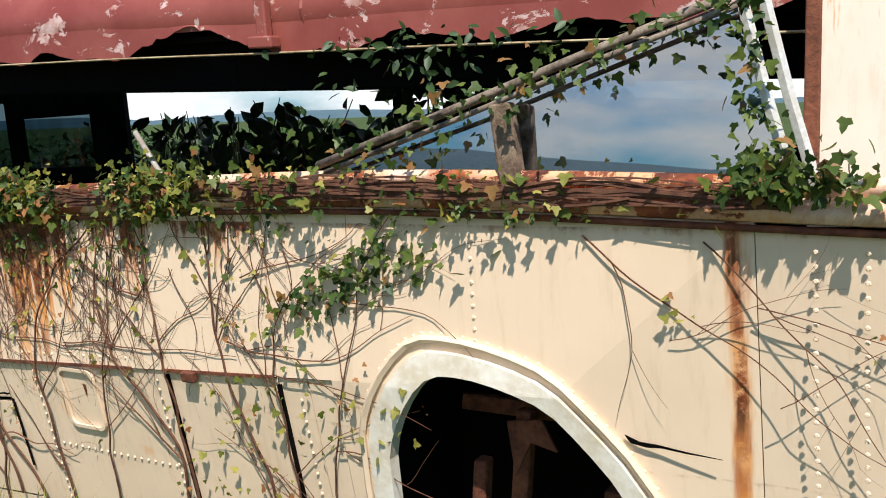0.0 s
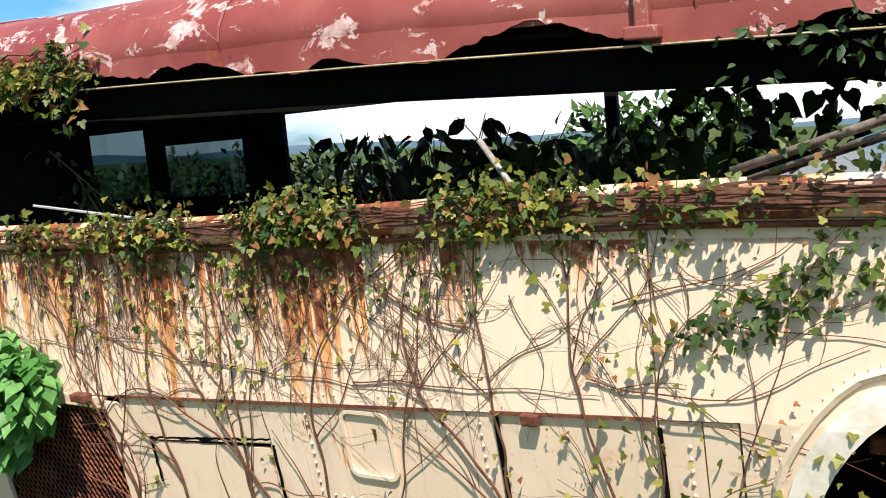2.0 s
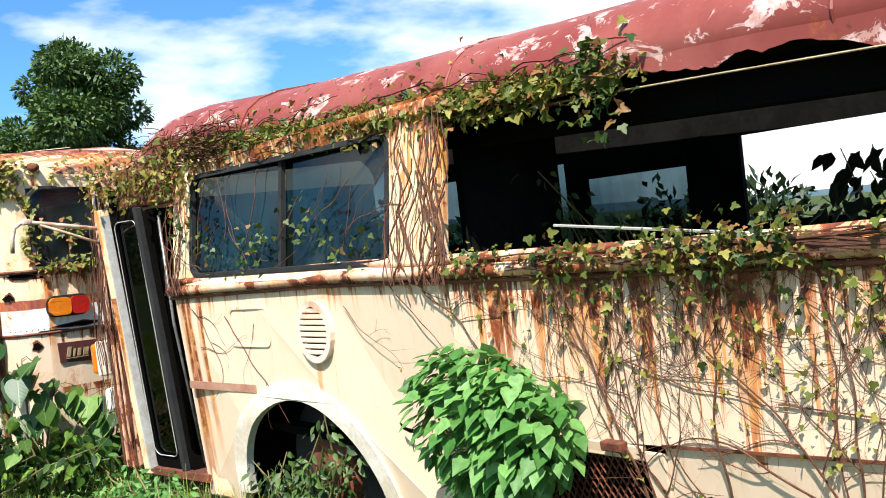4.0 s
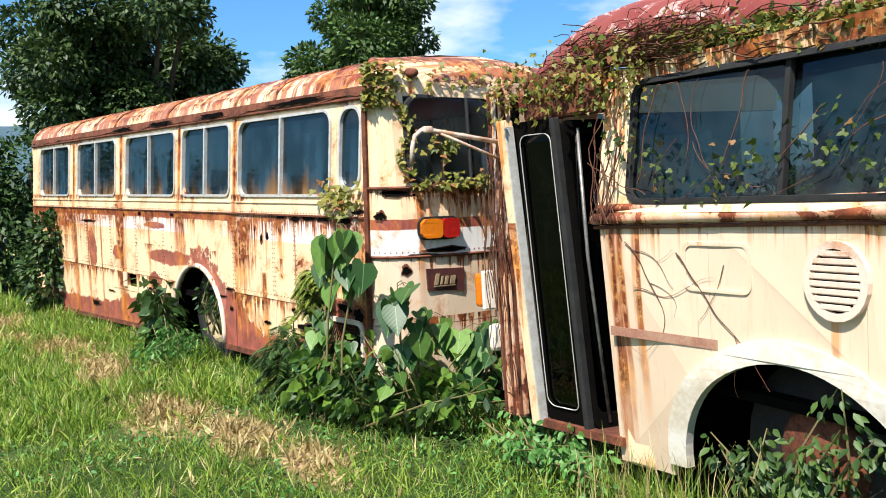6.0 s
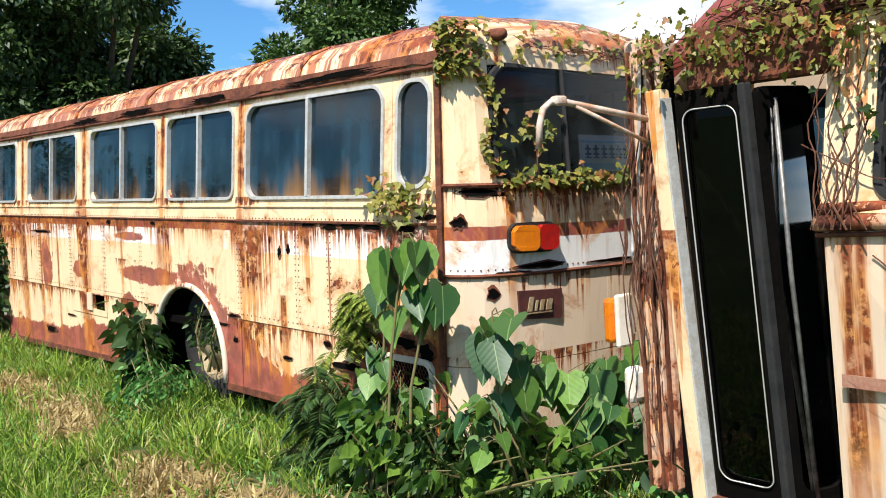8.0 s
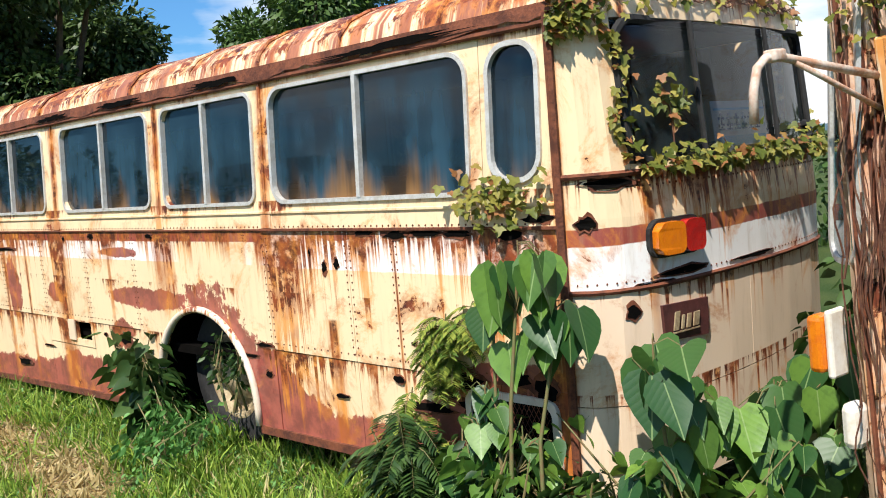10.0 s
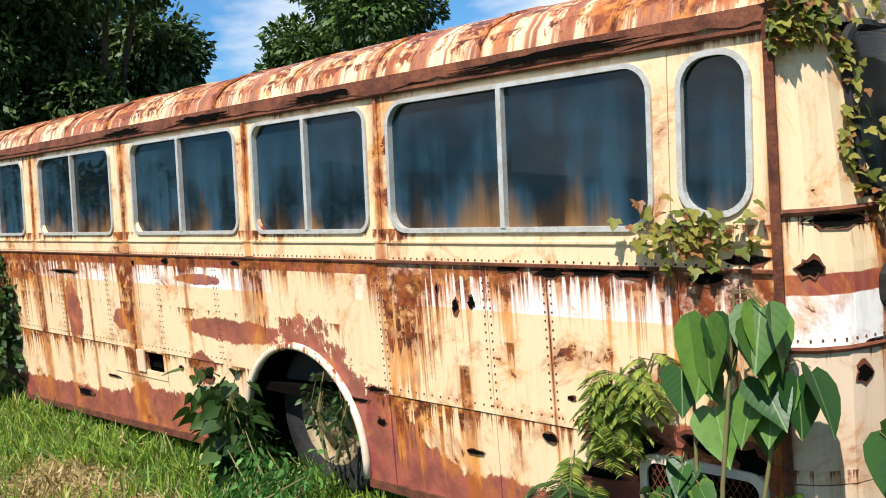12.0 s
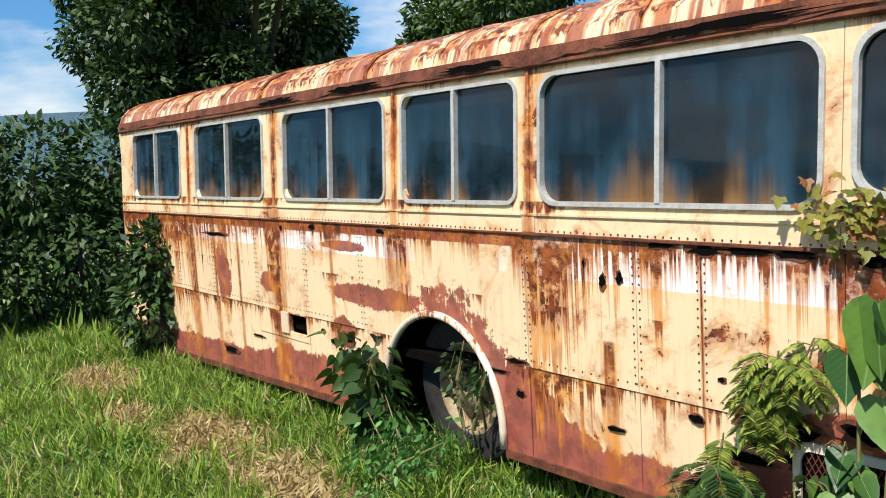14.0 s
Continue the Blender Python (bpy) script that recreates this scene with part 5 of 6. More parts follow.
            rows.append([bm.verts.new((x + (.003 if i == i0 else -.003 if i == i1 else 0), y + bend(x) * (1 - min(1, y / 2)) + .01 * noise.noise(Vector((x * 2, y * 4, 0))), red_z(x) + z - drop + .012 * noise.noise(Vector((x * 1.3, y * 2, 5))))) for y, z in prof])
        for p0, p1 in zip(rows, rows[1:]):
            for j in range(len(prof) - 1):
                bm.faces.new((p0[j], p0[j + 1], p1[j + 1], p1[j]))
        bmesh.ops.recalc_face_normals(bm, faces=bm.faces[:])
        part("roof_panel", bm, red_roof_mat, root, "", True)
        part("roof_rib", tube(bmesh.new(), [(xs[i1], y + bend(xs[i1]) * (1 - min(1, y / 2)), red_z(xs[i1]) + z + .003 - .35 * max(0, (-8.3 - xs[i1]) / .75) ** 2) for y, z in prof], .008, 5), red_roof_mat, root)
    # torn lower edge of the red skin: long ragged tongues over the shade-black letterboard
    bm = bmesh.new()
    ex = [-8.2 + i * .025 for i in range(390)]
    up = [bm.verts.new((x, .163 + bend(x), red_z(x) + .03)) for x in ex]
    rag = lambda x: red_z(x) - .055 + .09 * max(-.3, min(.75, 1.6 * noise.noise(Vector((x * 1.9, 0, 2))))) + .028 * noise.noise(Vector((x * 7, 0, 7))) + .014 * noise.noise(Vector((x * 23, 0, 7)))
    dn = [bm.verts.new((x, .158 + bend(x), rag(x))) for x in ex]
    for i in range(len(ex) - 1):
        bm.faces.new((up[i], up[i + 1], dn[i + 1], dn[i]))
    part("torn_roof_edge", bm, red_roof_mat, root, "torn lower edge of the red roof skin")
    # strip below the torn edge, coloured near-black for the shade under the roof
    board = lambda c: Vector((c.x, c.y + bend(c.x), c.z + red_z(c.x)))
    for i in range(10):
        part("letterboard", boxes((-8.15 + i * .975, -8.15 + (i + 1) * .975 - .003, .30, .33, -.20, .10), f=board), black_metal_and_shade, root, "strip above the windows, painted near-black for shade")
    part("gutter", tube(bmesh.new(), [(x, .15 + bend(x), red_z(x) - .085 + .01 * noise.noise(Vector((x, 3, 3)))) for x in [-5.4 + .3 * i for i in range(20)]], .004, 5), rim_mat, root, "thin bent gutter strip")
    part("head_rail", tube(bmesh.new(), [(x, .30 + bend(x), red_z(x) - .20) for x in [-5.6 + .3 * i for i in range(17)]], .014, 5), black_metal_and_shade, root)
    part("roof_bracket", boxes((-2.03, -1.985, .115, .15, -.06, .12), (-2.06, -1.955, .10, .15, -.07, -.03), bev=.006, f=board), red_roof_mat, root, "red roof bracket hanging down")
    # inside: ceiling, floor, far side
    part("ceiling_lining", boxes((-8.9, A_REAR - .05, .25, A_WIDE - .25, -.02, .0), f=lambda c: Vector((c.x, c.y, c.z + red_z(c.x)))), inner_shade, root)
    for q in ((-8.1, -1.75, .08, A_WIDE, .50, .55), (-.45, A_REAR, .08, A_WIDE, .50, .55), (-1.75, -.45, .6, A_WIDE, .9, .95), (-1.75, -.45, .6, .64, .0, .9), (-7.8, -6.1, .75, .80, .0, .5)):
        part("floor_pan", boxes(q), black_metal_and_shade, root)
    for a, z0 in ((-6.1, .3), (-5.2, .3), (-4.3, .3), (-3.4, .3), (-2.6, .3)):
        part("inner_side", boxes((a, a + .84, .05, .07, z0, 1.42), f=lambda c: fa(c.x, c.z, c.y)), inner_shade, root)
    part("inner_side", boxes((-.45, A_REAR, .05, .07, .1, 1.4), f=lambda c: fa(c.x, c.z, c.y)), inner_shade, root)
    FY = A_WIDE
    part("far_side", boxes((-8.9, A_REAR, FY, FY + .04, .1, 1.46)), inner_shade, root)
    part("far_header", boxes((-8.9, A_REAR, FY, FY + .04, 2.0, 2.36)), inner_shade, root)
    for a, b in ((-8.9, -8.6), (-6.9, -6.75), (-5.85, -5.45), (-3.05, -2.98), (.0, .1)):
        part("far_pillar", boxes((a, b, FY, FY + .04, 1.46, 2.0)), inner_shade, root)
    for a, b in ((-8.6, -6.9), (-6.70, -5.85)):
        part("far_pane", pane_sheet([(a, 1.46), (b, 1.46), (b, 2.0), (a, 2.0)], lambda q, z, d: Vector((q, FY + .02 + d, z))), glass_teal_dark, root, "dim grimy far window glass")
    part("far_blind", boxes((-6.75, -5.85, FY, FY + .03, 1.86, 2.0), (-6.75, -6.70, FY, FY + .03, 1.46, 2.0)), inner_shade, root)
    part("partition", boxes((-5.75, -5.70, .3, 1.0, .5, 2.1)), inner_shade, root)
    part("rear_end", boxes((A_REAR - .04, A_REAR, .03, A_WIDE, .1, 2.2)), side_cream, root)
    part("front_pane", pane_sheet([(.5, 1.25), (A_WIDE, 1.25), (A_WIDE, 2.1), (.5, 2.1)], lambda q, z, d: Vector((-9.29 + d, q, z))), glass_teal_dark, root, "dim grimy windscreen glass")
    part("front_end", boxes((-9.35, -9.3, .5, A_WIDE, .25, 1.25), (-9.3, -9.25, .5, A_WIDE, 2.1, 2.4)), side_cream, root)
    # broken rear window: fallen roof beam over a pane, stub pillar, bright window channel
    bm = bmesh.new()
    tube(bm, [(-1.75, .03, 1.62), (-1.25, .02, 1.765), (-.85, .03, 1.885), (-.40, .06, 2.02)], .013, 6)
    tube(bm, [(-1.7, .00, 1.60), (-1.2, -.005, 1.745), (-.8, .01, 1.87), (-.42, .04, 1.98)], .008, 6)
    part("fallen_beam", bm, plain("weathered_grey_beam", (0.26, 0.20, 0.15), (0.07, 0.05, 0.035), 14, 0.7), root, "fallen grey window rail lying aslant", True)
    part("stub_pillar", boxes((-1.085, -1.02, -.01, .04, 1.52, 1.78), bev=.008, f=lambda c: Vector((c.x - .1 * (c.z - 1.52), c.y, c.z))), plain("grey_wood_stub", (0.24, 0.17, 0.11), (0.08, 0.045, 0.03), 26, 0.85), root, "weathered window pillar stub")
    rw = part("rear_pane", pane_sheet([(-1.7, 1.50), (-.33, 1.50), (-.46, 1.985), (-.52, 1.975), (-1.02, 1.82), (-1.7, 1.60)], lambda s, z, d: Vector((s, .05 + d + (z - 1.5) * .095, z))), glass_mirror, root, "loose window pane mirroring sky and hills")
    for dx in (0, .05):
        part("window_channel", tube(bmesh.new(), [(-.315 + dx, .0, 1.53), (-.38 + dx, .02, 1.75), (-.45 + dx, .05, 2.02)], .016, 6), alloy, root, "bright metal window channel")
    part("stick", tube(bmesh.new(), [(-2.48, -.05, 1.76), (-2.39, -.05, 1.63), (-2.32, -.05, 1.57), (-2.26, -.05, 1.54)], .010, 6), plain("dull_grey_strip", (0.36, 0.33, 0.29), (0.20, 0.16, 0.12), 16, 0.6), root, "bent loose metal strip", True)
    part("stick", tube(bmesh.new(), [(-4.0, -.02, 1.54), (-4.9, .05, 1.62)], .006, 5), alloy, root)
    # arch linings near-black, the shade under the body painted in
    part("wheel_well", plate(ellipse(cx, cz, ra + .01, rb + .01, 24, 0, 180) + ellipse(cx, cz, ra - .01, rb - .01, 24, 180, 0), [], .6, lambda s, z, d: fa(s, z, d + .03)), black_metal_and_shade, root)
    part("well_back", boxes((-7.85, -6.05, .68, .70, .0, 1.0)), black_metal_and_shade, root)
    part("wheel_well", plate(ARCH_R + [(-1.1 + (x + 1.1) * .98, .1 + (z - .1) * .98) for x, z in ARCH_R][::-1], [], .6, lambda s, z, d: fa(s, z, d + .03)), black_metal_and_shade, root)
    # worn wheel remains in the arches
    for wx, wz, wy in ((-6.95, .16, .18),):
        bm = bmesh.new()
        bmesh.ops.create_cone(bm, segments=28, radius1=.47, radius2=.47, depth=.25, cap_ends=True, matrix=Matrix.Translation((wx, wy + .12, wz + .12)) @ Matrix.Rotation(radians(90), 4, "X"))
        t = part("tyre", bm, tyre_mat, root, "", True)
        bm = bmesh.new()
        bmesh.ops.create_cone(bm, segments=28, radius1=.27, radius2=.22, depth=.05, cap_ends=True, matrix=Matrix.Translation((wx, wy - .02, wz + .12)) @ Matrix.Rotation(radians(90), 4, "X"))
        part("rim", bm, rust_metal, t, "rusted rim", True)
    for q in ((-1.25, -1.19, .25, .30, .3, .80), (-1.5, -.8, .34, .38, .74, .80), (-1.38, -1.33, .22, .28, .1, .62), (-.95, -.88, .3, .36, .1, .55)):
        part("suspension_arm", boxes(q, bev=.01, f=lambda c: Vector((c.x + .12 * (c.z - .5), c.y, c.z))), rust_metal, root, "rusted suspension piece in the arch")
    part("hanging_scrap", plate([(-1.22, .78), (-1.10, .80), (-1.05, .70), (-1.14, .72), (-1.2, .60)], [], .01, lambda s, z, d: Vector((s, .2 + d, z))), rust_metal, root, "scrap of torn rusted sheet")


build_bus_a()


# ---- plants ----
def on_a(x, z, dep=0.0):
    return fa(x, z, dep)


# near-black copy of the leaf green, deep shade put into the colour
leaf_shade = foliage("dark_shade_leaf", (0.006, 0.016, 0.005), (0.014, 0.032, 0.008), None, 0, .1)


def build_vines():
    """Climbing vine on the leaning bus: dry stems down its side, leaves along the belt and roof."""
    vine = thing("climbing_vine", "climbing vine with dry stems and yellow-green leaves on the bus", "vine", LEVEL)
    bm = bmesh.new()
    R = random.Random(11)
    tips = []

    def branch(x, z, ang, ln, r, wob, depth, fork=.16):
        """A stem that forks: side shoots leave it at a slant and thin out."""
        pts, rs, a, step, k = [], [], radians(ang), .035, R.uniform(0, 90)
        n = max(3, int(ln / step))
        for i in range(n):
            pts.append(on_a(x, z, -.004 - r - .010 * abs(noise.noise(Vector((k, i * .17, 0)))))), rs.append(r * (1 - .7 * i / n))
            a += wob * noise.noise(Vector((i * .31, k, 0)))
            x, z = x + step * math.cos(a), z + step * math.sin(a)
            if z < .02 or z > belt_z(x) + .02 or x < -8.1 or x > .5:
                break
            if depth and R.random() < fork:
                branch(x, z, math.degrees(a) + R.choice((-1, 1)) * R.uniform(22, 58), ln * R.uniform(.25, .55), rs[-1] * .7, wob * 1.2, depth - 1, fork)
            if R.random() < .02:
                tips.append((x, z))
        if len(pts) > 2:
            tube(bm, pts, rs, 4, False)

    for i in range(220):
        x = min(max(R.gauss(-3.7, .85), -5.2), -1.9)
        branch(x, R.uniform(1.2, 1.5), -90 + R.gauss(0, 20), R.uniform(.25, .75), R.uniform(.001, .0022), .55, 1, .06)
    for x in (-4.47, -4.40, -4.08, -3.82, -3.70, -3.52, -3.3, -3.02, -2.56, -2.50, -2.12, -2.05, -1.80):
        branch(x, .05 + R.uniform(0, .1), 90 + R.gauss(0, 6), 1.55, R.uniform(.0045, .0075), .34, 2, .13)
    for x, z, ang, ln in ((-3.95, .97, 0, 1.2), (-3.1, .94, 4, 1.0), (-2.2, 1.02, -6, .9), (-2.6, 1.16, 175, 1.1), (-2.1, 1.25, 20, .6), (-4.6, 1.1, -25, .8)):
        branch(x, z, ang, ln, .0035, .28, 2, .12)
    for x, z, ang, ln, r in ((-.85, 1.42, -38, 1.0, .0036), (-.53, 1.41, -40, .8, .0034), (-.62, 1.15, 4, .5, .002), (-.40, 1.25, -8, .6, .0025), (-.35, 1.0, 24, .5, .002), (-6.0, 1.42, -52, .9, .004), (-5.75, 1.40, -44, 1.0, .005),
                             (-7.95, 1.3, -30, .8, .004), (-7.6, 1.25, -42, .9, .0045), (-7.9, 1.05, 12, .6, .003), (-7.3, 1.2, -115, .4, .003), (-6.4, 1.3, -40, .6, .003), (-1.75, 1.2, -14, .7, .0028), (-2.0, .92, -10, .7, .003)):
        branch(x, z, ang, ln, r * .8, .42 if x < -5 else .24, 2, .10)
    # runners along the belt
    for i in range(60):
        x = R.uniform(-5.4, -1.5)
        pts = []
        k = R.uniform(0, 99)
        for j in range(R.randint(20, 60)):
            xx = x + j * .06
            if xx > -.3:
                break
            pts.append(on_a(xx, belt_z(xx) + .03 + .06 * noise.noise(Vector((k, j * .12, 0))), -.045 - .02 * noise.noise(Vector((j * .2, k, 0)))))
        if len(pts) > 3:
            tube(bm, pts, R.uniform(.002, .0055), 4, False)
    # dry stems climbing the pillars
    for x0, x1, cnt in ((-5.95, -5.5, 26), (-8.15, -7.98, 12), (-9.08, -8.86, 30)):
        for i in range(cnt):
            x, k = R.uniform(x0, x1), R.uniform(0, 99)
            z0 = R.uniform(.2, 1.3) if x < -8.5 else 1.40
            zs = [z0 + j * .06 for j in range(R.randint(6, 15))]
            tube(bm, [on_a(x + (.05 if x < -8.5 else .13) * noise.noise(Vector((k, z * 4, 0))), z, max(0, z - 1.45) * .14 - .05 + .02 * noise.noise(Vector((z * 4, k, 0)))) for z in zs], R.uniform(.0015, .005), 4, False)
    # tangle on the roof front
    for i in range(90):
        x, k = R.uniform(-8.6, -4.6), R.uniform(0, 99)
        x = x if R.random() < .5 else R.uniform(-8.9, -7.7)
        z0 = red_z(x) + R.uniform(-.14, .12) - .35 * max(0, (-8.3 - x) / .75) ** 2
        y0 = .13 + bend(x) + max(0, (z0 - red_z(x)) * .5)
        tube(bm, [(x + j * .05, y0 - .03 + .05 * noise.noise(Vector((k, j * .3, 0))), z0 - .06 * max(0, (-8.3 - x)) + .05 * noise.noise(Vector((j * .25, k, 0)))) for j in range(R.randint(6, 12))], R.uniform(.002, .005), 3, False)
    for i in range(16):
        x, z, a, k = R.uniform(-7.95, -6.2), R.uniform(1.48, 1.7), radians(R.choice((20, 40, 70, 110, 150))), R.uniform(0, 90)
        pts = []
        for j in range(R.randint(10, 22)):
            pts.append(fa(x, z, max(0, z - 1.45) * .14 - .022))
            a += .5 * noise.noise(Vector((j * .3, k, 0)))
            x, z = x + .035 * math.cos(a), min(z + .035 * math.sin(a), 2.12)
        tube(bm, pts, R.uniform(.0015, .0035), 4, False)
    for i in range(90):
        x, k, u = R.uniform(-8.95, -7.6), R.uniform(0, 99), R.random()
        z0 = red_z(x) - .35 * max(0, (-8.3 - x) / .75) ** 2 - .08 + .26 * u
        y0 = .10 + bend(x) + .12 * u
        tube(bm, [(x + j * .04, y0 - .02 + .07 * noise.noise(Vector((k, j * .4, 0))), z0 + .10 * noise.noise(Vector((j * .35, k, 0)))) for j in range(R.randint(5, 10))], R.uniform(.0015, .004), 3, False)
    part("stem_tangle", bm, stem_mat, vine, "bare brown stems", kind="stuff")

    def batch(name, n, pick, form, mat, lo, hi, spread=.9):
        P, T, N, S = [], [], [], []
        while len(P) < n:
            q = pick()
            if q is None:
                continue
            P.append(q)
            T.append((R.gauss(0, .8), R.gauss(-.35, .5), R.gauss(-.5, .7)))
            N.append((R.gauss(0, spread), -.8 + R.gauss(0, .5), R.gauss(.8, spread)))
            S.append(lo + (hi - lo) * R.random() ** 1.8)
        leaves(name, P, T, N, S, form, mat, vine)

    def belt():
        x = R.triangular(-5.6, -.4, -3.4)
        if noise.noise(Vector((x * 2.3, 0, 4))) + .35 < R.random() * .8 or x > -1.9 and R.random() < .45:
            return None
        return on_a(x, belt_z(x) + abs(R.gauss(0, .05)) + R.uniform(-.07, .03) + (.05 if x < -1.9 else 0) * R.random(), -.02 - .07 * R.random() ** 1.5)

    def hanging():
        x = R.triangular(-5.4, -1.4, -3.8)
        return on_a(x, belt_z(x) - abs(R.gauss(0, .16)), -.010 - .02 * R.random())

    def patch():
        x = R.gauss(-1.62, .16)
        return on_a(x, 1.36 + .45 * (x + 1.45) * (1 if x < -1.45 else .2) + R.gauss(0, .05), -.012 - .02 * R.random())

    def lower():
        x, z = R.choice(((-2.15, .75), (-2.4, .55), (-1.75, .78), (-2.2, .35), (-1.95, .85), (-3.9, 1.05), (-2.05, 1.0), (-1.55, .82)))
        return on_a(x + R.gauss(0, .07), z + R.gauss(0, .10), -.012 - .015 * R.random())

    def roofside():
        x = R.triangular(-8.6, -4.4, -5.6)
        u = abs(R.gauss(0, .45))
        return Vector((x, .12 + bend(x) + .12 * min(u, 1) - .05 * R.random(), red_z(x) - .04 + .17 * u - (.10 * R.random() if R.random() < .3 else 0)))

    def drape():
        x = R.gauss(-4.65, .07)
        return Vector((x, .10, red_z(x) + .12 - R.random() ** 1.4 * .38))

    def doorhead():
        x = R.uniform(-9.05, -7.8)
        return Vector((x, bend(x) - .03 - .08 * R.random() + .15 * R.random(), 2.20 + R.gauss(0, .09)))

    def winvine():
        x, z = R.choice(((-7.7, 1.68), (-7.1, 1.72), (-6.5, 1.65), (-6.7, 1.8), (-7.3, 1.6), (-6.2, 1.62), (-7.85, 1.8), (-8.0, 1.9)))
        return on_a(x + R.gauss(0, .1), z + R.gauss(0, .08), -.02)

    def beamside():
        u = R.random()
        return Vector((-1.95 + 1.55 * u, -.02 - .05 * R.random(), 1.57 + .43 * u + R.gauss(0, .025 + .05 * (1 - u))))

    def rearcorner():
        return on_a(-.30 + R.gauss(0, .10), 1.52 + abs(R.gauss(0, .06)), -.04 - .05 * R.random())

    def rearcol():
        z = R.uniform(1.5, 2.1)
        return on_a(-.36 - .18 * (z - 1.55) + R.gauss(0, .035), z, -.02)

    def letter():
        x = R.gauss(-1.35, .28)
        return Vector((x, .12, red_z(x) - .03 - abs(R.gauss(0, .11))))

    def along_stems():
        x, z = R.choice(tips)
        return on_a(x + R.gauss(0, .03), z + R.gauss(0, .03), -.008 - .010 * R.random())

    batch("belt_leaves", 1700, belt, LEAF_LOBED, leaf_vine, .014, .048)
    batch("belt_leaves", 1300, belt, LEAF_LOBED, leaf_yellow, .014, .048)
    batch("hanging_leaves", 300, hanging, LEAF_LOBED, leaf_vine, .012, .045)
    batch("hanging_leaves", 260, hanging, LEAF_LOBED, leaf_yellow, .012, .045)
    batch("stem_leaves", 420, along_stems, LEAF_LOBED, leaf_yellow, .010, .034)
    batch("patch_leaves", 200, patch, LEAF_LOBED, leaf_vine, .02, .045)
    batch("low_leaves", 90, lower, LEAF_LOBED, leaf_yellow, .018, .04)
    batch("roof_leaves", 3800, roofside, LEAF_LOBED, leaf_yellow, .02, .06)
    batch("roof_leaves", 1500, roofside, LEAF_LOBED, leaf_vine, .02, .06)
    batch("draped_leaves", 130, drape, LEAF_LOBED, leaf_vine, .03, .06)
    batch("door_leaves", 700, doorhead, LEAF_LOBED, leaf_yellow, .02, .05)
    batch("window_leaves", 170, winvine, LEAF_LOBED, leaf_vine, .025, .05)
    batch("beam_leaves", 170, beamside, LEAF_LOBED, leaf_vine, .02, .045)
    batch("corner_leaves", 220, rearcorner, LEAF_LOBED, leaf_vine, .02, .05)
    batch("corner_leaves", 110, rearcol, LEAF_LOBED, leaf_vine, .02, .045)
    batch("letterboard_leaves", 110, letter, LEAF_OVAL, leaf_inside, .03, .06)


build_vines()


def build_bush():
    """Bright bush growing against the grille of the leaning bus."""
    bush = thing("leafy_bush", "bright green leafy bush growing out of the bus grille", "bush", LEVEL)
    P, d = crown_points([((-5.35, -.14, .82), (.36, .20, .27), 3), ((-5.15, -.14, .68), (.30, .18, .22), 2), ((-5.45, -.12, 1.0), (.20, .14, .14), 1), ((-5.30, -.12, .50), (.20, .15, .16), 1), ((-4.98, -.14, .80), (.24, .16, .22), 2), ((-5.18, -.15, .95), (.26, .16, .18), 2)], 950, .5)
    T = d * .6 + np.array([0, -.5, -.6]) + rng.normal(size=d.shape) * .25
    N = d + np.array([0, -.6, .7]) + rng.normal(size=d.shape) * .3
    leaves("leaf_mass", P, T, N, rng.uniform(.055, .10, len(P)), LEAF_HEART, leaf_bush, bush)
    bm = bmesh.new()
    for i in range(14):
        a = rng.uniform(0, 6.28)
        tube(bm, [(-5.3 + .05 * math.cos(a), .0, .35), (-5.3 + .15 * math.cos(a), -.1, .6), (-5.3 + .3 * math.cos(a), -.15, .8 + .15 * math.sin(a))], [.008, .006, .003], 5, False)
    part("twig_tangle", bm, stem_green, bush, kind="stuff")


build_bush()


def stalk_plant(name, label, base, tops, form, mat, n, size, spread, m=None, droop=.5):
    """A weed: stalks from one foot, leaves all along their upper parts."""
    pl = thing(name, label, "plant", m)
    bm = bmesh.new()
    P, T, N, S = [], [], [], []
    for tp in tops:
        b, t = Vector(base) + Vector((rng.normal() * .05, rng.normal() * .05, 0)), Vector(tp)
        mid = b.lerp(t, .5) + Vector((rng.normal() * .06, rng.normal() * .06, .05))
        tube(bm, [b, mid, t], [.010, .007, .003], 5, False)
        for i in range(n):
            u = rng.uniform(.3, 1.0)
            q = b.lerp(mid, u * 2) if u < .5 else mid.lerp(t, u * 2 - 1)
            a = rng.uniform(0, 6.28)
            o = Vector((math.cos(a), math.sin(a), rng.normal() * .3)) * spread * rng.uniform(.2, 1)
            P.append(q + o), T.append((o.x + .02, o.y, o.z - droop * spread)), N.append((o.x * .5 + rng.normal() * .2, o.y * .5 - .25, 1 * spread + .1)), S.append(size * rng.uniform(.6, 1.15))
    part("stalk_tangle", bm, stem_green, pl, kind="stuff")
    leaves("leaf_mass", P, T, N, S, form, mat, pl)
    return pl


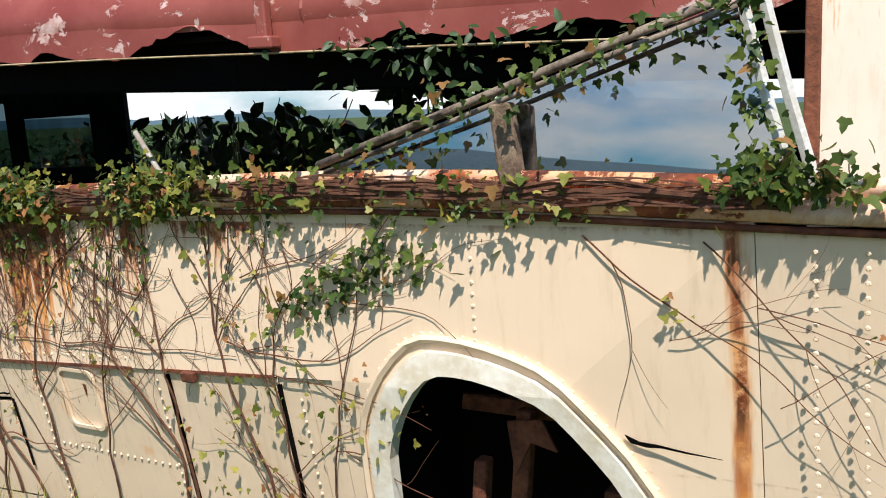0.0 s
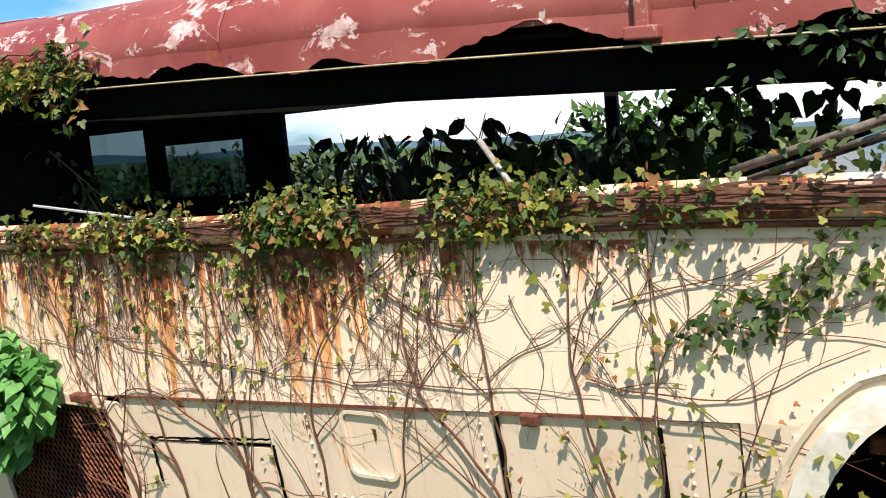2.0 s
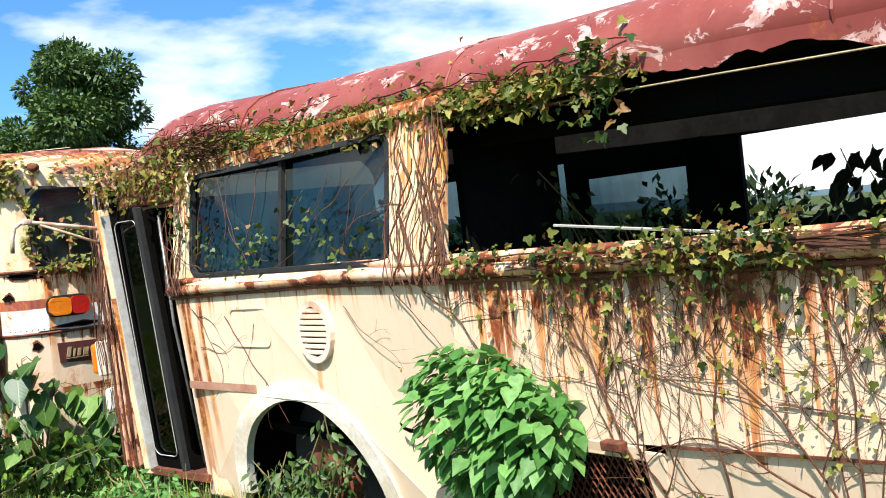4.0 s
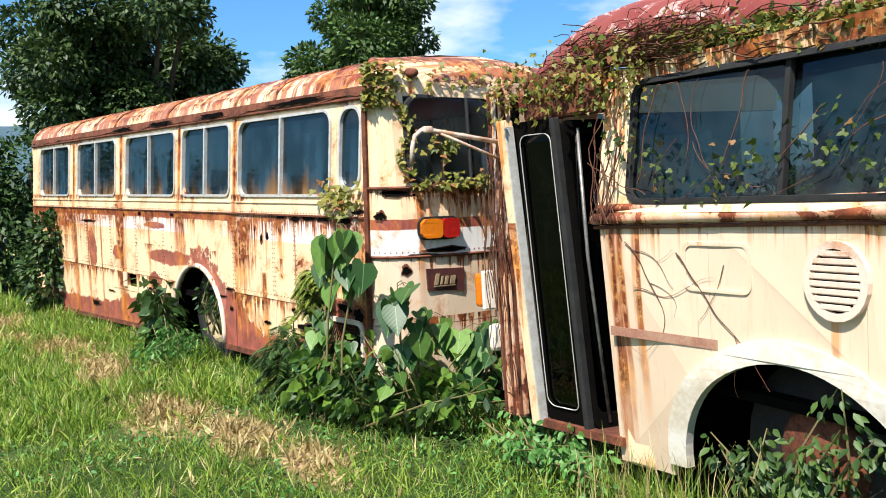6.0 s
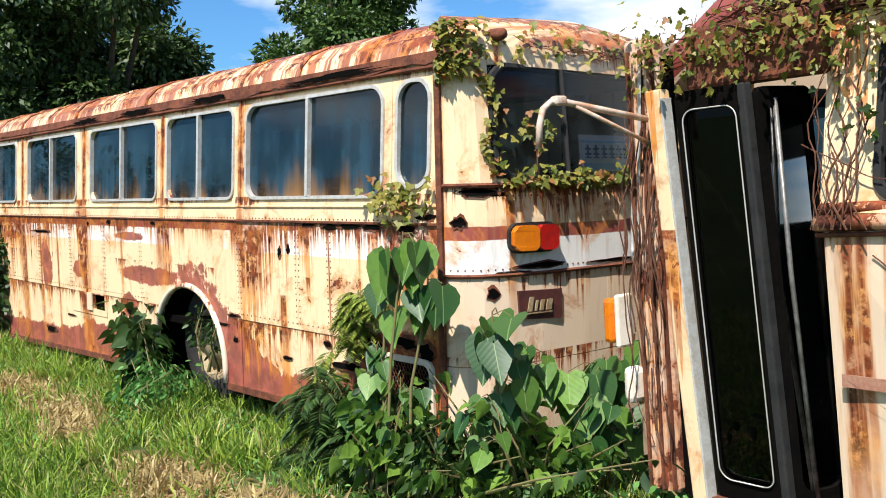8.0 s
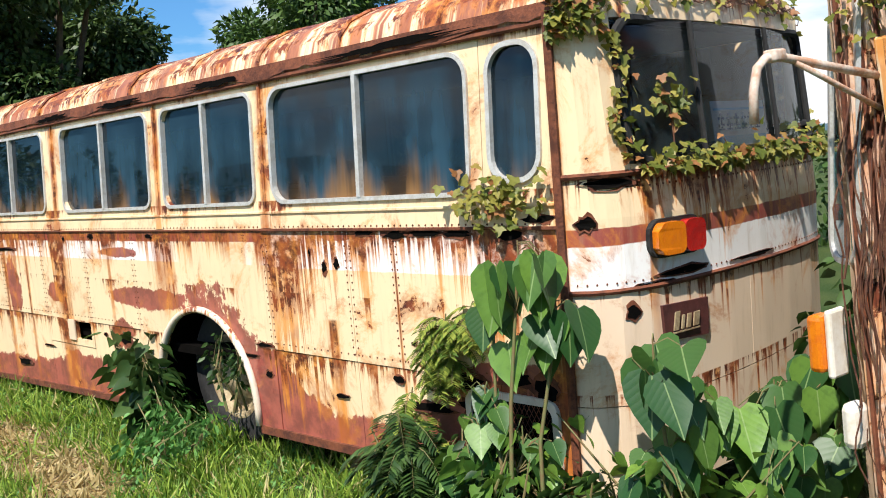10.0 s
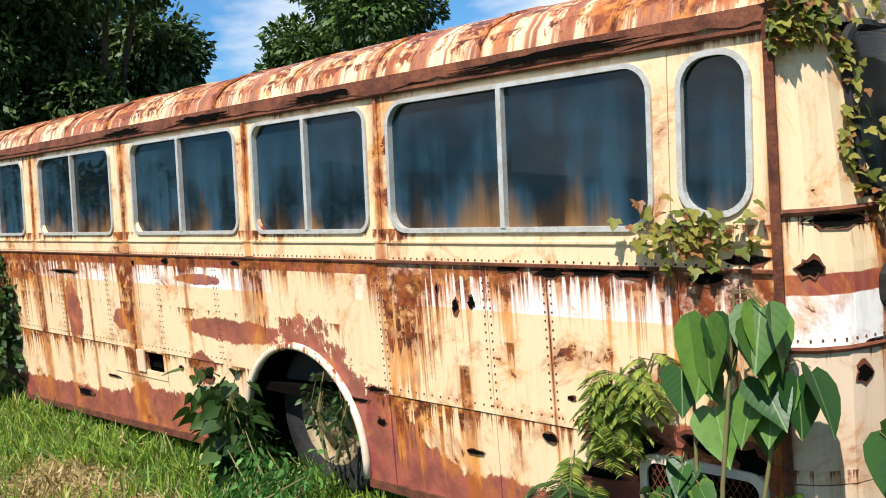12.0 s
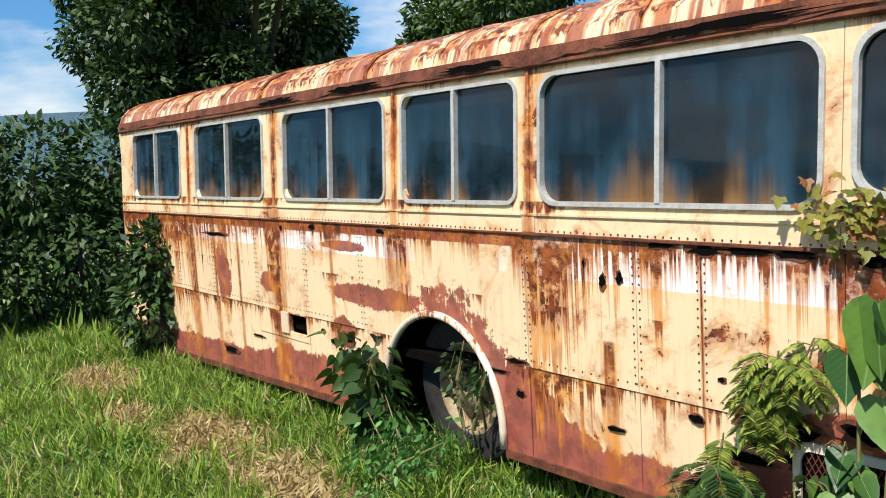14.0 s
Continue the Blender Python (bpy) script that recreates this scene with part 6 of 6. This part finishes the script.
def heart_mesh(mat):
    bm = bmesh.new()
    out = [(0, .06, 0), (-.18, -.05, .02), (-.36, .02, .05), (-.46, .2, .06), (-.42, .42, .05), (-.28, .68, .02), (-.12, .9, -.03), (0, 1.08, -.09), (.12, .9, -.03), (.28, .68, .02), (.42, .42, .05), (.46, .2, .06), (.36, .02, .05), (.18, -.05, .02)]
    rib = [bm.verts.new(q) for q in ((0, .06, -.01), (0, .35, -.02), (0, .7, -.04), (0, 1.08, -.09))]
    L = [bm.verts.new(q) for q in out[1:7]]
    Rr = [bm.verts.new(q) for q in out[8:14]][::-1]
    for side, fl in ((L, False), (Rr, True)):
        fs = [(rib[0], side[0], side[1]), (rib[0], side[1], side[2], rib[1]), (rib[1], side[2], side[3]), (rib[1], side[3], side[4], rib[2]), (rib[2], side[4], side[5]), (rib[2], side[5], rib[3])]
        for q in fs:
            bm.faces.new(q[::-1] if fl else q)
    return mesh_of(bm, mat, True)


def big_leaf_material():
    k = Kit("broad_leaf_with_veins")
    rnd = k.n.new("ShaderNodeObjectInfo").outputs["Random"]
    x, y, z = k.xyz()
    col = k.mix(k.math("POWER", rnd, 1.5), (0.022, 0.075, 0.018), (0.14, 0.26, 0.04))
    vein = k.math("ABSOLUTE", k.math("SINE", k.math("MULTIPLY", k.math("SUBTRACT", y, k.math("MULTIPLY", k.math("ABSOLUTE", x), .9)), 22.0)))
    col = k.mix(k.ramp(vein, .0, .08, .07, .0), col, (0.24, 0.34, 0.12))
    col = k.mix(k.ramp(k.math("ABSOLUTE", x), .008, .018, .6, .0), col, (0.26, 0.36, 0.14))
    col = k.mix(k.ramp(k.noise(5, 4), .45, .7, 0, .4), col, (0.04, 0.09, 0.02))
    k.bump(vein, .05, .01)
    k.done(col, .45, 0, .4)
    tr, mx = k.n.new("ShaderNodeBsdfTranslucent"), k.n.new("ShaderNodeMixShader")
    k.l.new(col, tr.inputs[0])
    mx.inputs[0].default_value = .22
    k.l.new(k.b.outputs[0], mx.inputs[1]), k.l.new(tr.outputs[0], mx.inputs[2])
    k.l.new(mx.outputs[0], k.n["Material Output"].inputs["Surface"])
    return k.m


HEART = heart_mesh(big_leaf_material())


def spray(label, base, clusters, seed):
    """A tall weed of broad hanging leaves: clusters as (centre, radii, count, shortest, longest), each on a stalk from the foot."""
    pl = thing("broad_leaf_weed", label, "plant", B_AT, "broad-leaved weeds by the bus front")
    r = random.Random(seed)
    foot0 = Vector(base)
    for c, rad, count, lo, hi in clusters:
        c = Vector(c)
        b = foot0 + Vector((r.gauss(0, .04), r.gauss(0, .04), 0))
        mid = b.lerp(c, .55) + Vector((r.gauss(0, .04), .03, 0))
        top = c + Vector((0, 0, rad[2] * .8))
        part("stalk", tube(bmesh.new(), [b, mid, c, top], [.012, .009, .006, .003], 6, False), stem_green, pl, "", True)
        for i in range(count):
            v = Vector((r.gauss(0, 1), r.gauss(0, 1), r.gauss(0, 1))).normalized() * r.uniform(.45, 1)
            q = c + Vector((v.x * rad[0], v.y * rad[1], v.z * rad[2]))
            q.z = max(q.z, .12)
            ln = r.uniform(lo, hi)
            a = radians(118 + r.gauss(0, 42) + 30 * v.y - 40 * v.x)
            droop = radians(min(88, max(18, r.gauss(58, 16) - 14 * v.z)))
            out = Vector((math.cos(a), math.sin(a), 0))
            near = mid.lerp(c, .6) if q.z < c.z else c.lerp(top, r.random())
            part("leaf_stem", tube(bmesh.new(), [near, near.lerp(q, .55) + Vector((0, 0, .03)), q], [.004, .003, .0025], 4, False), stem_green, pl)
            yy = (out * math.cos(droop) - Vector((0, 0, math.sin(droop)))).normalized()
            xx = yy.cross(Vector((0, 0, 1))).normalized()
            lf = part("leaf", HEART, None, pl)
            lf.matrix_basis = Matrix.Translation(q) @ Matrix((xx, yy, xx.cross(yy))).transposed().to_4x4() @ Matrix.Rotation(radians(r.gauss(0, 20)), 4, "Y") @ Matrix.Diagonal((ln * r.uniform(.9, 1.05), ln, ln * r.uniform(.6, 1.6), 1))


spray("tall weed with broad heart-shaped leaves at the bus corner", (.10, .26, 0), [((.07, .22, 1.40), (.17, .08, .08), 7, .20, .29), ((-.06, .16, 1.12), (.14, .06, .13), 6, .16, .25), ((.26, .2, 1.05), (.10, .06, .14), 4, .14, .22)], 1)
spray("weed with bright heart-shaped leaves at the bus corner", (.28, .30, 0), [((.30, .24, .72), (.16, .08, .13), 15, .10, .16), ((.12, .22, .55), (.16, .08, .14), 11, .10, .16), ((.42, .26, .42), (.2, .1, .16), 14, .09, .15)], 2)
spray("weed with broad heart-shaped leaves before the bus front", (-.50, .0, 0), [((-.46, .08, .98), (.14, .20, .10), 8, .17, .26), ((-.48, -.12, .72), (.16, .28, .14), 17, .11, .20), ((-.5, .12, .48), (.16, .24, .16), 16, .10, .17)], 3)
spray("weed with broad heart-shaped leaves before the bus front", (-.68, -.62, 0), [((-.62, -.62, .64), (.14, .30, .14), 11, .18, .27), ((-.7, -.45, .40), (.18, .34, .18), 18, .11, .20)], 4)
spray("dark weed with broad leaves close to the leaning bus", (-.75, -1.15, 0), [((-.70, -1.1, .78), (.16, .34, .22), 14, .16, .25), ((-.8, -1.0, .42), (.18, .34, .2), 14, .14, .24)], 5)
def feathered(label, base, tops, sprays, ln, mat, seed):
    """A weed of pinnate leaves: arching ribs with slim leaflets in pairs."""
    pl = thing("feathery_weed", label, "plant", B_AT)
    r = random.Random(seed)
    bm = bmesh.new()
    P, T, N, S = [], [], [], []
    for tp in tops:
        b, t = Vector(base), Vector(tp)
        tube(bm, [b, b.lerp(t, .5) + Vector((0, .03, .02)), t], [.009, .006, .004], 5, False)
        for i in range(sprays):
            a = r.uniform(-.3, 3.5)
            out = Vector((math.cos(a), .75 * math.sin(a), 0))
            q0 = b.lerp(t, r.uniform(.45, 1.0))
            rib = [q0 + out * ln * u + Vector((0, 0, ln * (.45 * u - .95 * u * u))) for u in (0, .25, .5, .75, 1)]
            tube(bm, rib, [.003, .0025, .002, .0015, .001], 3, False)
            side = Vector((-out.y, out.x, 0)).normalized()
            for j in range(15):
                u = .2 + .8 * j / 14
                q = rib[min(3, int(u * 4))].lerp(rib[min(3, int(u * 4)) + 1], u * 4 - min(3, int(u * 4)))
                for sg in (-1, 1):
                    P.append(q), T.append(side * sg + out * .55 + Vector((0, 0, -.35))), N.append(Vector((r.gauss(0, .2), r.gauss(0, .2), 1))), S.append(ln * r.uniform(.30, .46) * (1.1 - .5 * abs(u - .5)))
    part("stalk_tangle", bm, stem_green, pl, kind="stuff")
    leaves("leaf_mass", P, T, N, S, LEAFLET, mat, pl)


LEAFLET = ([(0, 0, 0), (-.13, .35, .03), (-.08, .7, .01), (0, 1, -.1), (.08, .7, .01), (.13, .35, .03)], [(0, 5, 1), (1, 5, 4), (1, 4, 2), (2, 4, 3)])
_r = random.Random(17)
feathered("feathery yellow-green weed growing out of the rusty bus side", (.72, .06, .62), [(.72 + _r.gauss(0, .09), .10 + _r.gauss(0, .03), 1.00 + _r.gauss(0, .07)) for i in range(6)], 15, .135, leaf_fern, 4)
feathered("feathery dark green weed at the foot of the rusty bus", (.72, .25, .0), [(.72 + _r.gauss(0, .2), .24 + _r.gauss(0, .05), .48 + _r.gauss(0, .12)) for i in range(9)], 10, .22, leaf_hedge, 5)
feathered("feathery green weed under the rusted sheet edge", (.95, .12, .0), [(.90 + _r.gauss(0, .12), .14 + _r.gauss(0, .03), .58 + _r.gauss(0, .08)) for i in range(4)], 9, .18, leaf_fern, 6)
stalk_plant("arch_weed", "leafy weed filling the wheel arch", (3.55, .18, .0), [(3.65 + .16 * rng.normal(), .18 + .08 * rng.normal(), .62 + .14 * rng.normal()) for i in range(9)], LEAF_HEART, leaf_hedge, 24, .13, .14, B_AT)
stalk_plant("arch_weed", "leafy weed before the wheel", (2.95, .35, .0), [(2.9 + .32 * rng.normal(), .35 + .12 * rng.normal(), .28 + .1 * rng.normal()) for i in range(16)], LEAF_OVAL, leaf_bush, 40, .07, .12, B_AT)
stalk_plant("arch_weed", "weed hanging inside the wheel arch", (2.75, -.02, .3), [(2.75 + .1 * rng.normal(), .0, .7 + .12 * rng.normal()) for i in range(6)], LEAF_OVAL, leaf_hedge, 22, .06, .08, B_AT)
stalk_plant("front_weed", "dark leafy weed before the bus front", (-.6, -1.4, 0), [(-.6 + .15 * rng.normal(), -1.5 + .35 * rng.normal(), 1.0 + .35 * rng.normal()) for i in range(12)], LEAF_OVAL, leaf_hedge, 34, .13, .17, B_AT)
stalk_plant("front_weed", "low weeds under the bus front", (-.1, .15, 0), [(-.1 + .5 * rng.normal(), .12 + .15 * rng.normal(), .34 + .12 * rng.normal()) for i in range(26)], LEAF_OVAL, leaf_hedge, 34, .09, .13, B_AT)
stalk_plant("arch_weed", "weeds and dry stalks in the front arch of the leaning bus", (-6.95, -.05, -.05), [(-6.95 + .34 * rng.normal(), -.05 + .06 * rng.normal(), .42 + .13 * rng.normal()) for i in range(18)], LEAF_OVAL, leaf_tree2, 26, .07, .1, LEVEL)
stalk_plant("low_weed", "small bright weed at the foot of the leaning bus", (-4.15, -.16, -.12), [(-4.15 + .12 * rng.normal(), -.16 + .05 * rng.normal(), .24 + .06 * rng.normal()) for i in range(9)], LEAF_OVAL, leaf_bush, 18, .07, .08, LEVEL)
stalk_plant("doorway_weed", "weeds at the foot of the doorway", (-8.5, -.35, -.05), [(-8.6 + .35 * rng.normal(), -.4 + .12 * rng.normal(), .12 + .06 * rng.normal()) for i in range(16)], LEAF_OVAL, leaf_bush, 26, .07, .1, LEVEL)
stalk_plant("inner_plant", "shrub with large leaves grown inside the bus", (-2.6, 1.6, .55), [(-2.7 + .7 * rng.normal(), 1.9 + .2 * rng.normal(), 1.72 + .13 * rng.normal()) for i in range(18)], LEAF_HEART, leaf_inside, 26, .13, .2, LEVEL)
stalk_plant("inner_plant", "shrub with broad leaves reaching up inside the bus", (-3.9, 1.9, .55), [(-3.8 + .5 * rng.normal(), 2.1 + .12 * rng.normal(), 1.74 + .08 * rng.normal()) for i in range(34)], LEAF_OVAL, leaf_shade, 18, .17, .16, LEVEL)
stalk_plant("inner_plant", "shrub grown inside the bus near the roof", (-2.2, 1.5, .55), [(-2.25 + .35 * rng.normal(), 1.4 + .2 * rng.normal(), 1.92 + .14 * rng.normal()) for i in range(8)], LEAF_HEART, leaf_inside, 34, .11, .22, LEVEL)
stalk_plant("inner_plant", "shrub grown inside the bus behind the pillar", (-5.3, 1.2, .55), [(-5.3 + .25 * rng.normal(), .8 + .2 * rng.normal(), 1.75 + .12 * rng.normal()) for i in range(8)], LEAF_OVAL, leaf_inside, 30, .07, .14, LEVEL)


stalk_plant("leafy_weed", "dark leafy undergrowth at the bus corner", (.3, .2, 0), [(.3 + .3 * rng.normal(), .18 + .07 * rng.normal(), .42 + .13 * rng.normal()) for i in range(20)], LEAF_OVAL, leaf_hedge, 30, .085, .12, B_AT)
stalk_plant("leafy_weed", "bright leafy weed low before the bus front", (-.5, -.1, 0), [(-.5 + .35 * rng.normal(), -.05 + .2 * rng.normal(), .42 + .14 * rng.normal()) for i in range(14)], LEAF_HEART, leaf_big, 15, .10, .15, B_AT)
stalk_plant("leafy_weed", "bright leafy weed at the bus corner", (.25, .3, 0), [(.25 + .2 * rng.normal(), .28 + .08 * rng.normal(), .50 + .16 * rng.normal()) for i in range(16)], LEAF_HEART, leaf_big, 15, .10, .15, B_AT)


def windscreen_vine():
    v = thing("windscreen_vine", "green creeper along the windscreen ledge and corner of the rusty bus", "vine", B_AT)
    R = random.Random(5)
    P, T, N, S = [], [], [], []
    def add(q):
        P.append(q), T.append((R.gauss(-.3, .5), R.gauss(.2, .5), R.gauss(-.4, .5))), N.append((-.6 + R.gauss(0, .3), .4 + R.gauss(0, .3), .8)), S.append(R.uniform(.03, .065))
    for i in range(420):
        s = R.uniform(.35, 2.4)
        add(ff(s, 1.70 + abs(R.gauss(0, .035)) * (1 + s * .3), -.03 - .05 * R.random()))
    for i in range(240):
        add(ff(abs(R.gauss(.12, .1)), R.uniform(2.3, 2.6), -.02 - .04 * R.random()))
    for i in range(60):
        add(ff(R.gauss(.32, .04), R.uniform(1.75, 2.3), -.02))
    for i in range(90):
        add(ff(R.uniform(.3, 2.2), 2.5 + R.gauss(0, .06), -.02))
    for i in range(120):
        add(Vector((R.gauss(.35, .13), .02 + .05 * R.random(), R.gauss(1.62, .06))))
    for i in range(45):
        add(ff(.62 + R.gauss(0, .08), 2.0 + R.gauss(0, .05), -.02))
    leaves("leaf_mass", P, T, N, S, LEAF_LOBED, leaf_yellow, v)
    bm = bmesh.new()
    for i in range(34):
        s, k = R.uniform(.3, 2.2), R.uniform(0, 99)
        tube(bm, [ff(s + j * .06, 2.48 + .09 * noise.noise(Vector((k, j * .3, 0))), -.02) for j in range(8)], .003, 3, False)
    tube(bm, [ff(.60, 1.74, -.02), ff(.61, 1.9, -.02), ff(.60, 2.02, -.02)], .004, 4, False)
    part("stem_tangle", bm, stem_mat, v, kind="stuff")


windscreen_vine()


def tree(label, foot, height, blobs, n, size, mat, trunk_r=.22):
    tr = thing("tree", label, "tree", Matrix.Translation(foot))
    bm = bmesh.new()
    tube(bm, [(0, 0, 0), (.08, .05, height * .25), (-.05, .1, height * .55), (0, 0, height * .85)], [trunk_r, trunk_r * .8, trunk_r * .5, trunk_r * .15], 9)
    for c, rad, w in blobs:
        s = Vector((0, .05, height * .3))
        e = Vector(c)
        tube(bm, [s, s.lerp(e, .5) + Vector((0, 0, -.2)), e], [trunk_r * .45, trunk_r * .3, .03], 6)
    part("trunk", bm, bark_mat, tr)
    P, d = crown_points(blobs, n, .35)
    T = d + rng.normal(size=d.shape) * .6 + np.array([0, 0, -.35])
    N = d * .5 + rng.normal(size=d.shape) * .6 + np.array([0, 0, .8])
    leaves("crown", P, T, N, rng.uniform(.6, 1.2, n) * size, LEAF_QUAD, mat, tr)
    return tr


def blobs_round(n, cx, cz, rx, rz, seed, s0=.55, s1=.9):
    r = random.Random(seed)
    out = []
    for i in range(n):
        a, u = r.uniform(0, 6.28), r.random() ** .5
        s = r.uniform(s0, s1)
        out.append(((cx + rx * u * math.cos(a), rx * u * math.sin(a), cz + rz * r.uniform(-.8, .8) * (1 - .5 * u)), (s, s, s * .75), s * s))
    return out


tree("broad dark evergreen tree behind the rusty bus", (-23.2, -.35, 0), 6.2, blobs_round(54, 0, 3.9, 2.15, 2.6, 3, .40, .80), 58000, .15, leaf_tree)
tree("dense green tree behind the rusty bus", (-21.6, 3.6, 0), 6.6, blobs_round(36, 0, 4.2, 1.4, 2.6, 8, .38, .72), 36000, .14, leaf_tree2)


def hedge(label, foot, blobs, n, size, mat):
    h = thing("hedge", label, "hedge", Matrix.Translation(foot))
    P, d = crown_points(blobs, n, .5)
    keep = P[:, 2] > .0
    P, d = P[keep], d[keep]
    T = d + rng.normal(size=d.shape) * .5 + np.array([0, 0, -.4])
    N = d + rng.normal(size=d.shape) * .5 + np.array([0, 0, .6])
    bm = bmesh.new()
    for c, rad, w in blobs:
        tube(bm, [(c[0], c[1], 0), (c[0] + .1, c[1], c[2]), (c[0], c[1] + .1, c[2] + rad[2] * .5)], [.04, .03, .01], 5)
    part("branch_tangle", bm, bark_mat, h, kind="stuff")
    leaves("leaf_mass", P, T, N, rng.uniform(.6, 1.2, len(P)) * size, LEAF_QUAD, mat, h)


hedge("overgrown dark green hedge at the end of the rusty bus", (-20.6, -4.2, 0), [((.2 * math.sin(i * 3), -2.6 + i * .75, .75 + .35 * (i % 2)), (.9, .75, .95), 1) for i in range(7)] + [((.1, -2 + i * .9, 2.0 + .12 * math.sin(i * 4)), (.8, .7, .72), 1) for i in range(5)] + [((-.5, -4 - i * .9, 1.2), (.9, .8, 1.35), 1) for i in range(5)], 24000, .14, leaf_hedge)
hedge("leafy creeper mound against the bus tail", (-17.9, -2.35, 0), [((.0, -.2, .55), (.4, .35, .55), 1), ((.05, -.1, 1.0), (.32, .3, .4), 1)], 1700, .13, leaf_hedge)
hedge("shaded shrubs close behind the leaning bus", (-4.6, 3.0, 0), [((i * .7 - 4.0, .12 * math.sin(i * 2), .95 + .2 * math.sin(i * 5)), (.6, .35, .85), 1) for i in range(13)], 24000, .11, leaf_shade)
hedge("taller shrubs beyond the leaning bus", (-3.9, 5.6, 0), [((i * .5 - .4, .3 * math.sin(i * 2), 1.5), (.6, .5, .75), 1) for i in range(3)], 4000, .15, leaf_tree2)
hedge("leafy thicket along the far edge of the field", (-6.0, 9.5, 0), [((i * 1.3 - 10, .5 * math.sin(i * 2.3), .8 + .25 * math.sin(i * 1.7)), (1.0, .8, 1.0), 1) for i in range(20)], 13000, .2, leaf_hedge)
hedge("shrubs between the two buses", (-10.2, 2.6, 0), [((.0, .5, 1.0), (.8, .9, 1.1), 1), ((.9, 1.4, .9), (.8, .9, 1.0), 1)], 3000, .14, leaf_hedge)


def field():
    """Grass: blades by the ten thousand, denser near the way the camera goes."""
    g = thing("grass_field", "lush green grass with dry patches", "grass", kind="stuff")
    for n, x0, x1, y0, y1, hgt, wid in ((52000, -13.5, -4.5, -4.6, .1, .085, .0055), (60000, -20.5, -11, -5.4, -1.0, .11, .008), (9000, -4.5, 1.0, -1.2, .2, .13, .006), (9000, -30, -19, -9, 3, .2, .03)):
        P = np.stack([rng.uniform(x0, x1, n), rng.uniform(y0, y1, n), np.full(n, -.02)], 1)
        clump = np.array([noise.noise(Vector((a * 2.6, b * 2.6, 2))) for a, b in P[:, :2]])
        dry = np.array([dryness(a, b) for a, b in P[:, :2]])
        keep = (rng.random(n) > dry * 1.5) & (clump > -.55 + .3 * rng.random(n))
        P, clump = P[keep], clump[keep]
        n = len(P)
        T = rng.normal(size=(n, 3)) * .50 + np.array([.12, -.1, 1])
        N = rng.normal(size=(n, 3)) * np.array([1, 1, .2])
        S = hgt * rng.uniform(.5, 1.5, n) * (1.15 + 1.1 * np.clip(clump, -.4, .6))
        k = wid / (.18 * hgt)
        form = ([(-.09 * k, 0, 0), (.09 * k, 0, 0), (.07 * k, .55, .05), (-.07 * k, .55, .05), (0, 1, .30)], [(0, 1, 2), (0, 2, 3), (3, 2, 4)])
        leaves("grass_blades", P, T, N, S, form, grass_mat, g)
    n = 15000
    P = np.stack([rng.uniform(-17, -7, n), rng.uniform(-4.5, -.3, n), rng.uniform(.0, .06, n)], 1)
    c = np.array([noise.noise(Vector((a * .9, b * .9, 8))) - dryness(a, b) for a, b in P[:, :2]])
    P = P[c > .0]
    n = len(P)
    leaves("clover_leaves", P, rng.normal(size=(n, 3)) + np.array([0, 0, .2]), rng.normal(size=(n, 3)) * .4 + np.array([0, 0, 1]), rng.uniform(.02, .05, n), LEAF_OVAL, leaf_bush, g, "small round weed leaves")
    n = 60000
    P = np.stack([rng.uniform(-18.5, -8.5, n), rng.uniform(-4.2, -1, n), np.full(n, -.015)], 1)
    d = np.array([dryness(a, b) for a, b in P[:, :2]])
    P = P[rng.random(n) < d * .9 + .012]
    n = len(P)
    T = rng.normal(size=(n, 3)) * .8 + np.array([0, 0, .35])
    leaves("dry_blades", P, T, rng.normal(size=(n, 3)), rng.uniform(.05, .15, n), LEAF_SLIM, straw_mat, g, "dry straw-coloured blades")


field()


def tall_grass():
    """Long grass and dry stalks at the foot of the leaning bus."""
    g = thing("tall_grass", "long grass with dry stalks along the leaning bus", "grass", LEVEL, kind="stuff")
    for name, n, mat, lo, hi in (("green_blades", 1500, grass_mat, .35, .66), ("dry_stalks", 420, straw_mat, .35, .75)):
        x = np.where(rng.random(n) < .7, rng.uniform(-3.6, -1.3, n), rng.uniform(-8.0, -5.6, n))
        P = np.stack([x, rng.uniform(-.42, -.08, n) - .03 * np.clip(-5.9 - x, 0, 3) ** 2, np.full(n, -.24) - .02 * x], 1)
        ln = rng.uniform(lo, hi, n) * np.where(x > -2.2, 1.0, .8) * np.where(x < -5, .75, 1.0)
        T = rng.normal(size=(n, 3)) * .16 + np.array([0, 0, 1])
        k = .05
        form = ([(-k * .5, 0, 0), (k * .5, 0, 0), (k * .4, .5, .03), (-k * .4, .5, .03), (k * .25, .8, .12), (-k * .25, .8, .12), (0, 1, .28)], [(0, 1, 2), (0, 2, 3), (3, 2, 4), (3, 4, 5), (5, 4, 6)])
        leaves(name, P, T, rng.normal(size=(n, 3)) * np.array([1, 1, .1]), ln, ([(a * .30, b, c) for a, b, c in form[0]], form[1]), mat, g)


tall_grass()
